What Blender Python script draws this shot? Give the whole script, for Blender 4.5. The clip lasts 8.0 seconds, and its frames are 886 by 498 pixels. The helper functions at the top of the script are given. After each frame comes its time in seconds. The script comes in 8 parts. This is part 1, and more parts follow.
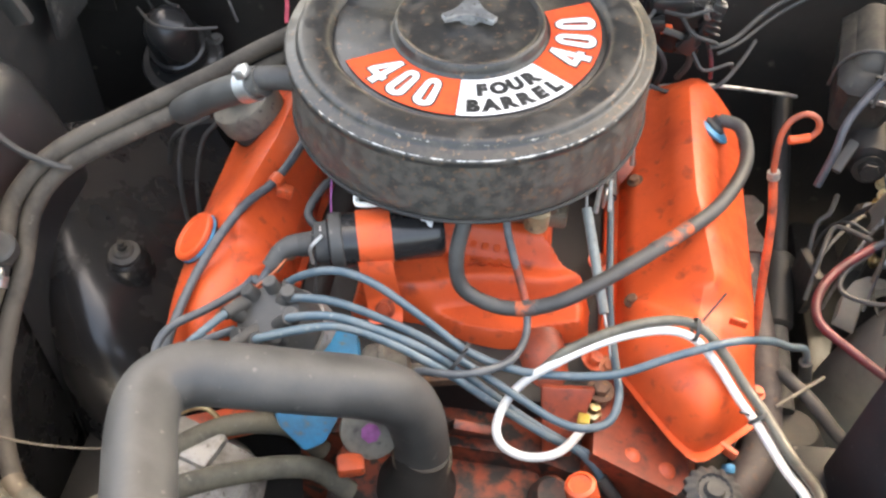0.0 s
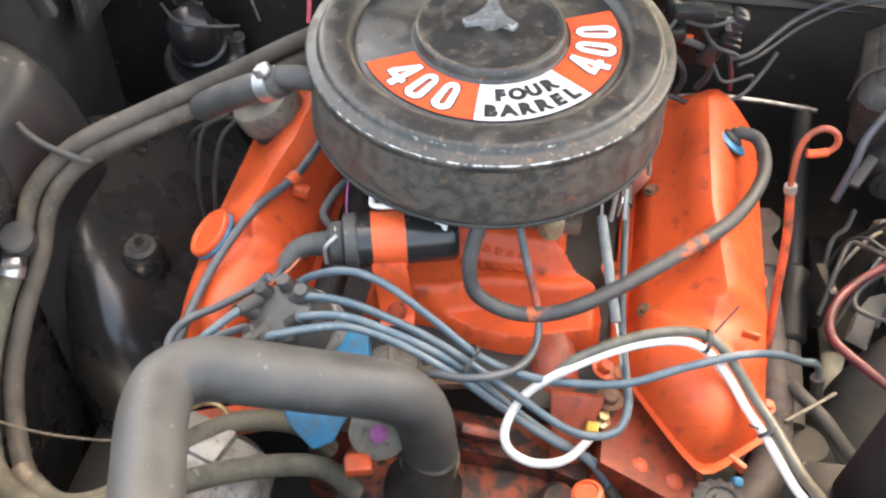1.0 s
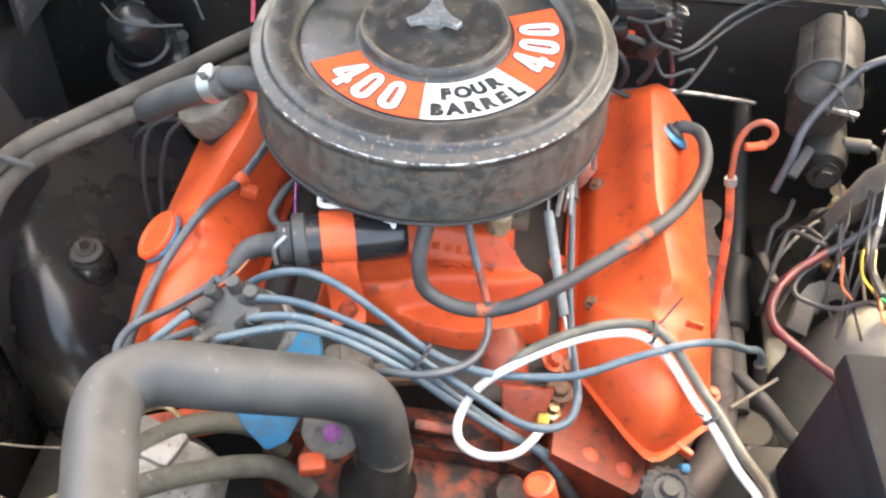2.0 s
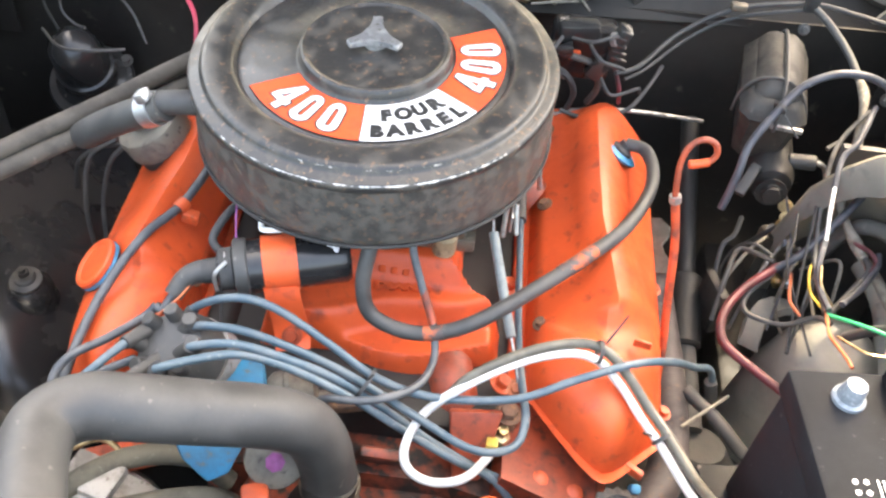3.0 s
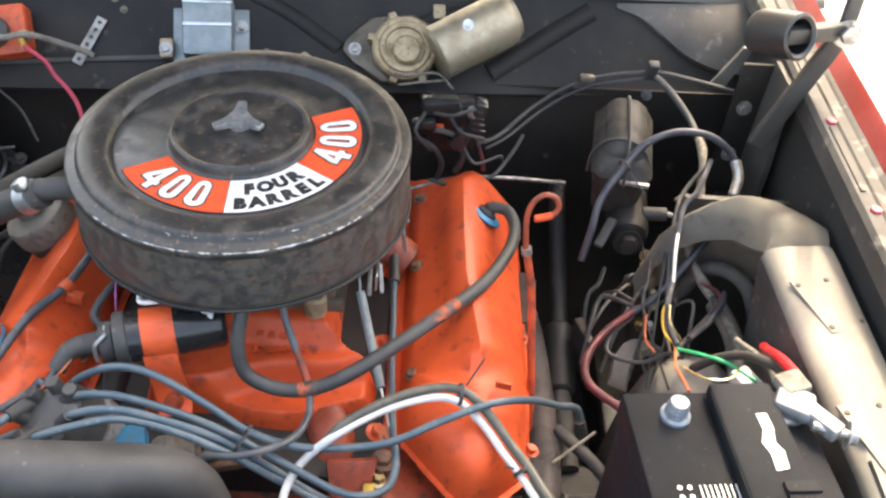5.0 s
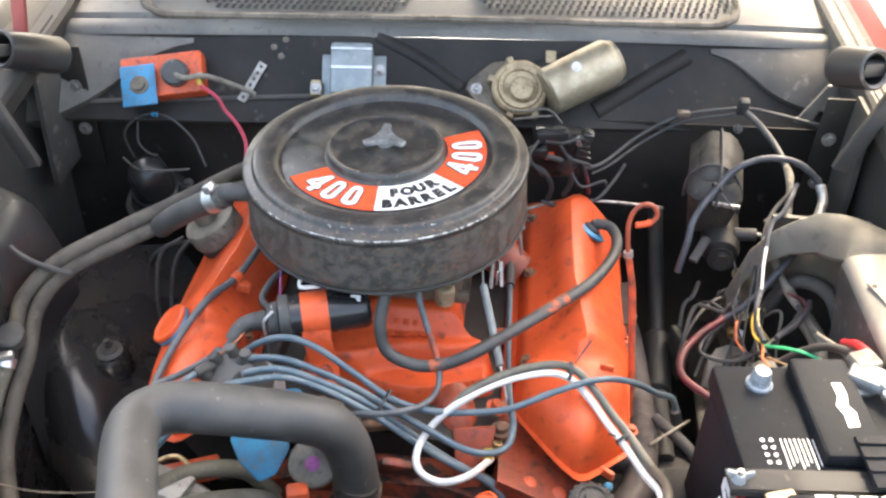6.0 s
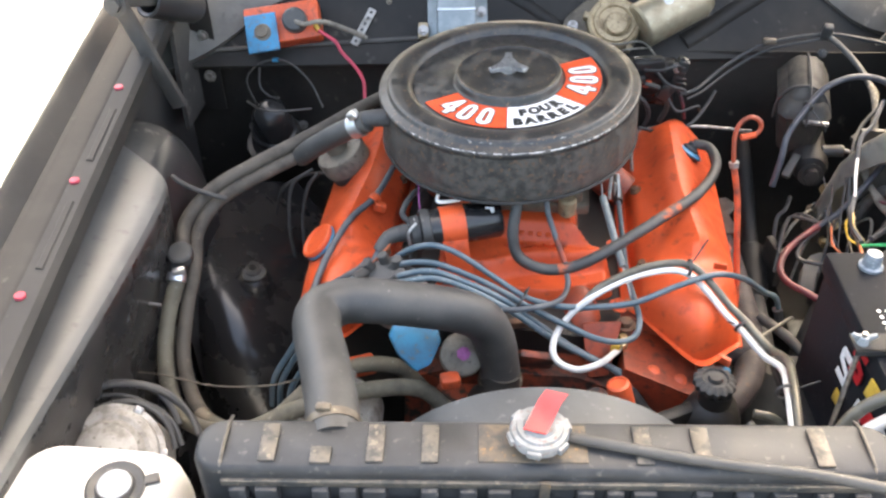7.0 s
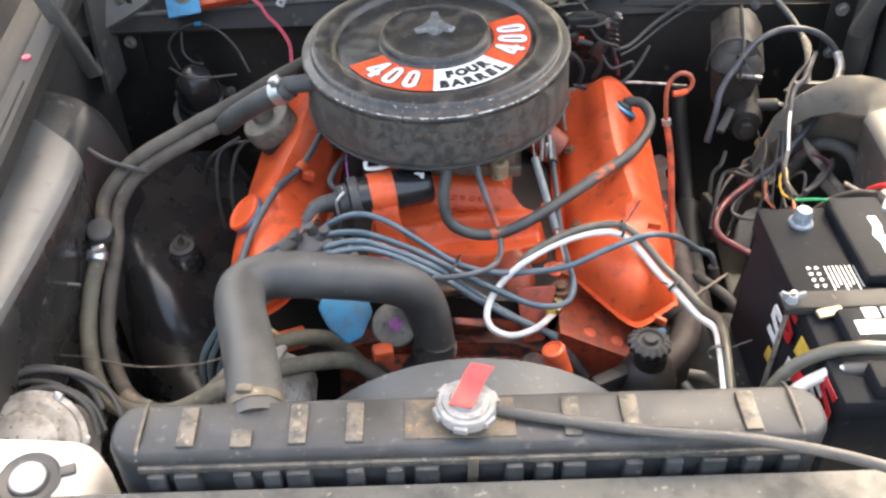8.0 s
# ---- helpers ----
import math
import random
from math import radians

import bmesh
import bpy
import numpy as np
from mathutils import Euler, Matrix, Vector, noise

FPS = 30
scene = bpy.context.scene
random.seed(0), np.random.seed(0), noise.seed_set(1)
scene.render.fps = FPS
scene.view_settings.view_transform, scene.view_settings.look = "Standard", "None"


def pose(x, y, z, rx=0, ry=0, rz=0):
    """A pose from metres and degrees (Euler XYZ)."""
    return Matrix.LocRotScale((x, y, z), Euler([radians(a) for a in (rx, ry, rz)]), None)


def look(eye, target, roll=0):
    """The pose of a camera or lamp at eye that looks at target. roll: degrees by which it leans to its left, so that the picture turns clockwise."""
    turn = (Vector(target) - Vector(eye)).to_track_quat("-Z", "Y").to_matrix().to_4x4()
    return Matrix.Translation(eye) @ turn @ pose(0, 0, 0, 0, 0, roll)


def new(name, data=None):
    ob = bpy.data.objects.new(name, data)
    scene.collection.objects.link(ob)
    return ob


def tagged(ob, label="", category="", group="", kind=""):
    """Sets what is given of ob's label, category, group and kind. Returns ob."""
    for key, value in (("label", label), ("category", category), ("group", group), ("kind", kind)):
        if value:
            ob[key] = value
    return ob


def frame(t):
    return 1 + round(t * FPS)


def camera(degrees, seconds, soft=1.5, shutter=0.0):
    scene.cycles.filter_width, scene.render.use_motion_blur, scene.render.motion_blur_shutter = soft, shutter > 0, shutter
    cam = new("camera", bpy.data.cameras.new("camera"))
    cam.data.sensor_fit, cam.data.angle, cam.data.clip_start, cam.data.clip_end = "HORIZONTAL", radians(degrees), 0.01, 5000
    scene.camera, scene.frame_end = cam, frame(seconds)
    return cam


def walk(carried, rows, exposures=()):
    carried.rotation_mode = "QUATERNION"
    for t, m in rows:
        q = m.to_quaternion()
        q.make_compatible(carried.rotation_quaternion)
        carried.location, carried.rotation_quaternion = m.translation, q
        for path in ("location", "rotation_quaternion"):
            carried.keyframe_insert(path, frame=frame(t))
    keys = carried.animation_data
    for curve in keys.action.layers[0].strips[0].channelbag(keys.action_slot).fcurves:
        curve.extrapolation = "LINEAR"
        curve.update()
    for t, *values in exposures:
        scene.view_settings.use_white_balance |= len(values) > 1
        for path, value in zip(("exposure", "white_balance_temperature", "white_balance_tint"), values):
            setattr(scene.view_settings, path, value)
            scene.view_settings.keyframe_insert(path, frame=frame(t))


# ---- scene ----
cam = camera(50.9, 8.0, soft=2.5)
PATH = [
    (0, (0.077, -0.807, 1.491), (-0.068, 0.506, -0.011), 3.0),
    (0.5, (0.079, -0.82, 1.49), (-0.116, 0.502, 0.002), 2.5),
    (1, (0.078, -0.808, 1.493), (-0.099, 0.504, -0.005), 3.7),
    (2.3, (0.084, -0.809, 1.503), (0.026, 0.509, 0.0), 6.1),
    (2.5, (0.1, -0.801, 1.491), (0.044, 0.541, 0.009), 6.2),
    (3, (0.105, -0.798, 1.496), (0.091, 0.561, 0.029), 6.8),
    (3.5, (0.099, -0.801, 1.494), (0.058, 0.57, 0.039), 6.1),
    (4, (0.143, -0.792, 1.496), (0.214, 0.576, 0.038), 8.3),
    (4.2, (0.166, -0.795, 1.491), (0.365, 0.578, 0.05), 10.5),
    (5.3, (0.195, -0.917, 1.546), (0.232, 0.6, 0.243), 4.0),
    (5.5, (0.2, -0.95, 1.544), (0.197, 0.566, 0.239), 3.5),
    (6, (0.166, -1.061, 1.578), (0.044, 0.521, 0.361), 1.9),
    (6.5, (0.07, -1.192, 1.591), (-0.209, 0.405, 0.42), -1.5),
    (7, (0.045, -1.221, 1.589), (-0.135, 0.32, 0.327), -1.2),
    (7.5, (0.061, -1.195, 1.578), (-0.027, 0.302, 0.254), -0.9),
    (8, (0.077, -1.187, 1.58), (-0.006, 0.302, 0.247), -0.8),
]
walk(cam, [(t, look(eye, target, roll)) for t, eye, target, roll in PATH],
     exposures=[(0.0, 3.50, 8450, 8), (1.2, 3.64, 8450, 8), (2.4, 3.93, 8100, 8), (3.0, 3.86, 8100, 8), (3.5, 3.60, 8100, 8), (4.2, 3.46, 8100, 8), (5.3, 2.94, 7750, 8), (5.8, 3.30, 7700, 8), (6.5, 3.34, 7550, 8), (7.2, 3.20, 7650, 8), (8.0, 3.17, 7650, 8)])

# ---- world, sun, exposure ----
SUN_EL, SUN_AZ = radians(52), radians(14)          # azimuth from +y towards +x
world = bpy.data.worlds.new("sky")
scene.world = world
world.use_nodes = True
wn = world.node_tree
sky = wn.nodes.new("ShaderNodeTexSky")
sky.sky_type = "NISHITA"
sky.sun_disc = False
sky.sun_elevation, sky.sun_rotation = SUN_EL, SUN_AZ
sky.air_density, sky.dust_density, sky.ozone_density = 1.0, 6.0, 0.5
wn.nodes["Background"].inputs[1].default_value = 0.15
wn.links.new(sky.outputs[0], wn.nodes["Background"].inputs[0])
sun = new("sun", bpy.data.lights.new("sun", "SUN"))
sun.data.energy, sun.data.angle, sun.data.color = 0.7, radians(0.53), (1.0, 0.94, 0.86)
d = Vector((math.sin(SUN_AZ) * math.cos(SUN_EL), math.cos(SUN_AZ) * math.cos(SUN_EL), math.sin(SUN_EL)))
sun.matrix_world = look(d * 20, (0, 0, 0))
scene.view_settings.exposure = 0.0


# ---- materials ----
def mat(name, base, second=None, third=None, rough=0.5, metal=0.0, scale=30.0, fine=250.0, cut=(0.45, 0.62),
        cut3=(0.6, 0.68), bump=0.15, vary=0.0, coat=0.0, spec=0.5, rough2=None):
    """A surface of a base colour, patches of a second and specks of a third, with fine relief."""
    m = bpy.data.materials.new(name)
    m.use_nodes = True
    nt = m.node_tree
    p = nt.nodes["Principled BSDF"]
    co = nt.nodes.new("ShaderNodeTexCoord")
    n1 = nt.nodes.new("ShaderNodeTexNoise")
    n1.inputs["Scale"].default_value, n1.inputs["Detail"].default_value, n1.inputs["Roughness"].default_value = scale, 6, 0.62
    n2 = nt.nodes.new("ShaderNodeTexNoise")
    n2.inputs["Scale"].default_value, n2.inputs["Detail"].default_value = fine, 4
    for n in (n1, n2):
        nt.links.new(co.outputs["Object"], n.inputs["Vector"])
    def ramp(src, lo, hi):
        r = nt.nodes.new("ShaderNodeMapRange")
        r.inputs["From Min"].default_value, r.inputs["From Max"].default_value = lo, hi
        nt.links.new(src, r.inputs["Value"])
        return r.outputs[0]
    def mix(f, a, b):
        x = nt.nodes.new("ShaderNodeMix")
        x.data_type = "RGBA"
        nt.links.new(f, x.inputs["Factor"])
        for s, v in ((x.inputs["A"], a), (x.inputs["B"], b)):
            if isinstance(v, tuple):
                s.default_value = (*v, 1)
            else:
                nt.links.new(v, s)
        return x.outputs["Result"]
    f1 = ramp(n1.outputs[0], *cut)
    col = mix(f1, base, second or tuple(0.75 * c for c in base))
    if third:
        col = mix(ramp(n2.outputs[0], *cut3), col, third)
    if vary:
        info = nt.nodes.new("ShaderNodeObjectInfo")
        hs = nt.nodes.new("ShaderNodeHueSaturation")
        hs.inputs["Saturation"].default_value = 0.95
        r = nt.nodes.new("ShaderNodeMapRange")
        r.inputs["To Min"].default_value, r.inputs["To Max"].default_value = 1 - vary, 1 + vary
        nt.links.new(info.outputs["Random"], r.inputs["Value"])
        nt.links.new(r.outputs[0], hs.inputs["Value"])
        nt.links.new(col, hs.inputs["Color"])
        col = hs.outputs[0]
    nt.links.new(col, p.inputs["Base Color"])
    rr = nt.nodes.new("ShaderNodeMapRange")
    r2 = rough2 if rough2 is not None else min(1, rough + 0.18)
    rr.inputs["To Min"].default_value, rr.inputs["To Max"].default_value = rough, r2
    nt.links.new(f1, rr.inputs["Value"])
    nt.links.new(rr.outputs[0], p.inputs["Roughness"])
    p.inputs["Metallic"].default_value = metal
    p.inputs["Coat Weight"].default_value = coat
    p.inputs["Specular IOR Level"].default_value = spec
    if bump:
        b = nt.nodes.new("ShaderNodeBump")
        b.inputs["Strength"].default_value, b.inputs["Distance"].default_value = bump, 0.001
        nt.links.new(n2.outputs[0], b.inputs["Height"])
        nt.links.new(b.outputs[0], p.inputs["Normal"])
    return m


ORANGE = mat("orange_paint", (0.67, 0.095, 0.028), (0.52, 0.070, 0.023), (0.17, 0.036, 0.022), rough=0.36, scale=16, fine=55,
             cut=(0.42, 0.70), cut3=(0.58, 0.82), bump=0.12, coat=0.0, spec=0.36, rough2=0.55)
DARK_ORANGE = mat("dark_orange_paint", (0.36, 0.060, 0.024), (0.16, 0.038, 0.022), (0.07, 0.028, 0.020), rough=0.45, scale=24, fine=90,
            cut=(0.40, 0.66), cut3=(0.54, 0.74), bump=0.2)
ORANGE_DIRTY = mat("orange_paint_grimy", (0.62, 0.090, 0.026), (0.36, 0.060, 0.025), (0.15, 0.044, 0.027), rough=0.42, scale=28, fine=120,
                   cut=(0.38, 0.68), cut3=(0.55, 0.78), bump=0.25)
LID = mat("worn_black_enamel", (0.022, 0.022, 0.022), (0.050, 0.045, 0.039), (0.115, 0.070, 0.042), rough=0.30, scale=45, fine=170,
          cut=(0.47, 0.60), cut3=(0.60, 0.68), bump=0.2, rough2=0.55)
PAN = mat("rusted_black_enamel", (0.042, 0.040, 0.037), (0.084, 0.076, 0.066), (0.115, 0.072, 0.048), rough=0.36, scale=78, fine=150,
          cut=(0.42, 0.60), cut3=(0.56, 0.67), bump=0.45, rough2=0.62)
RUBBER = mat("dusty_black_rubber", (0.040, 0.039, 0.037), (0.068, 0.065, 0.060), (0.125, 0.115, 0.10), rough=0.48, scale=22, fine=95,
             cut=(0.40, 0.64), cut3=(0.66, 0.75), bump=0.25)
RUBBER_DARK = mat("black_rubber", (0.030, 0.030, 0.030), (0.056, 0.054, 0.051), rough=0.6, scale=40, fine=300)
HEATER = mat("dusty_heater_hose", (0.072, 0.061, 0.048), (0.046, 0.040, 0.033), (0.15, 0.13, 0.105), rough=0.75, scale=25, fine=140,
             cut3=(0.66, 0.76), bump=0.25)
OLDHOSE = mat("tan_stained_hose", (0.125, 0.112, 0.080), (0.078, 0.071, 0.056), (0.20, 0.185, 0.145), rough=0.7, scale=22, fine=120,
              cut3=(0.64, 0.76), bump=0.25)
SHROUD = mat("scratched_grey_plastic", (0.036, 0.040, 0.043), (0.060, 0.064, 0.066), (0.11, 0.11, 0.108), rough=0.5, scale=18, fine=85,
             cut=(0.40, 0.66), cut3=(0.62, 0.76), bump=0.12)
BLACK = mat("black_body_paint", (0.030, 0.030, 0.031), (0.052, 0.050, 0.048), (0.075, 0.066, 0.056), rough=0.30, scale=9, fine=60,
            cut=(0.45, 0.75), cut3=(0.64, 0.78), bump=0.08)
GLOSS = mat("glossy_black_enamel", (0.022, 0.022, 0.022), (0.042, 0.040, 0.038), (0.12, 0.11, 0.10), rough=0.22, scale=14, fine=75,
            cut=(0.5, 0.75), cut3=(0.675, 0.73), bump=0.06, spec=0.4, rough2=0.3)
BLACK_MATT = mat("grimy_black_metal", (0.045, 0.043, 0.040), (0.072, 0.066, 0.060), (0.065, 0.052, 0.042), rough=0.6, scale=24, fine=120,
                 cut3=(0.62, 0.75), bump=0.3)
DUSTY = mat("dusty_black_panel", (0.046, 0.044, 0.041), (0.115, 0.107, 0.096), (0.18, 0.165, 0.145), rough=0.65, scale=7, fine=45,
            cut=(0.35, 0.7), cut3=(0.58, 0.75), bump=0.12, spec=0.3)
FLANGE = mat("dusty_black_flange", (0.030, 0.029, 0.028), (0.060, 0.056, 0.051), (0.13, 0.12, 0.105), rough=0.65, scale=10, fine=60,
             cut=(0.45, 0.8), cut3=(0.68, 0.82), bump=0.1, spec=0.25)
HUMP = mat("pale_grey_shelf", (0.082, 0.081, 0.078), (0.132, 0.129, 0.123), (0.062, 0.060, 0.056), rough=0.38, scale=7, fine=45,
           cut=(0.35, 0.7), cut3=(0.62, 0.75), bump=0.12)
DARKGLOSS = mat("clean_black_gloss", (0.016, 0.0155, 0.016), (0.026, 0.024, 0.023), (0.06, 0.05, 0.045), rough=0.22, scale=9, fine=60, cut3=(0.68, 0.8), bump=0.03, rough2=0.34, spec=0.52)
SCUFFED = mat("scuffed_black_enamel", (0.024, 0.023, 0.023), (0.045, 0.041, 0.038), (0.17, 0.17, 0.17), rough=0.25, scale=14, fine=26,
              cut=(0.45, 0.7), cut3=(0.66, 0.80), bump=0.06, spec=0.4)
# near black for low parts and gaps: their deep shade is in the colour
SHADE_BLACK = mat("shade_black_grime", (0.012, 0.011, 0.010), (0.024, 0.021, 0.018), (0.05, 0.042, 0.035), rough=0.55, scale=20, fine=90, cut3=(0.66, 0.8), bump=0.3)
FIREWALL = mat("dust_filmed_black_paint", (0.021, 0.0195, 0.018), (0.047, 0.042, 0.036), (0.11, 0.098, 0.083), rough=0.40, scale=5, fine=34,
               cut=(0.42, 0.80), cut3=(0.66, 0.82), bump=0.10, spec=0.14, rough2=0.7)
TANDUST = mat("tan_road_dust", (0.17, 0.158, 0.135), (0.28, 0.255, 0.21), (0.085, 0.078, 0.068), rough=0.6, scale=9, fine=55,
              cut=(0.38, 0.68), cut3=(0.62, 0.90), bump=0.15, spec=0.4)
COWL = mat("weathered_cowl_paint", (0.082, 0.078, 0.070), (0.140, 0.131, 0.116), (0.050, 0.047, 0.043), rough=0.55, scale=6, fine=60,
           cut3=(0.62, 0.75), bump=0.1)
MAROON = mat("faded_red_paint", (0.20, 0.025, 0.022), (0.28, 0.05, 0.045), rough=0.35, scale=9)
ZINC = mat("zinc_plate", (0.60, 0.62, 0.63), (0.42, 0.43, 0.44), rough=0.28, metal=0.9, scale=35, fine=200)
ALU = mat("dull_cast_aluminium", (0.36, 0.34, 0.31), (0.22, 0.20, 0.175), (0.13, 0.11, 0.09), rough=0.55, metal=0.35, scale=35, fine=160,
          cut3=(0.6, 0.72), bump=0.3)
TAN = mat("tan_cast_metal", (0.40, 0.31, 0.19), (0.27, 0.20, 0.12), (0.14, 0.10, 0.07), rough=0.5, metal=0.45, scale=45, fine=160,
          cut3=(0.6, 0.7), bump=0.3)
GOLD = mat("faded_gold_plating", (0.40, 0.34, 0.24), (0.30, 0.245, 0.165), (0.5, 0.46, 0.38), rough=0.38, metal=0.6, scale=28, fine=200,
           cut3=(0.66, 0.74), bump=0.1)
BRONZE = mat("dull_brown_casting", (0.14, 0.115, 0.085), (0.085, 0.07, 0.052), (0.26, 0.22, 0.16), rough=0.45, metal=0.3, scale=30, fine=130,
             cut3=(0.64, 0.75), bump=0.25)
OLIVEMETAL = mat("olive_brown_casting", (0.036, 0.032, 0.026), (0.020, 0.018, 0.016), (0.075, 0.065, 0.052), rough=0.58, metal=0.1, scale=30, fine=130,
                 cut3=(0.66, 0.78), bump=0.25)
BRASS = mat("bright_brass", (0.62, 0.48, 0.26), (0.35, 0.26, 0.14), rough=0.3, metal=0.9, scale=90)
GRIME = mat("oily_orange_grime", (0.26, 0.048, 0.02), (0.060, 0.028, 0.020), (0.024, 0.019, 0.016), rough=0.5, scale=22, fine=60,
            cut=(0.40, 0.56), cut3=(0.48, 0.60), bump=0.5)
RUST = mat("rusty_steel", (0.17, 0.085, 0.05), (0.09, 0.06, 0.045), (0.25, 0.13, 0.06), rough=0.75, scale=45, fine=160, bump=0.4)
CHIPPED = mat("chipped_orange_tube", (0.56, 0.085, 0.030), (0.34, 0.058, 0.028), (0.050, 0.034, 0.028), rough=0.45, scale=40, fine=20,
              cut3=(0.50, 0.66), bump=0.2)
MANIF = mat("heat_stained_iron", (0.048, 0.039, 0.040), (0.030, 0.025, 0.026), (0.075, 0.050, 0.040), rough=0.65, scale=25, fine=110, bump=0.4)
STEEL = mat("worn_steel", (0.40, 0.39, 0.37), (0.24, 0.22, 0.2), rough=0.4, metal=0.8, scale=80, fine=300)
DUSTCAN = mat("dusty_tan_steel", (0.19, 0.172, 0.140), (0.12, 0.108, 0.090), (0.06, 0.055, 0.048), rough=0.55, metal=0.2, scale=35, fine=140, cut3=(0.62, 0.74), bump=0.2)
CAPZ = mat("dull_cap_zinc", (0.26, 0.28, 0.29), (0.36, 0.38, 0.39), (0.15, 0.15, 0.15), rough=0.5, metal=0.25, scale=70, fine=200, cut3=(0.62, 0.74), bump=0.2)
REGZINC = mat("grey_passivated_zinc", (0.20, 0.23, 0.235), (0.28, 0.31, 0.315), (0.13, 0.135, 0.135), rough=0.4, metal=0.55, scale=40, fine=160, cut3=(0.64, 0.78), bump=0.1)
GREYTAB = mat("grey_green_plated_steel", (0.085, 0.088, 0.080), (0.055, 0.057, 0.052), (0.13, 0.12, 0.10), rough=0.5, metal=0.3, scale=40, fine=160, cut3=(0.64, 0.78))
NUT = mat("pitted_zinc", (0.30, 0.31, 0.32), (0.42, 0.43, 0.44), (0.14, 0.135, 0.13), rough=0.34, metal=0.75, scale=90, fine=240, cut3=(0.6, 0.7), bump=0.3)
LABEL_RED = mat("red_label_print", (0.72, 0.085, 0.028), (0.62, 0.07, 0.025), (0.42, 0.05, 0.03), rough=0.35, scale=30, fine=220,
                cut3=(0.66, 0.74), bump=0.05)
LABEL_WHITE = mat("white_label_print", (0.72, 0.71, 0.69), (0.60, 0.59, 0.57), (0.35, 0.34, 0.33), rough=0.35, scale=45, fine=260,
                  cut3=(0.66, 0.72), bump=0.05)
PRINT_BLACK = mat("black_print", (0.018, 0.018, 0.018), (0.035, 0.034, 0.033), rough=0.4, scale=60)
WIRE_BLUE = mat("blue_grey_wire_jacket", (0.060, 0.100, 0.125), (0.105, 0.135, 0.150), (0.26, 0.28, 0.28), rough=0.36, scale=40, fine=110,
                cut3=(0.66, 0.84), vary=0.15, bump=0.08)
WIRE_GREY = mat("dark_grey_wire_jacket", (0.055, 0.063, 0.070), (0.095, 0.10, 0.105), rough=0.4, scale=40, fine=160)
WIRE_DARK = mat("blue_black_wire_jacket", (0.032, 0.034, 0.042), (0.060, 0.062, 0.070), (0.14, 0.14, 0.14), rough=0.38, scale=40, fine=120, cut3=(0.66, 0.76))
WHITE = mat("white_wire_jacket", (0.66, 0.65, 0.62), (0.54, 0.52, 0.48), (0.40, 0.37, 0.32), rough=0.4, scale=30, fine=120,
            cut3=(0.68, 0.78))
OLIVE = mat("clear_aged_sleeve", (0.078, 0.072, 0.056), (0.125, 0.115, 0.088), rough=0.3, scale=40)
TAPE = mat("cloth_tape_wrap", (0.20, 0.175, 0.14), (0.12, 0.105, 0.085), (0.30, 0.27, 0.22), rough=0.8, scale=60, fine=200, bump=0.4)
RED_WIRE = mat("dull_red_wire", (0.125, 0.022, 0.026), (0.065, 0.018, 0.020), rough=0.45, scale=30)
RED_BRIGHT = mat("red_plastic", (0.46, 0.014, 0.022), (0.36, 0.012, 0.018), rough=0.35, scale=40)
PINK = mat("pink_wire", (0.48, 0.05, 0.085), (0.38, 0.04, 0.065), rough=0.45, scale=40)
GREEN = mat("green_wire", (0.03, 0.42, 0.17), (0.02, 0.30, 0.12), rough=0.4, scale=40)
YELLOW = mat("yellow_wire", (0.62, 0.40, 0.06), (0.42, 0.27, 0.05), rough=0.45, scale=40)
COPPER = mat("orange_thin_wire", (0.48, 0.13, 0.05), (0.30, 0.08, 0.04), rough=0.45, scale=50)
BLUE = mat("blue_paint", (0.022, 0.20, 0.36), (0.035, 0.14, 0.235), (0.12, 0.13, 0.14), rough=0.42, scale=30, fine=120, cut3=(0.6, 0.72))
PURPLE = mat("purple_paint", (0.28, 0.07, 0.22), (0.20, 0.05, 0.15), rough=0.5, scale=60)
BATTERY = mat("black_battery_plastic", (0.010, 0.011, 0.013), (0.020, 0.021, 0.024), (0.055, 0.056, 0.058), rough=0.65, scale=12, fine=120,
              cut=(0.4, 0.7), cut3=(0.66, 0.78), bump=0.12, spec=0.10)
GREYPL = mat("grey_sleeve", (0.16, 0.175, 0.168), (0.12, 0.13, 0.125), rough=0.5, scale=60)
RAD = mat("dull_black_radiator_paint", (0.026, 0.027, 0.028), (0.046, 0.046, 0.047), (0.10, 0.092, 0.082), rough=0.48, scale=20, fine=110, spec=0.4,
          cut3=(0.62, 0.76), bump=0.15)
RADCAP = mat("stained_cap_zinc", (0.17, 0.18, 0.185), (0.25, 0.26, 0.265), (0.16, 0.085, 0.07), rough=0.5, metal=0.3, scale=60, fine=170, cut3=(0.58, 0.72), bump=0.2)
RADWORN = mat("worn_brass_rib", (0.105, 0.092, 0.075), (0.052, 0.050, 0.047), (0.17, 0.145, 0.11), rough=0.5, metal=0.25, scale=60, fine=150)
RADRUST = mat("rust_stained_paint", (0.105, 0.078, 0.050), (0.050, 0.046, 0.042), (0.24, 0.125, 0.045), rough=0.6, scale=40, fine=120,
              cut3=(0.6, 0.72))
BAR = mat("weathered_crossmember", (0.060, 0.063, 0.060), (0.036, 0.038, 0.037), (0.17, 0.165, 0.14), rough=0.55, scale=22, fine=120,
          cut3=(0.66, 0.76), bump=0.15)
POLY = mat("aged_white_polyethylene", (0.78, 0.76, 0.70), (0.68, 0.64, 0.56), (0.55, 0.50, 0.42), rough=0.4, scale=10, fine=80,
           cut3=(0.68, 0.8), bump=0.05)
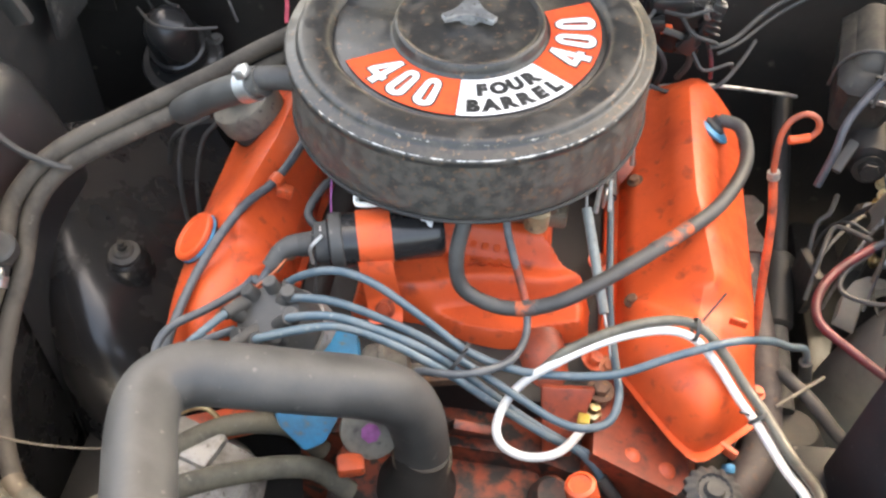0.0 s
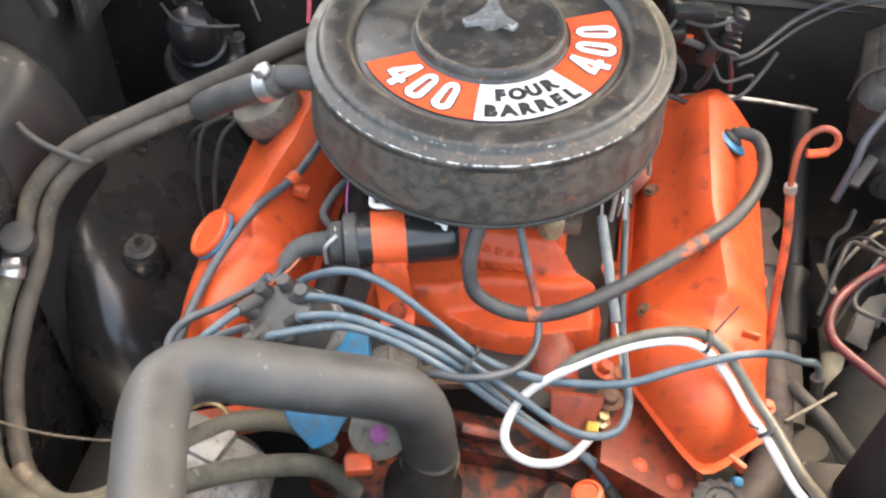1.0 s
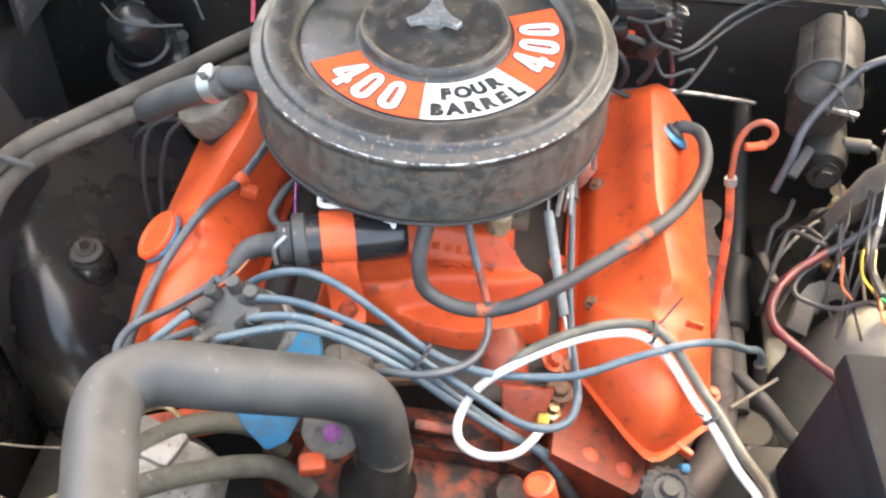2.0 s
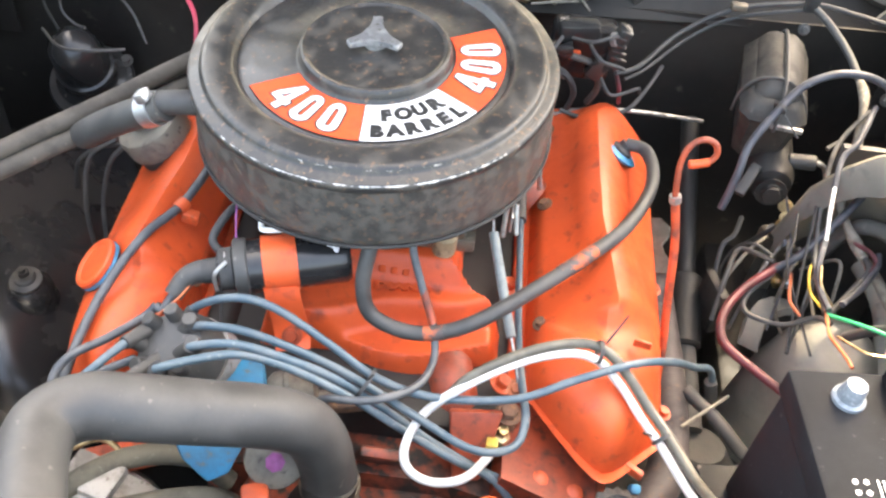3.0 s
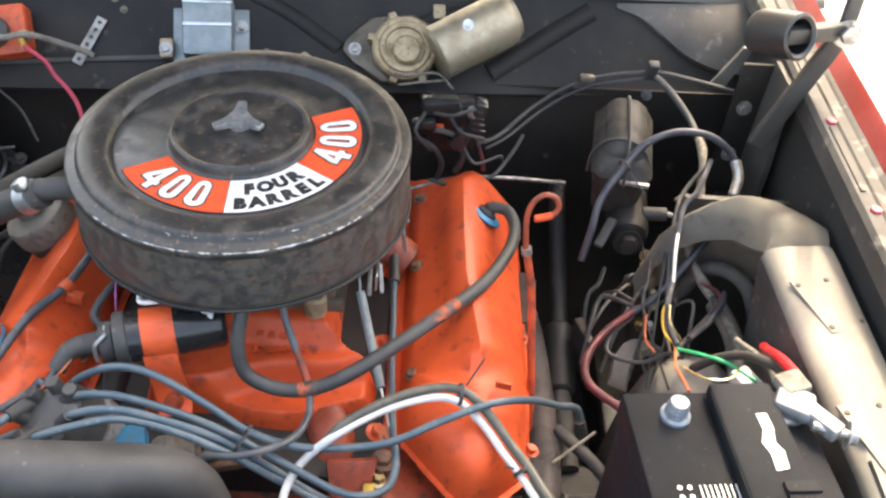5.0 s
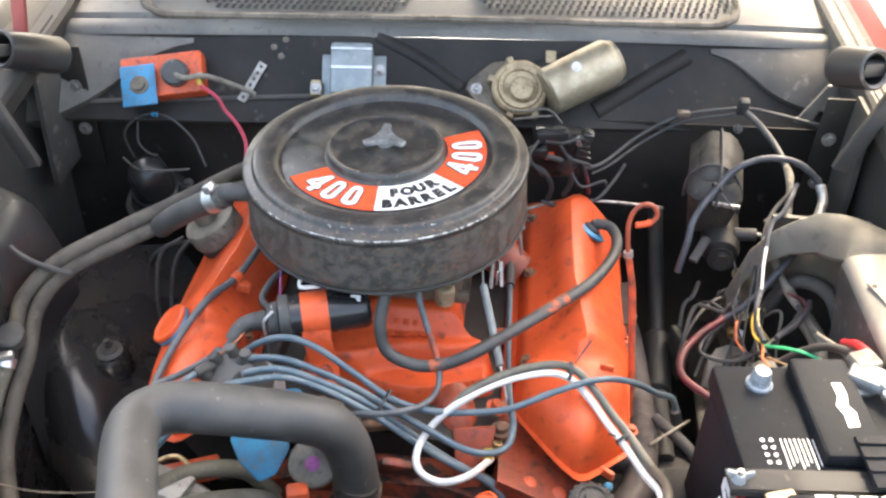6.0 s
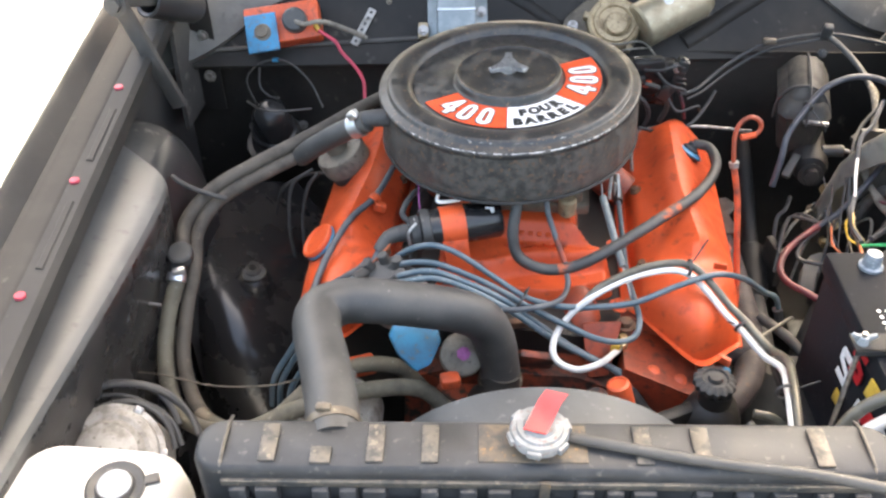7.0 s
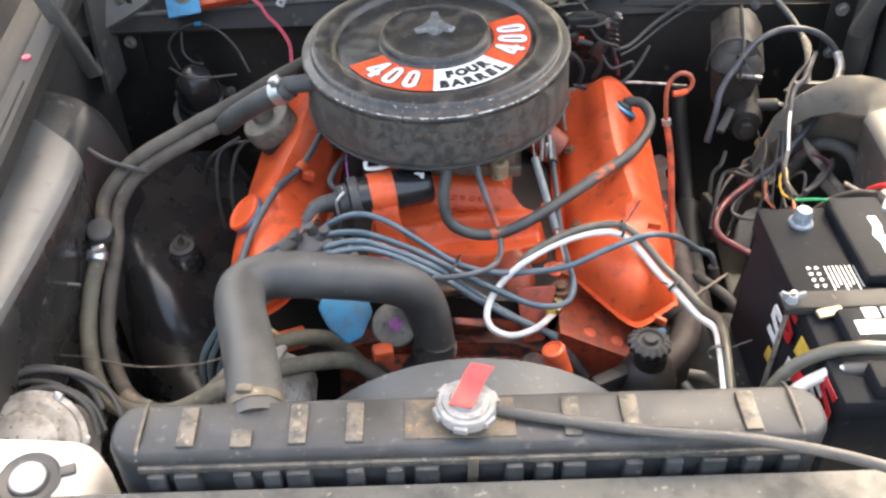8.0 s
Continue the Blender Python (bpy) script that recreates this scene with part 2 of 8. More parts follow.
CONCRETE = mat("pale_concrete", (0.62, 0.61, 0.58), (0.54, 0.53, 0.50), (0.45, 0.44, 0.42), rough=0.85, scale=3, fine=60, bump=0.2)
GRASS = mat("grass_blades", (0.10, 0.17, 0.035), (0.17, 0.22, 0.06), rough=0.7, scale=8, fine=40, bump=0)
SOIL = mat("lawn_soil", (0.11, 0.13, 0.05), (0.16, 0.16, 0.08), rough=0.9, scale=4, fine=50)


def rub_edges(m, bands, bare):
    """Rubs the paint of a turned part through to bare metal along rings of (radius, half width, strength), more towards the nose of the car."""
    nt = m.node_tree
    p = nt.nodes["Principled BSDF"]
    def node(kind, op, a, b=None, c=None):
        n = nt.nodes.new(kind)
        n.operation = op
        for k, v in enumerate((a, b, c)):
            if v is None:
                continue
            if isinstance(v, (int, float)):
                n.inputs[k].default_value = v
            else:
                nt.links.new(v, n.inputs[k])
        return n
    co = nt.nodes.new("ShaderNodeTexCoord")
    sep = nt.nodes.new("ShaderNodeSeparateXYZ")
    nt.links.new(co.outputs["Object"], sep.inputs[0])
    x, y = sep.outputs[0], sep.outputs[1]
    r = node("ShaderNodeMath", "SQRT", node("ShaderNodeMath", "ADD", node("ShaderNodeMath", "MULTIPLY", x, x).outputs[0], node("ShaderNodeMath", "MULTIPLY", y, y).outputs[0]).outputs[0]).outputs[0]
    nz = nt.nodes.new("ShaderNodeTexNoise")
    nz.inputs["Scale"].default_value, nz.inputs["Detail"].default_value, nz.inputs["Roughness"].default_value = 85, 8, 0.7
    nt.links.new(co.outputs["Object"], nz.inputs["Vector"])
    total = None
    for rad, half, k in bands:
        off = node("ShaderNodeMath", "ABSOLUTE", node("ShaderNodeMath", "SUBTRACT", r, rad).outputs[0]).outputs[0]
        near = node("ShaderNodeMath", "SUBTRACT", 1.0, node("ShaderNodeMath", "DIVIDE", off, half).outputs[0]).outputs[0]
        near = node("ShaderNodeMath", "MAXIMUM", near, 0.0).outputs[0]
        w = node("ShaderNodeMath", "MULTIPLY", near, k).outputs[0]
        total = w if total is None else node("ShaderNodeMath", "MAXIMUM", total, w).outputs[0]
    front = nt.nodes.new("ShaderNodeMapRange")
    front.inputs["From Min"].default_value, front.inputs["From Max"].default_value = 0.02, -0.17
    front.inputs["To Min"].default_value, front.inputs["To Max"].default_value = 0.55, 1.02
    nt.links.new(y, front.inputs["Value"])
    amount = node("ShaderNodeMath", "MULTIPLY", total, front.outputs[0]).outputs[0]
    edge = node("ShaderNodeMath", "SUBTRACT", node("ShaderNodeMath", "ADD", amount, nz.outputs[0]).outputs[0], 1.12).outputs[0]
    mask = nt.nodes.new("ShaderNodeMapRange")
    mask.inputs["From Min"].default_value, mask.inputs["From Max"].default_value = 0.0, 0.10
    nt.links.new(edge, mask.inputs["Value"])
    mx = nt.nodes.new("ShaderNodeMix")
    mx.data_type = "RGBA"
    nt.links.new(mask.outputs[0], mx.inputs["Factor"])
    nt.links.new(p.inputs["Base Color"].links[0].from_socket, mx.inputs["A"])
    mx.inputs["B"].default_value = (*bare, 1)
    nt.links.new(mx.outputs["Result"], p.inputs["Base Color"])
    met = node("ShaderNodeMath", "MULTIPLY", mask.outputs[0], 0.7)
    nt.links.new(met.outputs[0], p.inputs["Metallic"])


rub_edges(LID, [(0.1888, 0.0030, 0.70), (0.1760, 0.0040, 0.58), (0.163, 0.010, 0.46), (0.0745, 0.002, 0.5)], (0.52, 0.50, 0.46))


# ---- building helpers ----
ORIGIN = {}


def put(name, bm, material, origin):
    me = bpy.data.meshes.new(name)
    bmesh.ops.recalc_face_normals(bm, faces=bm.faces)
    bm.transform(Matrix.Translation(-Vector(origin)))
    for f in bm.faces:
        f.smooth = True
    bm.to_mesh(me)
    bm.free()
    me.set_sharp_from_angle(angle=radians(38))
    for m in (material if isinstance(material, (list, tuple)) else [material]):
        me.materials.append(m)
    return new(name, me)


def thing(name, origin, label, category, group="", kind=""):
    """An empty at the base of a thing, which holds its parts."""
    ob = new(name)
    ob.empty_display_size = 0.02
    ob.location = origin
    ORIGIN[ob.name] = Vector(origin)
    return tagged(ob, label, category, group, kind)


def part(name, bm, material, parent, label=""):
    org = ORIGIN[parent.name]
    ob = put(name, bm, material, org)
    ob.parent = parent
    ORIGIN[ob.name] = org
    return tagged(ob, label)


def solo(name, bm, material, label, category, group="", kind="", origin=None):
    """A thing of one mesh."""
    if origin is None:
        lo = Vector([min(v.co[i] for v in bm.verts) for i in range(3)])
        hi = Vector([max(v.co[i] for v in bm.verts) for i in range(3)])
        origin = Vector(((lo.x + hi.x) / 2, (lo.y + hi.y) / 2, lo.z))
    ob = put(name, bm, material, origin)
    ob.location = origin
    ORIGIN[ob.name] = Vector(origin)
    return tagged(ob, label, category, group, kind)


def B():
    return bmesh.new()


def bevel(bm, edges, w, seg=2):
    bmesh.ops.bevel(bm, geom=list(edges), offset=w, segments=seg, affect="EDGES", profile=0.5, clamp_overlap=True)


def box(bm, c, size, m=None, bev=0.0, seg=2):
    """A box with rounded edges, centred at c, turned by the matrix m."""
    t = bmesh.new()
    bmesh.ops.create_cube(t, size=1)
    bmesh.ops.scale(t, vec=size, verts=t.verts)
    if bev:
        bevel(t, t.edges, bev, seg)
    t.transform(Matrix.Translation(c) @ (m.to_4x4() if m else Matrix()))
    join(bm, t)
    return bm


def join(bm, t, index=0):
    me = bpy.data.meshes.new("join")
    for f in t.faces:
        f.material_index = index or f.material_index
    t.to_mesh(me)
    t.free()
    bm.from_mesh(me)
    bpy.data.meshes.remove(me)
    return bm


def axis_matrix(axis):
    return Vector(axis).normalized().to_track_quat("Z", "Y").to_matrix().to_4x4()


def lathe(bm, c, axis, profile, seg=48, closed=False):
    """Turns a profile of (radius, height) round an axis through c."""
    m = Matrix.Translation(c) @ axis_matrix(axis)
    rings = []
    for r, h in profile:
        if r < 1e-5:
            rings.append([bm.verts.new(m @ Vector((0, 0, h)))])
        else:
            rings.append([bm.verts.new(m @ Vector((r * math.cos(2 * math.pi * i / seg), r * math.sin(2 * math.pi * i / seg), h)))
                          for i in range(seg)])
    pairs = list(zip(rings, rings[1:])) + ([(rings[-1], rings[0])] if closed else [])
    for a, b in pairs:
        for i in range(seg):
            j = (i + 1) % seg
            q = [a[i % len(a)], a[j % len(a)], b[j % len(b)], b[i % len(b)]]
            q = [v for k, v in enumerate(q) if v not in q[:k]]
            if len(q) > 2:
                bm.faces.new(q)
    return bm


def rod(bm, p0, p1, r, r1=None, seg=16, bev=0.0):
    p0, p1 = Vector(p0), Vector(p1)
    r1 = r if r1 is None else r1
    L = (p1 - p0).length
    b = min(bev, L * 0.4)
    prof = [(0, 0), (r - b, 0)] + ([(r, b), (r1, L - b)] if b else [(r, 0), (r1, L)][1 if not b else 0:]) + [(r1 - b, L), (0, L)]
    if not b:
        prof = [(0, 0), (r, 0), (r1, L), (0, L)]
    return lathe(bm, p0, p1 - p0, prof, seg)


def spline(pts, sub=6):
    """Smooth points through the given ones."""
    p = [Vector(q) for q in pts]
    if len(p) < 3:
        return [p[0].lerp(p[1], i / 4) for i in range(5)]
    p = [2 * p[0] - p[1]] + p + [2 * p[-1] - p[-2]]
    out = []
    for a, b, c, e in zip(p, p[1:], p[2:], p[3:]):
        for i in range(sub):
            t = i / sub
            out.append(0.5 * (2 * b + (c - a) * t + (2 * a - 5 * b + 4 * c - e) * t * t + (3 * b - a - 3 * c + e) * t ** 3))
    out.append(p[-2])
    return out


def tube(bm, pts, r, seg=10, sub=6, smooth=True, wob=0.0):
    """A round tube along a smooth line; r may be a function of the way along, 0 to 1."""
    line = spline(pts, sub) if smooth else [Vector(q) for q in pts]
    n = len(line)
    tang = [(line[min(i + 1, n - 1)] - line[max(i - 1, 0)]).normalized() for i in range(n)]
    u = tang[0].orthogonal().normalized()
    rings = []
    for i, (p, t) in enumerate(zip(line, tang)):
        u = (u - t * u.dot(t)).normalized()
        v = t.cross(u)
        rad = r(i / (n - 1)) if callable(r) else r
        rad *= 1 + wob * noise.noise(p * 40)
        rings.append([bm.verts.new(p + rad * (u * math.cos(2 * math.pi * k / seg) + v * math.sin(2 * math.pi * k / seg))) for k in range(seg)])
    for a, b in zip(rings, rings[1:]):
        for k in range(seg):
            bm.faces.new((a[k], a[(k + 1) % seg], b[(k + 1) % seg], b[k]))
    bm.faces.new(rings[0][::-1])
    bm.faces.new(rings[-1])
    return bm


def loft(bm, sections, cap=True, closed=True):
    """Skin over sections of equally many points."""
    rings = [[bm.verts.new(p) for p in s] for s in sections]
    n = len(rings[0])
    for a, b in zip(rings, rings[1:]):
        for k in range(n if closed else n - 1):
            bm.faces.new((a[k], a[(k + 1) % n], b[(k + 1) % n], b[k]))
    if cap and closed:
        bm.faces.new(rings[0][::-1])
        bm.faces.new(rings[-1])
    return bm


def prism(bm, poly, m, depth, bev=0.0, seg=2):
    """A flat shape of (x, y) corners, depth thick, laid by the matrix m."""
    t = bmesh.new()
    lo = [t.verts.new((x, y, 0)) for x, y in poly]
    hi = [t.verts.new((x, y, depth)) for x, y in poly]
    t.faces.new(lo[::-1])
    t.faces.new(hi)
    for i in range(len(poly)):
        j = (i + 1) % len(poly)
        t.faces.new((lo[i], lo[j], hi[j], hi[i]))
    if bev:
        bevel(t, t.edges, bev, seg)
    t.transform(m)
    return join(bm, t)


def hexbolt(bm, p, axis, r=0.006, h=0.005, washer=True):
    m = Matrix.Translation(p) @ axis_matrix(axis)
    prism(bm, [(r * math.cos(k * math.pi / 3), r * math.sin(k * math.pi / 3)) for k in range(6)], m @ Matrix.Translation((0, 0, 0.0012)), h, 0.0006, 1)
    if washer:
        lathe(bm, p, axis, [(0, 0), (r * 1.6, 0), (r * 1.6, 0.0014), (0, 0.0014)], 16)
    return bm


def text_mesh(body, size, bold=0.0, thick=0.0, space=1.0):
    cu = bpy.data.curves.new("lettering", "FONT")
    cu.body, cu.size, cu.align_x, cu.offset, cu.extrude = body, size, "CENTER", bold, thick
    cu.resolution_u, cu.space_character = 3, space
    ob = bpy.data.objects.new("lettering", cu)
    scene.collection.objects.link(ob)
    me = bpy.data.meshes.new_from_object(ob.evaluated_get(bpy.context.evaluated_depsgraph_get()))
    bpy.data.objects.remove(ob)
    bpy.data.curves.remove(cu)
    t = bmesh.new()
    t.from_mesh(me)
    bpy.data.meshes.remove(me)
    return t


# ---- ground and car body ----
def mirror(p, side):
    """A point of the car's left flank (as seen from its nose), or its twin on the other flank."""
    return p if side < 0 else (0.15 - p[0], *p[1:])


def flat(poly, z):
    bm = B()
    bm.faces.new([bm.verts.new((x, y, z)) for x, y in poly])
    return bm


solo("ground", flat([(-60, -60), (60, -60), (60, 60), (-60, 60)], 0.0), CONCRETE,
     "pale sunlit concrete driveway under the car", "ground", kind="structure", origin=(0, 0, 0))
solo("lawn_soil", flat([(-1.7, 3.4), (-2.0, 2.75), (-2.17, 2.36), (-2.36, 2.1), (-2.85, 1.4), (-4.5, 0), (-40, -5), (-40, 40), (-1, 40)][::-1], 0.012), SOIL,
     "green lawn beside the concrete driveway", "lawn", kind="structure", origin=(0, 0, 0))


def lawn():
    verts, faces = [], []
    rng = random.Random(5)
    for i in range(26000):
        x, y = -1.8 - 3.2 * rng.random(), 1.2 + 4 * rng.random()
        if y < 2.36 + (x + 2.17) * 1.45 or x > -1.75 - 0.05 * (y - 3.3) ** 2:
            continue
        h, a = 0.04 + 0.06 * rng.random(), rng.random() * 6.28
        w, lean = 0.006, 0.03
        k = len(verts)
        ca, sa = math.cos(a), math.sin(a)
        verts += [(x - w * ca, y - w * sa, 0.01), (x + w * ca, y + w * sa, 0.01), (x + lean * sa, y - lean * ca, h)]
        faces.append((k, k + 1, k + 2))
    me = bpy.data.meshes.new("grass")
    me.from_pydata(verts, [], faces)
    me.materials.append(GRASS)
    tagged(new("grass", me), "green grass blades of a lawn edge", "grass", kind="stuff")


lawn()


def thick(profile, t=0.003):
    """A closed outline round an open profile of (x, z)."""
    out = []
    for i, p in enumerate(profile):
        a, b = Vector(profile[max(i - 1, 0)]), Vector(profile[min(i + 1, len(profile) - 1)])
        n = (b - a).normalized()
        out.append((p[0] + n.y * t, p[1] - n.x * t))
    return list(profile) + out[::-1]


def fender(side, skin, label):
    th = thing("fender_" + ("left" if side < 0 else "right"), mirror((-0.56, -0.2, 0.3), side), label, "fender", kind="structure")
    def row(y):
        return -0.567 - 0.12 * y if side < 0 else -0.560
    k = 1.0 if side < 0 else 0.62
    def line(prof, ys):
        return [[mirror((row(y) + k * dx, y, 0.924 + 0.03 * y + dz), side) for dx, dz in prof] for y in ys]
    ys = [-1.0, -0.75, -0.5, -0.25, 0.0, 0.25, 0.5, 0.7]
    flange = thick([(0.017, -0.034), (0.021, -0.016), (0.0225, -0.004), (0.018, 0.0), (-0.008, 0.0), (-0.012, 0.003), (-0.032, 0.004), (-0.037, 0.007), (-0.044, 0.0085)])
    part("flange", loft(B(), line(flange, ys)), FLANGE if side < 0 else DUSTY, th, "dusty black inner flange")
    crown = thick([(-0.0445, 0.0100), (-0.053, 0.0195), (-0.061, 0.0300), (-0.065, 0.0330), (-0.069, 0.0300), (-0.072, 0.010), (-0.076, -0.12), (-0.08, -0.30), (-0.08, -0.6)])
    part("outer_skin", loft(B(), line(crown, ys)), skin, th)
    for y0 in (-0.40, -0.19, 0.26) if side < 0 else (-0.40, -0.19, 0.03, 0.26):                       # raised bead between the bolts
        bead = loft(B(), line(thick([(0.012, 0.0012), (0.010, 0.0042), (0.004, 0.0042), (0.002, 0.0016)], 0.001), [y0 - 0.070, y0 - 0.062, y0 + 0.045, y0 + 0.053]))
        part("bead", bead, FLANGE if side < 0 else DUSTY, th)
    for y in (-0.725, -0.515, -0.305, -0.080) if side < 0 else (-0.70, -0.49, -0.283, -0.072, 0.095):
        z = 0.924 + 0.03 * y
        part("fender_bolt", hexbolt(B(), mirror((row(y), y, z), side), (0, 0, 1), 0.0070, 0.005), PINK, th, "hex bolt with pink paint")
        part("bolt_hole", lathe(B(), mirror((row(y) + 0.004, y + 0.028, z + 0.0012), side), (0, 0, 1), [(0.0045, -0.001), (0.0050, 0.0004), (0.0036, 0.0005), (0, -0.0004)], 14), RUBBER_DARK, th)
    return th


fender(-1, BLACK, "black front fender edge with pink-marked bolts")
fender(1, MAROON, "dusty faded red front fender with bolted flange")


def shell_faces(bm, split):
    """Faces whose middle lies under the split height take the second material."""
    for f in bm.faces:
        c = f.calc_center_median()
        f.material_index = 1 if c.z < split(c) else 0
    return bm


def inner_fender_left():
    """A flat pale grey shelf under the fender flange, a black wall below it, a rounded shoulder behind and the shock
    tower.
    """
    th = thing("inner_fender_left", (-0.5, -0.4, 0.3), "black sheet-metal inner fender with a pale grey flat shelf", "inner fender", kind="structure")
    secs = []
    for y, top, xi, slant in ((-1.0, 0.838, -0.470, 0), (-0.66, 0.853, -0.455, 0), (-0.53, 0.857, -0.449, 0), (-0.42, 0.859, -0.446, 0), (-0.32, 0.860, -0.446, 0), (-0.25, 0.860, -0.449, 0.3),
                              (-0.215, 0.860, -0.455, 0.85), (-0.205, 0.858, -0.459, 1.0), (-0.202, 0.852, -0.463, 1.0), (-0.200, 0.80, -0.470, 1.0)):
        xf = -0.546 - 0.12 * y
        prof = [(xf - 0.10, top + 0.052), (xf - 0.068, top + 0.05), (xf - 0.058, top + 0.018), (xf - 0.045, top + 0.004), (xf - 0.025, top), (xi - 0.020, top), (xi - 0.010, top - 0.002), (xi - 0.003, top - 0.006), (xi, top - 0.016),
                (xi - 0.006, top - 0.06), (xi - 0.020, top - 0.16), (xi - 0.030, 0.50), (xi - 0.02, 0.28)]
        secs.append([(x, y + slant * min(0.075, max(0.0, xi - x) * 1.0), min(z, top + 0.052)) for x, z in thick(prof, 0.003)])
    # pale grey above the split height, scuffed black below
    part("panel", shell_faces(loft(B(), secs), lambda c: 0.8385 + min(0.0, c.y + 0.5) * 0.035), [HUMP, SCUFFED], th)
    secs = []
    for x, zt, back in ((-0.66, 0.864, 0.0), (-0.60, 0.861, 0.0), (-0.55, 0.857, -0.005), (-0.525, 0.851, -0.01), (-0.507, 0.840, -0.014), (-0.494, 0.822, -0.018), (-0.485, 0.796, -0.02), (-0.478, 0.76, -0.022), (-0.474, 0.70, -0.024), (-0.472, 0.60, -0.025), (-0.470, 0.40, -0.026)):
        secs.append([(x, back + dy, max(0.32, zt - dz)) for dy, dz in ((-0.20, 0.060), (-0.165, 0.014), (-0.135, 0.002), (-0.10, 0.0), (-0.06, 0.004), (-0.03, 0.016), (-0.008, 0.040), (0.006, 0.080), (0.016, 0.16), (0.02, 0.5))])
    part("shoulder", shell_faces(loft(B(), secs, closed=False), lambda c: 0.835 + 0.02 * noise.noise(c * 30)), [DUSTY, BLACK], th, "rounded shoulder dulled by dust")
    part("side_wall", box(B(), (-0.625, 0.16, 0.53), (0.01, 0.54, 0.60)), BLACK_MATT, th)
    part("wall_tab", tube(B(), [(-0.475, -0.335, 0.742), (-0.462, -0.338, 0.744), (-0.442, -0.340, 0.744)], 0.0022, 8), STEEL, th, "short bright wire hook")
    for y, z, r in ((-0.40, 0.765, 0.0022), (-0.43, 0.775, 0.0028), (-0.415, 0.79, 0.0018), (-0.36, 0.80, 0.0022), (-0.47, 0.79, 0.002)):
        part("weld_spot", lathe(B(), (-0.466 + (z - 0.70) * 0.10, y, z), (1, 0, 0.2), [(r, 0), (r * 0.8, 0.001), (0, 0.0014)], 8), RUST, th)
    return th


apron_l = inner_fender_left()


def inner_fender_right():
    """The inner fender by the battery: a dusty shelf that bends into a rounded end over an open dark hollow with an arched rib."""
    th = thing("inner_fender_right", (0.65, -0.4, 0.3), "tan-dusted sheet-metal inner fender over the wheel", "inner fender", kind="structure")
    secs = []
    for y, top, xi, bow in ((-1.0, 0.835, 0.640, 0), (-0.66, 0.840, 0.638, 0), (-0.35, 0.842, 0.632, 0), (-0.20, 0.842, 0.624, 0), (-0.12, 0.842, 0.622, 0), (-0.07, 0.842, 0.621, 0), (-0.048, 0.841, 0.620, 0)):
        prof = [(0.706, top - 0.03), (0.700, top - 0.004), (0.694, top + 0.004), (0.684, top + 0.006), (0.640, top + 0.001), (xi + 0.008, top - 0.002), (xi + 0.002, top - 0.007), (xi, top - 0.016), (xi + 0.004, top - 0.05), (xi + 0.016, top - 0.12), (xi + 0.028, top - 0.25), (xi + 0.03, 0.30)]
        secs.append([(x, y, z) for x, z in thick(prof, 0.003)[::-1]])
    part("panel", shell_faces(loft(B(), secs), lambda c: 0.822), [TANDUST, DUSTY], th)
    # the rounded end: rows of points from the hollow's rim up over the ridge and down behind
    rows = []
    for (lx, ly, lz), (rx_, ry_, rz) in zip(((0.702, -0.048, 0.812), (0.694, -0.048, 0.845), (0.660, -0.048, 0.843), (0.621, -0.047, 0.836), (0.616, -0.020, 0.818), (0.607, 0.016, 0.800), (0.580, 0.040, 0.776), (0.556, 0.050, 0.750), (0.534, 0.056, 0.710), (0.520, 0.06, 0.64)),
                                            ((0.708, -0.020, 0.815), (0.697, -0.010, 0.848), (0.680, 0.006, 0.850), (0.655, 0.030, 0.848), (0.636, 0.044, 0.844), (0.612, 0.056, 0.836), (0.585, 0.060, 0.818), (0.560, 0.064, 0.794), (0.534, 0.070, 0.750), (0.516, 0.075, 0.66))):
        lo, hi = Vector((lx, ly, lz)), Vector((rx_, ry_, rz))
        up = Vector((0, -0.1, 1))
        rows.append([lo + Vector((0, 0.010, -0.014)), lo + Vector((0, 0.0, -0.003)), lo.lerp(hi, 0.33) + up * 0.006, lo.lerp(hi, 0.68) + up * 0.007, hi, hi + Vector((0.002, 0.010, -0.006)), hi + Vector((0.002, 0.016, -0.03)), hi + Vector((0.002, 0.020, -0.14))])
    end = loft(B(), rows, closed=False)
    bmesh.ops.solidify(end, geom=list(end.faces), thickness=0.0025)
    part("rounded_end", end, TANDUST, th, "bent end thick with tan dust")
    arch = tube(B(), [(0.575, 0.060, 0.640), (0.592, 0.062, 0.685), (0.608, 0.058, 0.708), (0.630, 0.044, 0.718), (0.645, 0.012, 0.722), (0.648, -0.030, 0.716), (0.648, -0.068, 0.700), (0.650, -0.082, 0.66), (0.652, -0.088, 0.60)], 0.0105, 10, 4)
    part("rib", arch, DUSTY, th, "dusty curved stiffening rib")
    part("side_wall", box(B(), (0.711, -0.10, 0.62), (0.006, 1.1, 0.56)), FLANGE, th)
    part("hollow_back", box(B(), (0.64, 0.110, 0.56), (0.15, 0.008, 0.46)), BLACK_MATT, th)
    return th


apron_r = inner_fender_right()

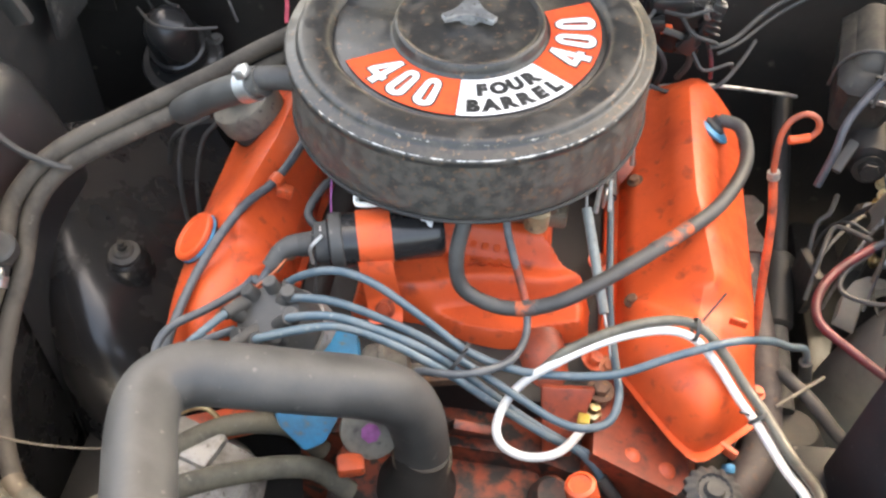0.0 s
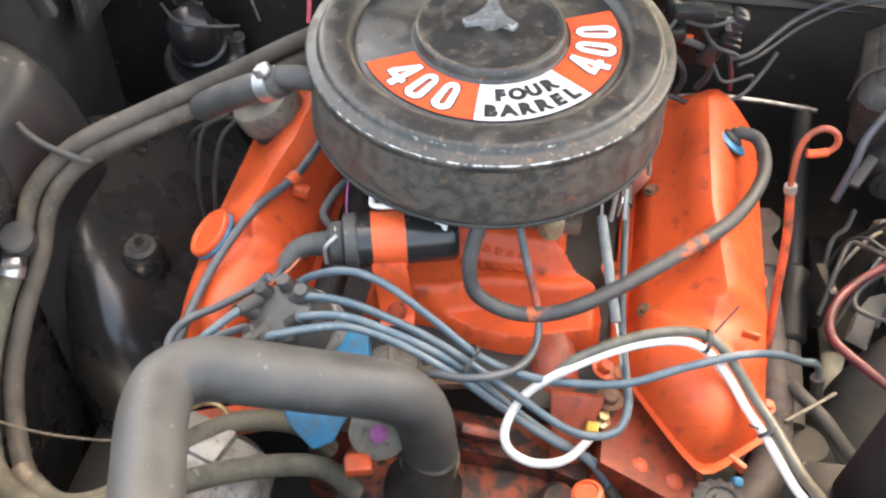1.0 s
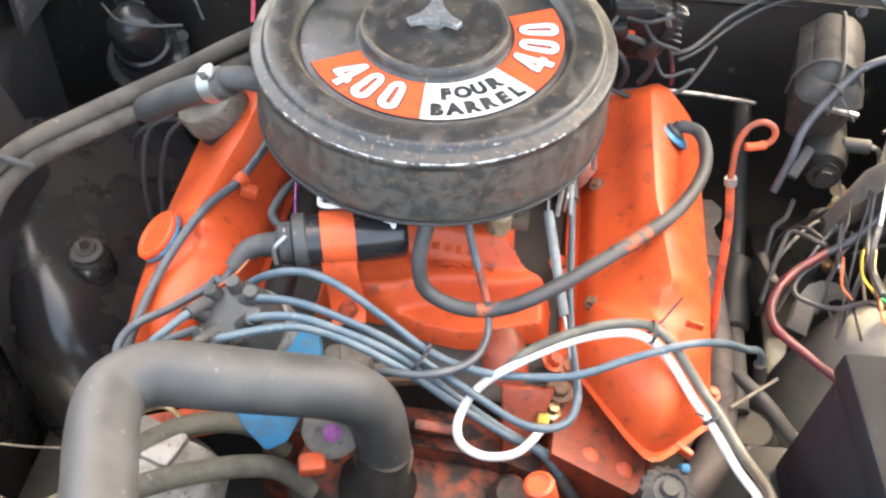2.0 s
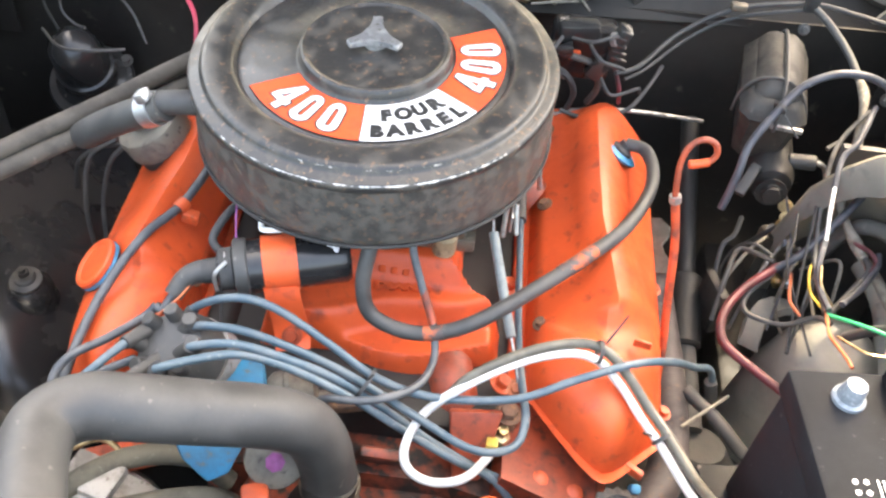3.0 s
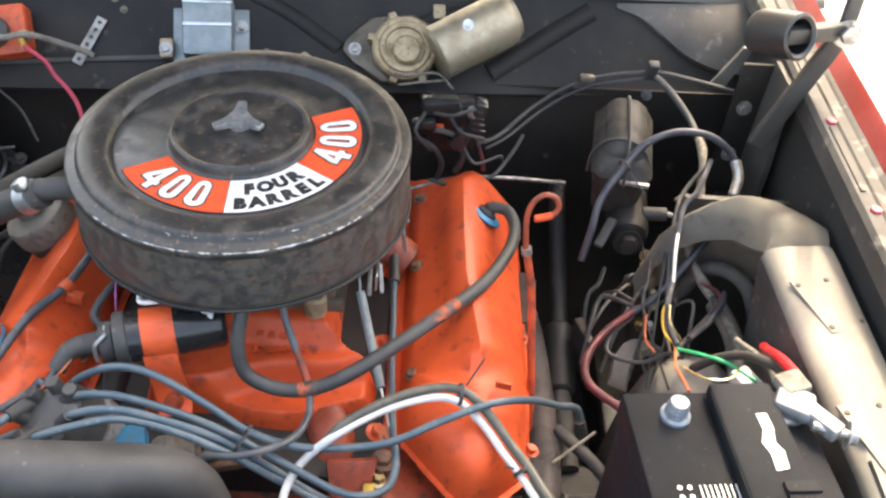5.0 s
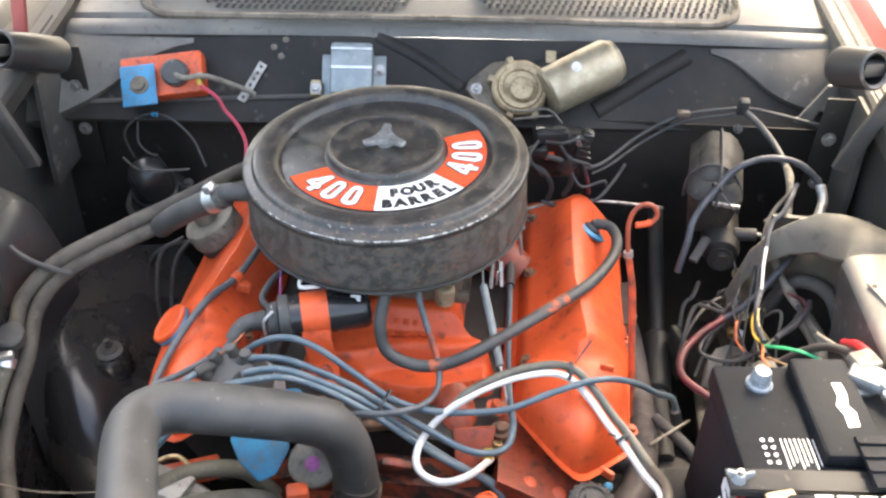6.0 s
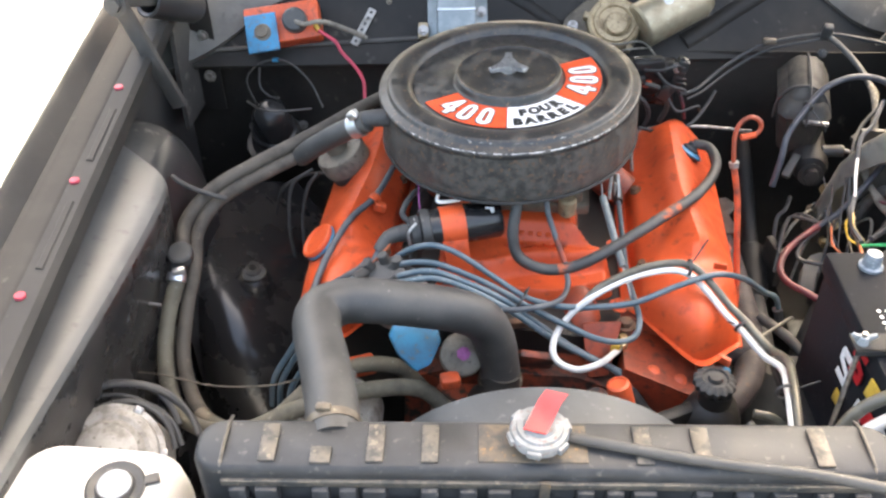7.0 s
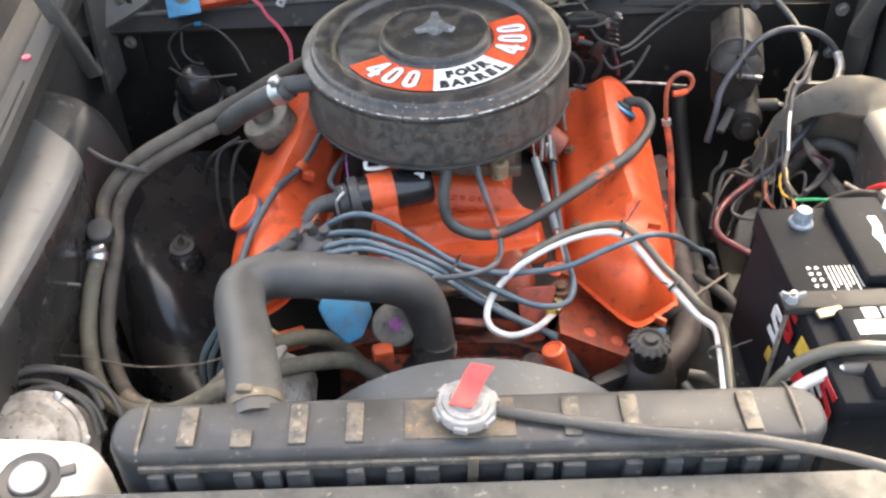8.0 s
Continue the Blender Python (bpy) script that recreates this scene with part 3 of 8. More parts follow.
# patch plates riveted on the hump by the battery
for y0, w in ((-0.144, 0.082), (-0.33, 0.10)):
    t = thing("access_plate", (0.662, y0, 0.846), "dusty flat access plate riveted on the inner fender", "plate", group="plates on the inner fender")
    part("plate", box(B(), (0.662, y0, 0.8475), (0.048, w, 0.003), Matrix.Rotation(0.30, 3, "Z"), 0.0008), TANDUST, t)
    for sx in (-0.022, 0.022):
        for sy in (-0.4, 0.4):
            part("rivet", lathe(B(), Vector((0.662, y0, 0.8488)) + Matrix.Rotation(0.30, 3, "Z") @ Vector((sx * 0.85, sy * w, 0)), (0, 0, 1), [(0.0035, 0), (0.003, 0.0015), (0, 0.002)], 10), BLACK_MATT, t)

# shock towers
def shock_tower_left():
    """A dark pressed tower: a tilted top plate with the damper's stud, and a rounded edge from which the front face falls."""
    th = thing("shock_tower_left", (-0.40, -0.12, 0.28),
               "glossy black pressed shock tower with a threaded stud", "shock tower", kind="structure")
    V = Vector
    secs = []
    for (x, y, z), w in (((-0.545, 0.02, 0.672), 0.9), ((-0.498, -0.066, 0.645), 1.0), ((-0.470, -0.112, 0.634), 1.0), ((-0.444, -0.148, 0.618), 1.0), ((-0.416, -0.184, 0.596), 1.0), ((-0.388, -0.210, 0.566), 1.0), ((-0.362, -0.228, 0.532), 1.0), ((-0.336, -0.240, 0.49), 1.0), ((-0.31, -0.25, 0.43), 1.0)):
        n = V((-0.62, -0.78, 0)) * w
        p = V((x, y, z))
        q = [p - n * 0.26 + V((0, 0, -0.10)), p - n * 0.13 + V((0, 0, -0.045)), p - n * 0.07 + V((0, 0, -0.020)), p - n * 0.035 + V((0, 0, -0.008)), p - n * 0.016 + V((0, 0, -0.001)), p + n * 0.002, p + n * 0.016 + V((0, 0, -0.006)), p + n * 0.030 + V((0, 0, -0.018)),
             p + n * 0.042 + V((0, 0, -0.036)), p + n * 0.055 + V((0, 0, -0.075)), p + n * 0.064 + V((0, 0, -0.14)), p + n * 0.07 + V((0, 0, -0.26))]
        secs.append(q)
    bm = loft(B(), secs, closed=False)
    part("tower", bm, DARKGLOSS, th)
    cx, cy, cz = -0.392, -0.118, 0.614
    part("cup", lathe(B(), (cx, cy, cz - 0.012), (0, -0.1, 1), [(0.029, -0.03), (0.027, 0.0), (0.023, 0.008), (0.020, 0.011), (0.020, 0.010), (0, 0.010)], 28), DARKGLOSS, th)
    part("washer", lathe(B(), (cx, cy, cz), (0, -0.1, 1), [(0.019, 0), (0.019, 0.003), (0.013, 0.006), (0.012, 0.010), (0.008, 0.012), (0, 0.012)], 24), BLACK_MATT, th, "worn steel washer")
    part("stud", hexbolt(rod(B(), (cx, cy, cz + 0.006), (cx, cy - 0.002, cz + 0.024), 0.004), (cx, cy, cz + 0.011), (0, -0.1, 1), 0.007, 0.006), OLIVEMETAL, th)
    return th


def shock_tower_right():
    """A rounded dusty tower beside the battery with a slanting brace."""
    th = thing("shock_tower_right", (0.565, -0.09, 0.28), "tan-dusted rounded shock tower beside the battery", "shock tower", kind="structure")
    bm = lathe(B(), (0.572, -0.100, 0.664), (-0.10, -0.18, 1), [(0.105, -0.36), (0.092, -0.22), (0.082, -0.13), (0.070, -0.07), (0.056, -0.034), (0.040, -0.012), (0.030, -0.004), (0.020, -0.002), (0, -0.002)], 36)
    part("tower", bm, TANDUST, th)
    part("brace", tube(B(), [(0.628, 0.045, 0.655), (0.640, 0.005, 0.652), (0.640, -0.040, 0.652), (0.632, -0.085, 0.645), (0.620, -0.120, 0.62)], 0.0135, 12), TANDUST, th, "dusty slanting brace")
    part("ledge", loft(B(), [[(x, y, z), (x + 0.018, y - 0.014, z - 0.002), (x + 0.020, y - 0.018, z - 0.012), (x - 0.004, y - 0.004, z - 0.014)] for x, y, z in ((0.484, -0.044, 0.596), (0.489, -0.022, 0.614), (0.500, -0.008, 0.622), (0.518, 0.002, 0.622), (0.540, 0.006, 0.616))]), TANDUST, th, "dusty flange edge")
    return th


shock_tower_left()
shock_tower_right()


# ---- firewall and cowl ----
FW = thing("firewall", (0.075, 0.32, 0.25), "black painted firewall with embossed ribs and dust", "firewall", kind="structure")
CAR = Matrix.Translation((0.10, 0.312, 0)) @ Matrix.Rotation(radians(6), 4, "Z") @ Matrix.Translation((-0.10, -0.300, 0))       # the body stands a little askew to the engine
low = thick([(0.330, 0.25), (0.330, 0.80)], 0.004)
part("lower_panel", loft(B(), [[(x, y + 0.05 * (x - 0.1), z) for y, z in low] for x in (-0.66, 0.0, 0.81)]), FIREWALL, FW)
fw = thick([(0.335, 0.780), (0.300, 0.783), (0.297, 0.789), (0.303, 0.796), (0.398, 0.890), (0.404, 0.898)], 0.004)
part("panel", loft(B(), [[CAR @ Vector((x, y, z)) for y, z in fw] for x in (-0.70, 0.0, 0.84)]), FIREWALL, FW)
SLOPE = CAR @ Matrix.Translation((0, 0.303, 0.796)) @ Matrix.Rotation(math.atan2(0.094, 0.095), 4, "X")   # x along the car's width, y up the slope


def on_slope(x, up, out=0.0):
    return SLOPE @ Vector((x, up - 0.066 * (x - 0.10), out))


def rib(pts, w, h):
    bm = B()
    tube(bm, [on_slope(x, u, -w * 0.62) for x, u in pts], w, 16, 5)
    return bm


part("rib", rib([(-0.06, 0.135), (0.015, 0.10), (0.085, 0.055)], 0.0150, 0.006), FIREWALL, FW)
part("rib", rib([(0.30, 0.138), (0.20, 0.10), (0.11, 0.065)], 0.0150, 0.006), FIREWALL, FW)
part("rib", rib([(0.47, 0.145), (0.42, 0.112), (0.36, 0.070), (0.31, 0.036)], 0.0200, 0.006), FIREWALL, FW)
seam = tube(B(), [on_slope(-0.68, -0.035, 0.002), on_slope(-0.45, -0.012, 0.002), on_slope(-0.16, 0.020, 0.002)], 0.0042, 8)
part("seam", seam, DUSTY, FW, "dusty welded seam")
for x, u in ((-0.235, 0.10), (-0.222, 0.085), (-0.215, 0.115), (-0.02, 0.04)):
    part("screw", hexbolt(B(), on_slope(x, u), SLOPE.to_3x3() @ Vector((0, 0, 1)), 0.0034, 0.003), BRONZE, FW)

def corner(rows):
    """A bent dusty sheet that runs from the cowl down into a corner of the bay: rows of (x, length down the slope, swell)."""
    g = B()
    fine = [tuple(p) for p in spline(rows, 5)]
    loft(g, [[on_slope(x, 0.134 + 0.066 * (x - 0.10) - L * k, 0.003 + swell * math.sin(math.pi * (0.15 + 0.6 * k))) for k in (0, 0.15, 0.32, 0.5, 0.68, 0.85, 0.95, 1.0)] + [on_slope(x, 0.134 + 0.066 * (x - 0.10) - L, -0.006)] for x, L, swell in fine], closed=False)
    return g


part("corner_sheet", corner([(-0.37, 0.008, 0.0), (-0.41, 0.020, 0.002), (-0.45, 0.042, 0.005), (-0.49, 0.078, 0.010), (-0.53, 0.110, 0.016), (-0.57, 0.135, 0.024), (-0.61, 0.155, 0.034), (-0.66, 0.165, 0.045)]), COWL, FW, "dusty grey rounded corner")
part("corner_sheet", corner([(0.80, 0.125, 0.040), (0.74, 0.118, 0.034), (0.69, 0.112, 0.024), (0.65, 0.100, 0.016), (0.61, 0.078, 0.010), (0.575, 0.046, 0.006), (0.545, 0.022, 0.003), (0.51, 0.008, 0.0)]), DUSTY, FW, "dusty grey rounded corner")
# small gusset, its sunlit look put into the pale colour
bm = B()
loft(bm, [[(0.628, 0.322, 0.832), (0.654, 0.322, 0.836), (0.654, 0.328, 0.836), (0.628, 0.328, 0.832)], [(0.664, 0.322, 0.900), (0.680, 0.322, 0.904), (0.680, 0.328, 0.904), (0.664, 0.328, 0.900)]])
part("gusset_plate", bm, COWL, FW, "gusset plate coloured pale for sunlight")
CW = thing("cowl", (0.075, 0.45, 0.88), "grey weathered cowl panel with dark slotted vents", "cowl panel", kind="structure")
cow = thick([(0.4045, 0.8985), (0.409, 0.908), (0.418, 0.913), (0.436, 0.913), (0.441, 0.906), (0.449, 0.906), (0.455, 0.916), (0.53, 0.925), (0.68, 0.945), (0.9, 0.99)], 0.003)
part("panel", loft(B(), [[CAR @ Vector((x, y - 0.02 * ((x - 0.075) / 0.7) ** 2, z)) for y, z in cow] for x in np.linspace(-0.70, 0.84, 9)]), COWL, CW)
seal = B()
tube(seal, [CAR @ Vector(q) for q in ((-0.46, 0.56, 0.955), (-0.47, 0.49, 0.93), (-0.44, 0.447, 0.915), (-0.35, 0.438, 0.914), (0.075, 0.443, 0.914), (0.44, 0.438, 0.914), (0.54, 0.447, 0.915), (0.57, 0.49, 0.93), (0.56, 0.56, 0.955))], 0.008, 8, 6)
part("hood_seal", seal, BRONZE, CW, "dusty rubber weather strip")


def vents():
    """Rows of slanted dark slots in the cowl."""
    verts, faces = [], []
    for cx, half in ((-0.19, 0.20), (0.34, 0.24)):
        for r in range(7):
            y = 0.468 + r * 0.017
            z = 0.9195 + (y - 0.462) * 0.14
            n = int(half * 2 / 0.013)
            for k in range(n):
                x = cx - half + (k + 0.5 * (r % 2)) * 0.013
                if abs(x - cx) > half - 0.04 * (1 - r / 6) ** 2:
                    continue
                i = len(verts)
                for dx, dy, dz in ((-0.0045, -0.006, 0), (0.0025, -0.006, 0), (0.0055, 0.006, 0), (-0.0015, 0.006, 0)):
                    verts.append(CAR @ Vector((x + dx, y + dy, z + dy * 0.15 + 0.0006)))
                for dx, dy, dz in ((-0.0045, -0.006, 0), (0.0025, -0.006, 0), (0.0055, 0.006, 0), (-0.0015, 0.006, 0)):
                    verts.append(CAR @ Vector((x + dx * 0.6, y + dy * 0.7, z + dy * 0.15 - 0.001)))
                faces += [(i + 4, i + 5, i + 6, i + 7)] + [(i + a, i + (a + 1) % 4, i + 4 + (a + 1) % 4, i + 4 + a) for a in range(4)]
    me = bpy.data.meshes.new("vent_slots")
    me.from_pydata(verts, [], faces)
    me.materials.append(RUBBER_DARK)
    ob = new("vent_slots", me)
    ob.parent, ob.location = CW, -ORIGIN[CW.name]
    tagged(ob, kind="stuff")


vents()
bm = B()
rod(bm, (0.10, 0.545, 0.925), (0.10, 0.54, 0.955), 0.014, 0.010, bev=0.003)
tube(bm, [(0.10, 0.54, 0.95), (0.14, 0.56, 0.965), (0.30, 0.66, 0.985)], 0.006, 8)
solo("windscreen_wiper", bm, BLACK_MATT, "black windscreen wiper resting on the cowl", "wiper")
bm = B()
rng = random.Random(3)
for k in range(5):
    a = k * 1.25
    prism(bm, [(0, -0.003), (0.016, -0.005), (0.024, 0.0), (0.015, 0.006), (0, 0.003)], Matrix.Translation((-0.17, 0.515, 0.924)) @ Matrix.Rotation(a, 4, "Z") @ Matrix.Rotation(-0.35, 4, "Y"), 0.0006)
solo("dry_leaf", bm, RUST, "dry brown leaf lying on the cowl vent", "leaf")


def hinge(side, mouth, end, pivot, foot, up, red0, red1, bx0):
    """A hood hinge: bracket, folded arms and the open spring tube across them."""
    V = Vector
    th = thing("hood_hinge", foot, "black hood hinge with a spring tube and raised arms", "hood hinge", group="hood hinges")
    br = B()
    loft(br, [[(bx0 + dx, y, z) for dx, y in ((-0.004, y0), (0.004, y0), (0.004, y1), (-0.004, y1))] for z, y0, y1 in ((0.70, 0.17, 0.26), (0.80, 0.175, 0.26), (0.92, 0.19, 0.255))])
    part("bracket", br, BLACK_MATT if side > 0 else DUSTY, th, "dusty sheet-metal bracket")
    part("bracket_flange", box(B(), (bx0 - 0.022 * side, 0.262, 0.80), (0.045, 0.004, 0.22), None, 0.001), FIREWALL, th)
    for z in (0.76, 0.84):
        part("bracket_bolt", hexbolt(B(), (bx0 - 0.025 * side, 0.259, z), (0, -1, 0.1), 0.007, 0.006), STEEL, th)
    def bar(a, b, w, t):
        a, b = V(a), V(b)
        n = (b - a).normalized()
        u = n.cross(V((0, 1, 0))).normalized()
        v = n.cross(u)
        g = B()
        loft(g, [[c + u * w * i + v * t * j for i, j in ((-1, -1), (1, -1), (1, 1), (-1, 1))] for c in (a - n * 0.012, a, (a + b) / 2, b)])
        bevel(g, g.edges, 0.002)
        return g
    part("lower_arm", bar(pivot, foot, 0.012, 0.006), BLACK_MATT, th)
    part("cross_arm", bar(V(mouth).lerp(V(end), 0.15) + V((0, 0.01, -0.004)), pivot, 0.010, 0.008), BLACK_MATT, th)
    part("upper_arm", bar(pivot, up, 0.009, 0.006), BLACK_MATT, th)
    if side < 0:
        part("rear_arm", bar(red0, red1, 0.011, 0.004), MAROON, th, "red painted arm")
    ax_ = V(end) - V(mouth)
    L = ax_.length
    part("spring_tube", lathe(B(), mouth, ax_, [(0.021, 0.003), (0.025, 0.0), (0.028, 0.002), (0.0285, L - 0.006), (0.026, L), (0.010, L + 0.003), (0, L + 0.003), (0, 0.04), (0.021, 0.04)], 32), BLACK, th, "open-ended black tube")
    part("pivot", hexbolt(B(), V(pivot) + V((0, -0.010, 0)), (0, -1, 0.2), 0.011, 0.010), BLACK_MATT if side < 0 else STEEL, th)
    return th


hinge(-1, (-0.574, 0.112, 0.974), (-0.532, 0.196, 0.926), (-0.572, 0.010, 1.016), (-0.520, 0.030, 0.832), (-0.545, 0.10, 1.30), (-0.588, 0.20, 0.960), (-0.576, 0.27, 1.22), -0.578)
hinge(1, (0.643, 0.112, 1.032), (0.612, 0.163, 1.009), (0.714, 0.160, 1.021), (0.656, 0.160, 0.846), (0.720, 0.19, 1.32), (0.700, 0.23, 1.03), (0.715, 0.27, 1.32), 0.691)

# the raised hood that shades the engine
HD = thing("hood", (0.075, 0.64, 1.03), "raised black-lined hood shading the engine", "hood", kind="structure")
hood = B()
HL = radians(66)                                       # how far the hood is raised
loft(hood, [[(x, 0.64 - u * 1.40 * math.cos(HL) + 0.03 * o * math.sin(HL), 1.03 + u * 1.40 * math.sin(HL) + 0.03 * o * math.cos(HL))
             for u, o in ((0, 0), (0.5, 0.2), (1, 0), (1, 1), (0.5, 1.3), (0, 1))] for x in (-0.58, 0.04, 0.655)])
part("panel", hood, BLACK, HD)

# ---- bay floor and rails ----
# floor and rails carry the shade under the engine in their colour
solo("bay_floor", box(B(), (0.075, -0.25, 0.235), (1.5, 1.3, 0.03)), SHADE_BLACK, "engine bay floor coloured near black for its shade", "floor", kind="structure")
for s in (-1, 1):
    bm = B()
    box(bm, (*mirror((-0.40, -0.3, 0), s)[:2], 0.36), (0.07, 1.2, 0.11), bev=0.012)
    solo("frame_rail", bm, SHADE_BLACK, "steel frame rail coloured near black for its shade", "frame rail", kind="structure")

# ---- radiator and its support ----
RX0, RX1, RYF, RYB, RZ = -0.268, 0.412, -0.668, -0.604, 0.872
NOSE = radians(4.4)                                    # the nose stands askew to the engine as well
RD = thing("radiator", (0.078, -0.663, 0.30), "dull black radiator top tank with worn brass ribs", "radiator")


def rounded(x0, x1, y0, y1, r, z, n=6):
    out = []
    for cx, cy, a0 in ((x1 - r, y1 - r, 0), (x0 + r, y1 - r, 90), (x0 + r, y0 + r, 180), (x1 - r, y0 + r, 270)):
        out += [(cx + r * math.cos(radians(a0 + 90 * i / n)), cy + r * math.sin(radians(a0 + 90 * i / n)), z) for i in range(n + 1)]
    return out


bm = B()
loft(bm, [rounded(RX0, RX1, RYF, RYB, 0.027, RZ - 0.085), rounded(RX0, RX1, RYF, RYB, 0.027, RZ - 0.010), rounded(RX0 + 0.002, RX1 - 0.002, RYF + 0.002, RYB - 0.002, 0.025, RZ - 0.003),
          rounded(RX0 + 0.006, RX1 - 0.006, RYF + 0.006, RYB - 0.006, 0.021, RZ)])
part("tank", bm, RAD, RD)
part("core", box(B(), (0.078, -0.634, 0.55), (0.64, 0.05, 0.47)), BLACK_MATT, RD)
lip = B()
loft(lip, [[(x, y, z) for y, z in ((RYF - 0.004, RZ - 0.022), (RYF + 0.004, RZ - 0.022), (RYF + 0.004, RZ - 0.014), (RYF - 0.004, RZ - 0.014))] for x in (RX0 + 0.03, RX1 - 0.03)])
part("seam", bevel(lip, lip.edges, 0.001) or lip, RADWORN, RD)
for x in (-0.194, -0.142, -0.090, -0.037, 0.168, 0.224, 0.337):
    small = abs(x + 0.142) < 0.01
    rb = B()
    if small:
        box(rb, (x, RYF + 0.016, RZ + 0.0012), (0.020, 0.02, 0.004), bev=0.0015)
    else:
        box(rb, (x, (RYF + RYB) / 2 - 0.001, RZ + 0.0015), (0.017, 0.046, 0.004), bev=0.0018)
    part("rib", rb, RADWORN, RD, "rubbed-bare brass rib")
for k, x in enumerate((-0.222, -0.194, -0.142, -0.115, -0.090, -0.037, 0.000, 0.030, 0.112, 0.140, 0.168, 0.224, 0.262, 0.300, 0.337, 0.372)):
    w = 0.018 + 0.006 * (k % 3 == 1)
    part("front_rib", box(B(), (x, RYF - 0.003, RZ - 0.048), (w, 0.014, 0.054), bev=0.004), RAD, RD)
for x in (RX0 + 0.030, RX1 - 0.030):
    part("end_bead", tube(B(), [(x, RYB + 0.006, RZ - 0.006), (x, RYB - 0.010, RZ + 0.001), (x, RYF + 0.012, RZ + 0.001), (x, RYF + 0.001, RZ - 0.008)], 0.0018, 8), RADWORN, RD)
bm = B()
box(bm, (0.062, -0.635, RZ + 0.0004), (0.105, 0.046, 0.003), bev=0.0015)
part("rust_patch", bm, RADRUST, RD, "rust-stained filler plate")
part("rust_run", box(B(), (0.073, RYF - 0.0045, RZ - 0.035), (0.010, 0.004, 0.05), bev=0.001), RADRUST, RD)
NK = (0.068, -0.634)
neck = B()
lathe(neck, (*NK, RZ), (0, 0, 1), [(0.019, 0), (0.019, 0.012), (0.026, 0.014), (0.026, 0.017), (0, 0.017)], 28)
part("filler_neck", neck, RADRUST, RD)
CP = part("cap", lathe(B(), (*NK, RZ + 0.012), (0, 0, 1), [(0.027, 0.0), (0.0285, 0.001), (0.0285, 0.009), (0.027, 0.0115), (0.023, 0.012), (0.022, 0.0145), (0.016, 0.015), (0.014, 0.018), (0, 0.018)], 32),
          RADCAP, RD, "dull zinc radiator cap")
for k in range(6):
    a = k * math.pi / 3 + 0.3
    part("ear", box(B(), (NK[0] + 0.027 * math.cos(a), NK[1] + 0.027 * math.sin(a), RZ + 0.017), (0.009, 0.014, 0.008), Matrix.Rotation(a, 3, "Z"), 0.002), RADCAP, CP)
tag = B()
loft(tag, [[Vector(c) + Vector(o) for o in ((-0.0105, 0.003, 0), (0.0105, -0.003, 0), (0.0105, -0.003, 0.0012), (-0.0105, 0.003, 0.0012))]
           for c in ((NK[0] - 0.006, NK[1] - 0.012, RZ + 0.031), (NK[0] + 0.002, NK[1] + 0.004, RZ + 0.033), (NK[0] + 0.010, NK[1] + 0.018, RZ + 0.040), (NK[0] + 0.017, NK[1] + 0.027, RZ + 0.043))])
part("tape_tag", tag, RED_BRIGHT, CP, "red adhesive tape")
bm = B()
tube(bm, [(NK[0] + 0.026, NK[1] + 0.004, RZ + 0.006), (0.14, -0.642, RZ + 0.008), (0.23, -0.661, RZ + 0.008), (0.32, -0.674, RZ + 0.0085), (0.40, -0.694, RZ + 0.0075), (0.47, -0.718, RZ + 0.004), (0.56, -0.740, RZ - 0.002)], 0.0055, 10)
OH = solo("overflow_hose", bm, RUBBER, "thin grey overflow hose along the radiator top", "hose", origin=(0.078, -0.663, 0.30))
RD.rotation_euler.z = OH.rotation_euler.z = NOSE

bm = B()
cm = thick([(-0.679, 0.76), (-0.679, 0.824), (-0.684, 0.833), (-0.80, 0.838), (-0.812, 0.828), (-0.815, 0.73)], 0.004)
CM = thing("crossmember", (0.075, -0.76, 0.75), "weathered olive-grey radiator support crossmember", "crossmember", kind="structure")
loft(bm, [[(x, y, z) for y, z in cm] for x in (-0.62, 0.075, 0.77)])
part("panel", bm, BAR, CM)
for x in (0.389, 0.411):
    part("hole", lathe(B(), (x, -0.699, 0.8345), (0, 0, 1), [(0.0045, 0), (0.0045, 0.0006), (0, 0.0006)], 14), RUBBER_DARK, CM)

CM.rotation_euler.z = NOSE

# fan shroud
SHR, SHZ = 0.208, 0.652
SH = thing("fan_shroud", (0.072, -0.56, 0.40), "black dusty round fan shroud behind the radiator", "fan shroud")
bm = B()
secs = []
for a in np.linspace(-0.3, math.pi + 0.3, 48):
    c, s = math.cos(a), math.sin(a)
    secs.append([(0.072 + r * c, y, SHZ + r * s) for r, y in ((SHR, -0.605), (SHR, -0.550), (SHR - 0.004, -0.546), (SHR - 0.010, -0.550), (SHR - 0.010, -0.605))])
loft(bm, secs)
part("ring", bm, SHROUD, SH)
bm = B()
box(bm, (0.072, -0.606, 0.60), (0.60, 0.008, 0.40), bev=0.003)
part("back_plate", bm, BLACK_MATT, SH)
SH.rotation_euler.z = NOSE

# ---- engine ----
EX = 0.033                                             # the engine's middle


def ex(x, side):
    return EX + side * (x - EX)


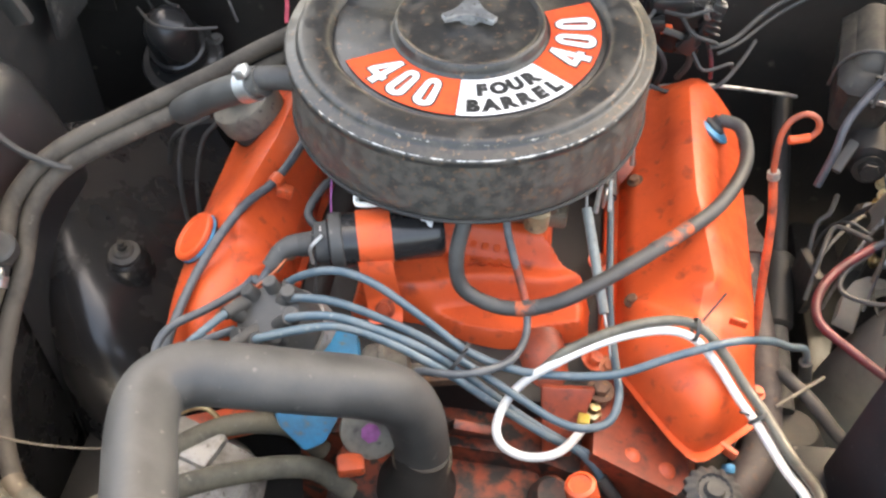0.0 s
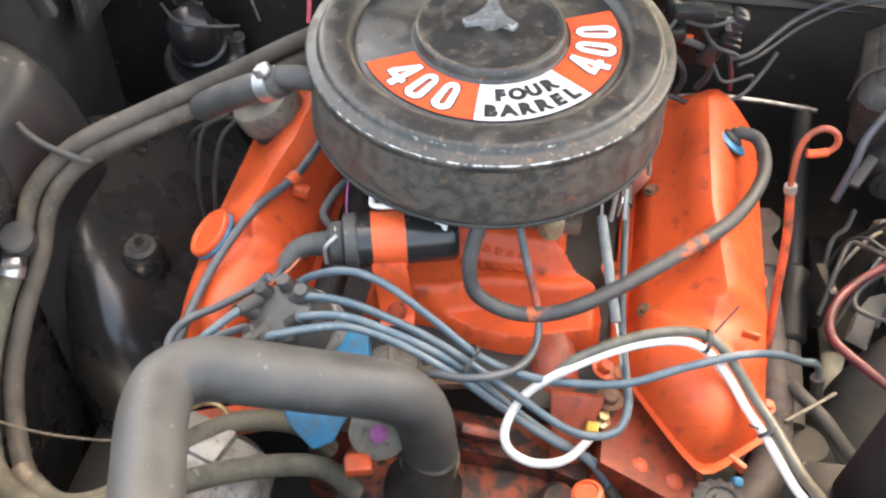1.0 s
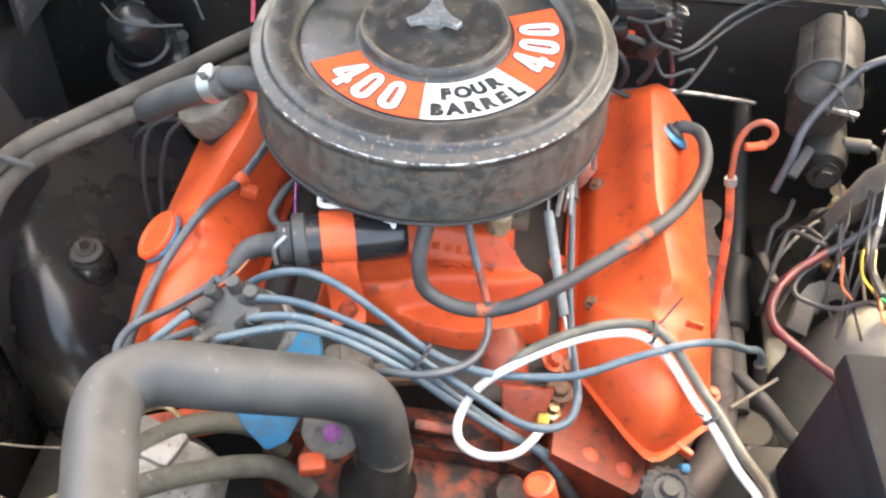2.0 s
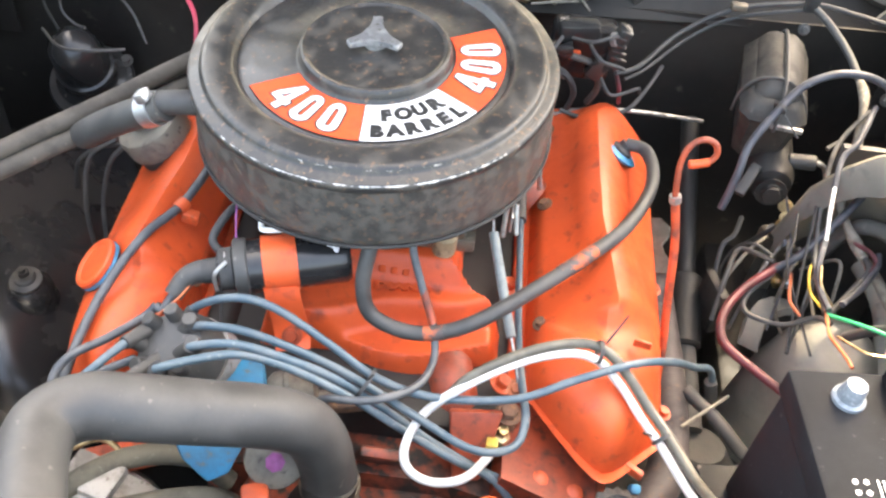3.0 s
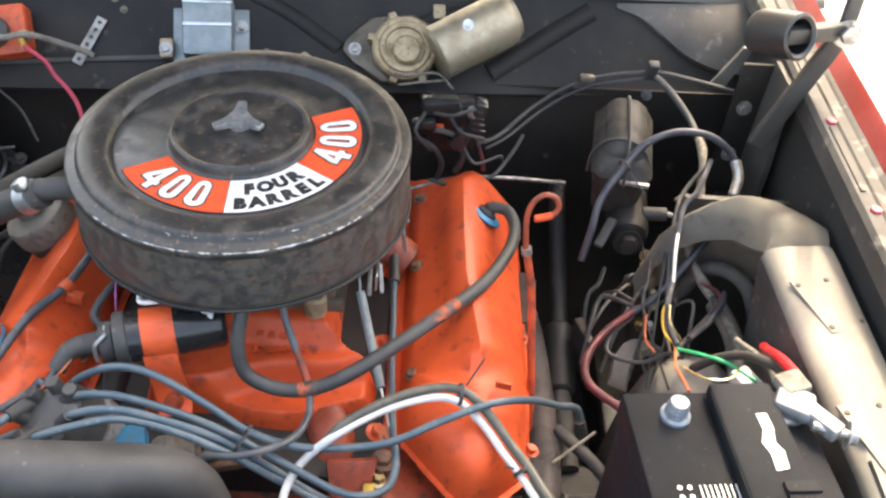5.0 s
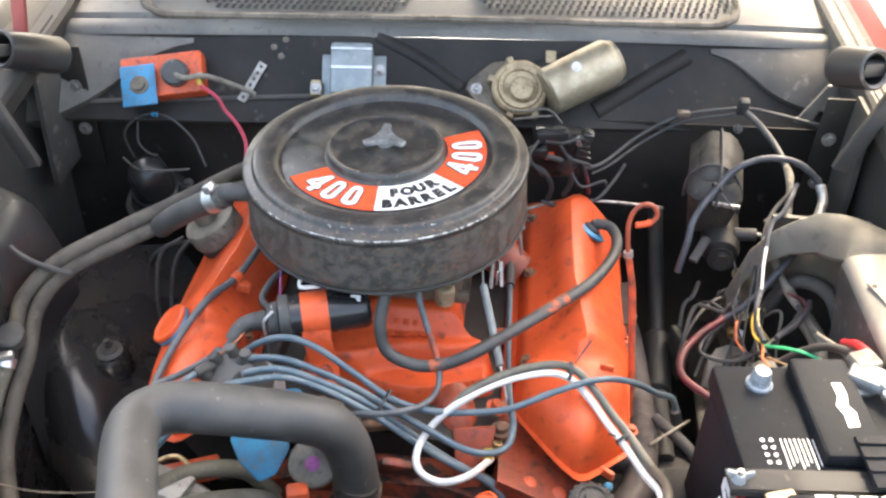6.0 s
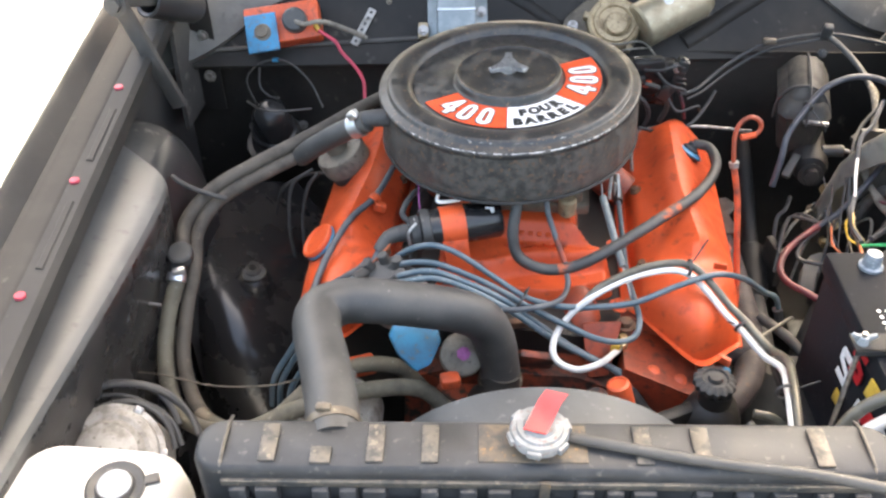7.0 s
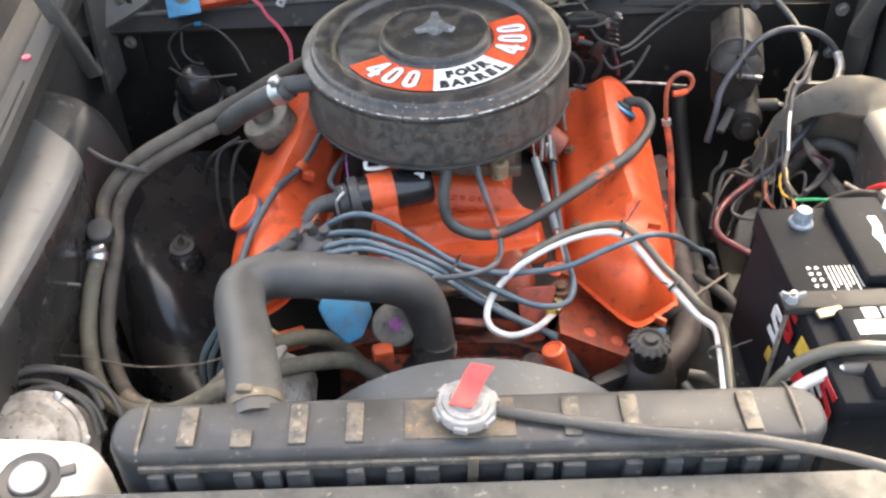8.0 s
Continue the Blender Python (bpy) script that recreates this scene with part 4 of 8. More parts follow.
EN = thing("engine_block", (EX, 0.0, 0.25), "grimy orange engine block and heads under the covers", "engine")
bm = B()
loft(bm, [[(EX + x, y, z) for x, z in ((-0.13, 0.27), (0.13, 0.27), (0.16, 0.42), (0.15, 0.62), (0.09, 0.645), (-0.09, 0.645), (-0.15, 0.62), (-0.16, 0.42))] for y in (-0.33, 0.27)])
part("block", bm, GRIME, EN)
for s in (-1, 1):
    bm = B()
    loft(bm, [[(ex(x, s), y, z) for x, z in ((0.15, 0.56), (0.27, 0.50), (0.332, 0.62), (0.330, 0.660), (0.19, 0.682), (0.165, 0.66))] for y in (-0.245, 0.25)])
    bevel(bm, bm.edges, 0.006)
    # the far head is near black: the shaded gap beside it, as colour
    part("cylinder_head", bm, SHADE_BLACK if s < 0 else DARK_ORANGE, EN)
    if s > 0:
        nose = B()
        loft(nose, [[(0.185, y0, 0.662), (0.285, y1, 0.640), (0.315, y1 + 0.02, 0.55), (0.16, y0, 0.52)] for y0, y1 in ((-0.20, -0.20), (-0.285, -0.305), (-0.318, -0.345), (-0.325, -0.350))])
        part("head_front", nose, DARK_ORANGE, EN)
        for q in ((0.225, -0.315, 0.650), (0.262, -0.322, 0.643)):
            part("boss", lathe(B(), q, (0, -0.3, 1), [(0.009, -0.01), (0.009, 0.003), (0.006, 0.005), (0, 0.005)], 14), ORANGE_DIRTY, EN)
bm = B()
loft(bm, [[(EX + x, y, z) for x, z in ((-0.16, 0.60), (0.16, 0.60), (0.15, 0.675), (0.0, 0.685), (-0.15, 0.675))] for y in (-0.285, 0.22)])
# valley between manifold and covers: its shadow is put into the colour
part("valley_cover", bm, SHADE_BLACK, EN)
bm = B()
box(bm, (EX, -0.36, 0.45), (0.22, 0.09, 0.34), bev=0.02)
part("timing_cover", bm, GRIME, EN)


def valve_cover(side):
    th = thing("valve_cover", (ex(0.275, side), -0.03, 0.685), "glossy orange painted steel valve cover" + (" with blue sealant by its hose" if side > 0 else " with an oil filler cap"),
               "valve cover", group="valve covers")
    prof = [(0.184, 0.683), (0.199, 0.686), (0.202, 0.694), (0.207, 0.708), (0.215, 0.717), (0.238, 0.730), (0.262, 0.747), (0.276, 0.762), (0.286, 0.768), (0.298, 0.764),
            (0.312, 0.750), (0.334, 0.722), (0.346, 0.702), (0.351, 0.685), (0.352, 0.668), (0.358, 0.663), (0.358, 0.657), (0.184, 0.673)]
    rows = []
    smooth = lambda q: max(0.0, min(1.0, q)) ** 2 * (3 - 2 * max(0.0, min(1.0, q)))
    stations = [(0.0, 0, 0), (0.020, 0, 0), (0.023, 1, 0), (0.030, 1, 0.26), (0.040, 1, 0.50), (0.054, 1, 0.70), (0.072, 1, 0.84), (0.10, 1, 0.93), (0.13, 1, 0.98)]
    stations += [(0.15 + 0.0125 * k, 1, 1.0) for k in range(25)] + [(0.52, 1, 0.98), (0.68, 1, 0.95), (0.86, 1, 0.92), (0.93, 1, 0.74), (0.98, 1, 0.32), (0.988, 0, 0), (1.0, 0, 0)]
    for s, drop, sink in stations:
        ring = []
        for x, z in prof:
            y0, y1 = -0.326 + 1.15 * (math.sqrt((x - 0.284) ** 2 + 0.0004) - 0.02) - 0.10 * (x - 0.284), 0.235 - max(0, x - 0.27) * 0.35
            base = 0.687 - (x - 0.187) * 0.14
            if 0.210 < x < 0.340 and z > base:                           # the front end is a rounded plateau, behind it the roof has a ridge
                q = (x - 0.215) / 0.123
                dome = 0.722 - 0.006 * q + 0.027 * (1 - abs(2 * q - 1) ** 2.6)
                turn = 0.185 + max(0.0, min(x, 0.30) - 0.232) * 1.55
                w = smooth((turn + 0.022 - s) / 0.044)
                z = z * (1 - w) + dome * w
            zz = z if z < base + 0.004 else base + 0.004 + (z - base - 0.004) * (0.0 if drop == 0 else 0.16 + 0.84 * sink)
            xx = x
            if 0.30 < s < 0.9 and 0.25 < x < 0.34:                       # the ridge runs nearer the engine towards the back
                xx -= 0.016 * min(1, (s - 0.30) / 0.25)
            if s < 0.3 and x > 0.27:
                xx -= 0.009 * (1 - s / 0.3) * min(1, (x - 0.27) / 0.06)
            if side < 0 and xx < 0.245:                                   # this cover has the steeper inner wall
                xx = 0.245 - (0.245 - xx) * 0.50
            ring.append((ex(xx, side), y0 + (y1 - y0) * s, zz))
        rows.append(ring)
    bm = loft(B(), rows)
    if side < 0:                                                         # inner foot: grime, and the air cleaner's shade put into the colour
        for f in bm.faces:
            c = f.calc_center_median()
            f.material_index = 1 if 2 * EX - c.x < 0.229 else 0
    body = part("cover", bm, [ORANGE, ORANGE_DIRTY], th)
    for y, x in ((-0.165, 0.213), (0.02, 0.213), (0.16, 0.213)) if side > 0 else ((-0.165, 0.231), (0.02, 0.231), (0.16, 0.231)):
        part("cover_bolt", hexbolt(B(), (ex(x, side), y, 0.7145), (-0.5 * side, 0, 1), 0.006, 0.006), RUST, th)
    for y in (-0.225, -0.05, 0.15) if side > 0 else ():
        part("cover_bolt", hexbolt(B(), (ex(0.353, side), y, 0.664), (0.2 * side, 0, 1), 0.006, 0.006), ORANGE_DIRTY, th)
    return th


VL, VR = valve_cover(-1), valve_cover(1)
# a bracket ear on the front of the near cover, the sealant and the hose nipple
part("bracket", box(B(), (0.315, -0.30, 0.668), (0.028, 0.006, 0.012), Matrix.Rotation(-0.6, 3, "Z"), 0.001), ORANGE_DIRTY, VR)
part("clip", box(B(), (0.312, -0.205, 0.752), (0.018, 0.003, 0.010), Matrix.Rotation(-0.2, 3, "Z"), 0.0008), ORANGE_DIRTY, VR)
part("sealant_ring", lathe(B(), (0.300, 0.105, 0.7365), (0.55, 0.25, 0.8), [(0.011, 0.0), (0.024, 0.0), (0.026, 0.003), (0.021, 0.006), (0.012, 0.006)], 24, closed=True), BLUE, VR, "blue sealant smear")
part("grommet", lathe(B(), (0.300, 0.105, 0.7365), (0.55, 0.25, 0.8), [(0.014, 0.0), (0.014, 0.009), (0.009, 0.012), (0.009, 0.018), (0, 0.018)], 20), RUBBER_DARK, VR)
bm = B()
box(bm, (0.320, -0.318, 0.660), (0.010, 0.010, 0.022), Matrix.Rotation(0.5, 3, "X"), 0.003)
part("stud_clamp", bm, BLUE, VR, "blue-stained stud nut")

# oil filler cap on the far cover
OC = thing("oil_filler_cap", (-0.257, -0.178, 0.710), "orange painted oil filler cap with a blue gasket", "filler cap")
ax = Vector((-0.66, -0.14, 0.74))
OP = (-0.2560, -0.179, 0.7330)
part("neck", lathe(B(), OP, ax, [(0, -0.012), (0.0232, -0.012), (0.0232, 0.003), (0, 0.003)], 24), RUBBER_DARK, OC)
part("gasket", lathe(B(), OP, ax, [(0.0206, 0.001), (0.0288, 0.001), (0.0297, 0.003), (0.0284, 0.006), (0.0189, 0.006)], 28, closed=True), BLUE, OC, "blue gasket")
part("cap", lathe(B(), OP, ax, [(0, 0.005), (0.0279, 0.005), (0.0292, 0.007), (0.0288, 0.011), (0.0267, 0.0125), (0.0232, 0.012), (0.0215, 0.0105), (0, 0.0105)], 32), ORANGE, OC)

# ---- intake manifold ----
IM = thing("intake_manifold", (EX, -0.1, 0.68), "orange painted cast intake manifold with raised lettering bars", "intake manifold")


def ramp(q):
    q = max(0.0, min(1.0, q))
    return q * q * (3 - 2 * q)


def along(x, pts):
    """Broken line through (x, value) points."""
    for (x0, v0), (x1, v1) in zip(pts, pts[1:]):
        if x <= x1:
            return v0 + (v1 - v0) * max(0.0, x - x0) / (x1 - x0)
    return pts[-1][1]


UPPER = ((-0.10, -0.205), (-0.037, -0.202), (0.002, -0.193), (0.023, -0.181), (0.051, -0.171), (0.087, -0.168), (0.117, -0.170), (0.16, -0.152), (0.20, -0.140))
LOWER = ((-0.10, -0.209), (-0.03, -0.208), (0.0, -0.213), (0.037, -0.229), (0.084, -0.230), (0.112, -0.219), (0.14, -0.208), (0.175, -0.196), (0.20, -0.190))


def hill(x, y):
    """Height of the casting over the plan: a shelf with an arched brow, a scoop under it, a lower ledge and a steep front."""
    brow = sum(along(x + d, UPPER) for d in (-0.014, -0.007, 0, 0.007, 0.014)) / 5
    ledge = sum(along(x + d, LOWER) for d in (-0.014, -0.007, 0, 0.007, 0.014)) / 5
    z = 0.640
    z += 0.060 * ramp((y - ledge + 0.012) / 0.020)                        # steep front up to the ledge
    z += 0.004 * ramp((y - ledge) / 0.02)
    z += 0.024 * ramp((y - brow + 0.018) / 0.020)                         # the brow of the shelf
    z += 0.012 * ramp((y - brow) / 0.07)
    z += 0.003 * math.exp(-((y - brow - 0.005) / 0.007) ** 2) + 0.003 * math.exp(-((y - ledge - 0.008) / 0.007) ** 2)     # rounded lips
    z += 0.022 * ramp(1 - max(0, abs(x - 0.050) - 0.070) / 0.02) * ramp((y + 0.150) / 0.025)                              # pad of the carburettor
    right = ramp((0.182 - 0.052 * ramp((y + 0.160) / 0.040) - x) / 0.026)
    left = ramp((x + 0.096) / 0.026)
    low = 0.640 + 0.020 * ramp((0.20 - x) / 0.02)
    return low + (z - low) * right * left


bm = B()
nx, ny = 110, 130
grid = [[bm.verts.new((-0.105 + 0.30 * i / nx, -0.285 + 0.40 * j / ny, hill(-0.105 + 0.30 * i / nx, -0.285 + 0.40 * j / ny))) for i in range(nx + 1)] for j in range(ny + 1)]
for j in range(ny):
    for i in range(nx):
        bm.faces.new((grid[j][i], grid[j][i + 1], grid[j + 1][i + 1], grid[j + 1][i]))
rimv = [grid[0][i] for i in range(nx + 1)] + [grid[j][nx] for j in range(1, ny + 1)] + [grid[ny][i] for i in range(nx - 1, -1, -1)] + [grid[j][0] for j in range(ny - 1, 0, -1)]
low = [bm.verts.new((v.co.x, v.co.y, 0.628)) for v in rimv]
for k in range(len(rimv)):
    j = (k + 1) % len(rimv)
    bm.faces.new((rimv[k], rimv[j], low[j], low[k]))
bm.faces.new(low[::-1])
# faces behind y = -0.06 take the darker orange
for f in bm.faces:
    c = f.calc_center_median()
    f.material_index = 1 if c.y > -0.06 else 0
part("casting", bm, [ORANGE, DARK_ORANGE], IM)
for y in (0.06,):
    for s in (-1, 1):
        part("runner", tube(B(), [(EX + s * 0.06, y + 0.03, 0.725), (EX + s * 0.11, y + 0.01, 0.722), (EX + s * 0.165, y - 0.01, 0.69)], 0.030, 16), DARK_ORANGE, IM)
part("runner", tube(B(), [(0.118, -0.205, 0.680), (0.128, -0.238, 0.672), (0.134, -0.262, 0.640), (0.136, -0.275, 0.59)], 0.026, 16), DARK_ORANGE, IM)
for k, (x, y) in enumerate(((0.176, -0.235), (0.176, -0.10), (-0.11, -0.235), (0.172, 0.03))):
    part("manifold_bolt", hexbolt(B(), (x, y, 0.694), (0.35 if x > 0 else -0.35, 0, 1), 0.008, 0.009), ORANGE_DIRTY, IM)
for body, mid, size, wide in (("INDIANA", (0.050, -0.158), 0.0120, 1.45),):
    lng = text_mesh(body, size, 0.0005, 0.0, 1.12)
    for v in lng.verts:
        q = (mid[0] + v.co.x * wide, mid[1] + v.co.y + 0.13 * v.co.x)
        v.co = (*q, hill(*q) + 0.0010)
    for g in bmesh.ops.extrude_face_region(lng, geom=list(lng.faces))["geom"]:
        if isinstance(g, bmesh.types.BMVert):
            g.co += Vector((0, -0.0012, 0.0040))
    part("cast_lettering", lng, ORANGE, IM)
lng = B()
for k in range(4):
    q = (0.036 + k * 0.0128, -0.1405)
    box(lng, (*q, hill(*q) + 0.0022), (0.0072, 0.0080, 0.003), Matrix.Rotation(0.4, 3, "X"), 0.001, 1)
part("cast_number", lng, ORANGE, IM)
bm = B()
lathe(bm, (0.012, -0.372, 0.60), (0.1, 0.15, 1), [(0.040, 0.0), (0.040, 0.03), (0.030, 0.045), (0.025, 0.08), (0.0, 0.08)], 24)
part("water_outlet", bm, SHADE_BLACK, IM)
part("hanger", box(B(), (0.062, -0.315, 0.655), (0.05, 0.012, 0.055), Matrix.Rotation(0.4, 3, "X") @ Matrix.Rotation(0.2, 3, "Y"), 0.004), GRIME, IM)
part("web", prism(B(), [(0.0, 0.0), (0.055, 0.005), (0.04, -0.07), (0.012, -0.075)], Matrix.Translation((0.125, -0.27, 0.692)) @ Matrix.Rotation(0.9, 4, "X"), 0.012, 0.003), DARK_ORANGE, IM)
part("port_boss", lathe(B(), (0.148, -0.362, 0.632), (0.1, -0.3, 1), [(0.020, -0.05), (0.019, 0.010), (0.015, 0.016), (0.010, 0.014), (0, 0.013)], 20), GRIME, IM)
part("water_stub", lathe(B(), (0.182, -0.374, 0.648), (-0.30, 0.10, 1), [(0.0165, -0.05), (0.0160, 0.030), (0.0150, 0.034), (0.0115, 0.036), (0.0105, 0.034), (0, 0.033)], 22), ORANGE_DIRTY, IM)

# ---- carburettor ----
CB = thing("carburettor", (0.06, -0.03, 0.79), "tan-brown carburettor under the air cleaner", "carburettor")
part("spacer", box(B(), (0.058, -0.03, 0.782), (0.145, 0.20, 0.018), bev=0.003), BRONZE, CB)
part("bowl", box(B(), (0.058, -0.085, 0.806), (0.125, 0.09, 0.032), bev=0.006), BRONZE, CB)
part("bowl", box(B(), (0.058, 0.04, 0.806), (0.125, 0.09, 0.032), bev=0.006), BRONZE, CB)
part("horn", lathe(B(), (0.02, -0.012, 0.815), (0, 0, 1), [(0.065, 0), (0.062, 0.03), (0.05, 0.03)], 32), BRONZE, CB)
part("fitting", rod(B(), (0.099, -0.136, 0.778), (0.099, -0.136, 0.806), 0.013, bev=0.003), TAN, CB)
part("linkage", box(B(), (0.165, -0.09, 0.812), (0.003, 0.06, 0.022), bev=0.001), STEEL, CB)
for p, q in (((0.172, -0.02, 0.825), (0.198, -0.02, 0.825)), ((0.19, -0.03, 0.83), (0.196, -0.035, 0.79)), ((0.168, -0.105, 0.83), (0.172, -0.12, 0.80)), ((0.158, -0.115, 0.835), (0.158, -0.125, 0.80))):
    part("lever", rod(B(), p, q, 0.0028, seg=10), STEEL, CB)
bm = B()
tube(bm, [(-0.082, -0.15, 0.826), (-0.085, -0.165, 0.816), (-0.078, -0.172, 0.815), (-0.05, -0.165, 0.818), (-0.042, -0.15, 0.826)], 0.0030, 8)
part("choke_rod", bm, POLY, CB, "cream coated link")
bm = B()
tube(bm, [(-0.11, -0.115, 0.80), (-0.125, -0.14, 0.80), (-0.135, -0.17, 0.79), (-0.12, -0.185, 0.783)], 0.0046, 10)
part("choke_hose", bm, RUBBER_DARK, CB)

# ---- air cleaner ----
AC = Vector((0.006, -0.012, 0.0))
TILT_AC = Matrix.Translation((AC.x, AC.y, 0.90)) @ Matrix.Rotation(radians(1.15), 4, "X") @ Matrix.Rotation(radians(-2.0), 4, "Y") @ Matrix.Translation((0, 0, -0.90))
UP = (TILT_AC.to_3x3() @ Vector((0, 0, 1))).normalized()


def turned(profile, seg=96):
    t = B()
    lathe(t, (0, 0, 0), (0, 0, 1), profile, seg)
    t.transform(TILT_AC)
    return t


AT = thing("air_cleaner", (AC.x, AC.y, 0.835), "round black rusty air cleaner with red and white label", "air cleaner")
part("base_pan", turned([(0.06, 0.836), (0.170, 0.836), (0.1805, 0.838), (0.1862, 0.8405), (0.1885, 0.8445), (0.1892, 0.852), (0.1888, 0.880), (0.1880, 0.905), (0.1870, 0.914), (0.180, 0.916), (0.06, 0.916)]), PAN, AT,
     "rust-mottled side wall")
part("rolled_rim", turned([(0.1868, 0.8400), (0.1895, 0.8392), (0.1910, 0.8402), (0.1912, 0.8420), (0.1898, 0.8432), (0.1880, 0.8430)]), FLANGE, AT, "dark rolled lower rim")
LD = part("lid", turned([(0.1882, 0.9130), (0.1896, 0.9138), (0.1900, 0.9155), (0.1898, 0.9195), (0.1886, 0.9218), (0.1868, 0.9228), (0.1790, 0.9246), (0.1772, 0.9256), (0.1762, 0.9276), (0.1752, 0.9300), (0.1735, 0.9314), (0.1700, 0.9326), (0.1600, 0.9338), (0.1510, 0.9334), (0.1455, 0.9318),
                         (0.1425, 0.9288), (0.1408, 0.9248), (0.1395, 0.9236), (0.1380, 0.9240), (0.1365, 0.9252), (0.0812, 0.9262), (0.0796, 0.9272), (0.0782, 0.9310), (0.0768, 0.9368), (0.0755, 0.9386), (0.0738, 0.9392), (0.0722, 0.9386), (0.0705, 0.9372), (0.0680, 0.9368), (0.0400, 0.9382), (0.0160, 0.9388), (0.0, 0.9388)]), LID, AT,
          "scuffed black lid")


def sector(r0, r1, a0, a1, z0, z1, n=28):
    """A slice of a ring, thin, on the lid."""
    t = B()
    secs = []
    for k in range(n + 1):
        a = radians(a0 + (a1 - a0) * k / n)
        secs.append([(r * math.cos(a), r * math.sin(a), z) for r, z in ((r0, z0), (r1, z0), (r1, z1), (r0, z1))])
    loft(t, secs)
    t.transform(TILT_AC)
    return t


A0, A1, A2, A3 = -148.3, -88.4, -34.6, 28.0
RI, RO = 0.0825, 0.1335
LB = part("label_backing", sector(RI - 0.0012, RO + 0.0012, A0 - 0.5, A3 + 0.5, 0.9250, 0.9268), PRINT_BLACK, LD)
part("label_field", sector(RI, RO, A0, A1 - 0.25, 0.9255, 0.9274), LABEL_RED, LD, "red printed field")
part("label_field", sector(RI, RO, A1 + 0.25, A2 - 0.25, 0.9255, 0.9274), LABEL_WHITE, LD, "white printed field")
part("label_field", sector(RI, RO, A2 + 0.25, A3, 0.9255, 0.9274), LABEL_RED, LD, "red printed field")


def arc_text(body, mid, r, size, wide, bold, z):
    """Letters laid along the lid's circle, their feet outwards."""
    t = text_mesh(body, size, bold, 0.0)
    bmesh.ops.subdivide_edges(t, edges=[e for e in t.edges if e.calc_length() > 0.006], cuts=1)
    for v in t.verts:
        a = radians(mid) + v.co.x * wide / r
        rad = r - v.co.y
        v.co = (rad * math.cos(a), rad * math.sin(a), z)
    ext = bmesh.ops.extrude_face_region(t, geom=list(t.faces))
    for g in ext["geom"]:
        if isinstance(g, bmesh.types.BMVert):
            g.co.z += 0.0004
    t.transform(TILT_AC)
    return t


def on_arc(t, mid, r, z, h):
    """Bends a flat drawing (x along, y up) round the lid, its foot at radius r, and gives it thickness."""
    for v in t.verts:
        ang = radians(mid) + v.co.x / (r - 0.018)
        rad = r - v.co.y
        v.co = (rad * math.cos(ang), rad * math.sin(ang), z)
    for g in bmesh.ops.extrude_face_region(t, geom=list(t.faces))["geom"]:
        if isinstance(g, bmesh.types.BMVert):
            g.co.z += h
    t.transform(TILT_AC)
    return t


def nought(hw):
    """A tall narrow 0 with strokes of half width hw."""
    t = B()
    line = [(0.0062 * math.cos(q) + 0, 0.0205 + math.copysign(0.0105, math.sin(q)) + 0.0066 * math.sin(q), math.cos(q), math.sin(q)) for q in [radians(4 + 352 * k / 31) for k in range(32)]]
    out = [t.verts.new((x + nx * hw, y + ny * hw, 0)) for x, y, nx, ny in line]
    inn = [t.verts.new((x - nx * hw, y - ny * hw, 0)) for x, y, nx, ny in line]
    for k in range(32):
        j = (k + 1) % 32
        t.faces.new((inn[k], out[k], out[j], inn[j]))
    return t


def four(hw):
    """A 4 drawn as one outline round its open triangle."""
    t = B()
    o = hw - 0.0032
    rim = [(0.0010 - o, 0.0 - o), (0.0074 + o, 0.0 - o), (0.0074 + o, 0.0088 - o), (0.0108 + o, 0.0088 - o), (0.0108 + o, 0.0150 + o), (0.0074 + o, 0.0150 + o), (0.0074 + o, 0.0410 + o), (0.0004 - o, 0.0410 + o), (-0.0108 - o, 0.0160 + o), (-0.0108 - o, 0.0088 - o), (0.0010 - o, 0.0088 - o)]
    hole = [(0.0010 + o, 0.0150 + o), (-0.0050 + o, 0.0150 + o), (0.0010 + o, 0.0285 - o)]
    loops = []
    for pts in (rim, hole):
        vs = [t.verts.new((x, y, 0)) for x, y in pts]
        loops += [t.edges.new((vs[k], vs[(k + 1) % len(vs)])) for k in range(len(vs))]
    bmesh.ops.triangle_fill(t, use_beauty=True, use_dissolve=False, edges=loops)
    return t


for mid in ((A0 + A1) / 2 - 0.2, (A2 + A3) / 2 + 0.4):
    for k, draw in enumerate((four, nought, nought)):
        ang = mid + (k - 1) * 14.6
        part("numeral_outline", on_arc(draw(0.0052), ang, 0.1288, 0.9273, 0.0004), PRINT_BLACK, LD)
        part("numeral", on_arc(draw(0.0034), ang, 0.1288, 0.9274, 0.0008), LABEL_WHITE, LD, "white figure")
for k, ch in enumerate("FOUR"):
    part("letter", arc_text(ch, (A1 + A2) / 2 + (k - 1.5) * 9.9 + 0.4, 0.1052, 0.0218, 1.02, 0.0017, 0.9273), PRINT_BLACK, LD, "black letter")
for k, ch in enumerate("BARREL"):
    part("letter", arc_text(ch, (A1 + A2) / 2 + (k - 2.5) * 8.1 + 0.4, 0.1276, 0.0218, 1.02, 0.0017, 0.9273), PRINT_BLACK, LD, "black letter")


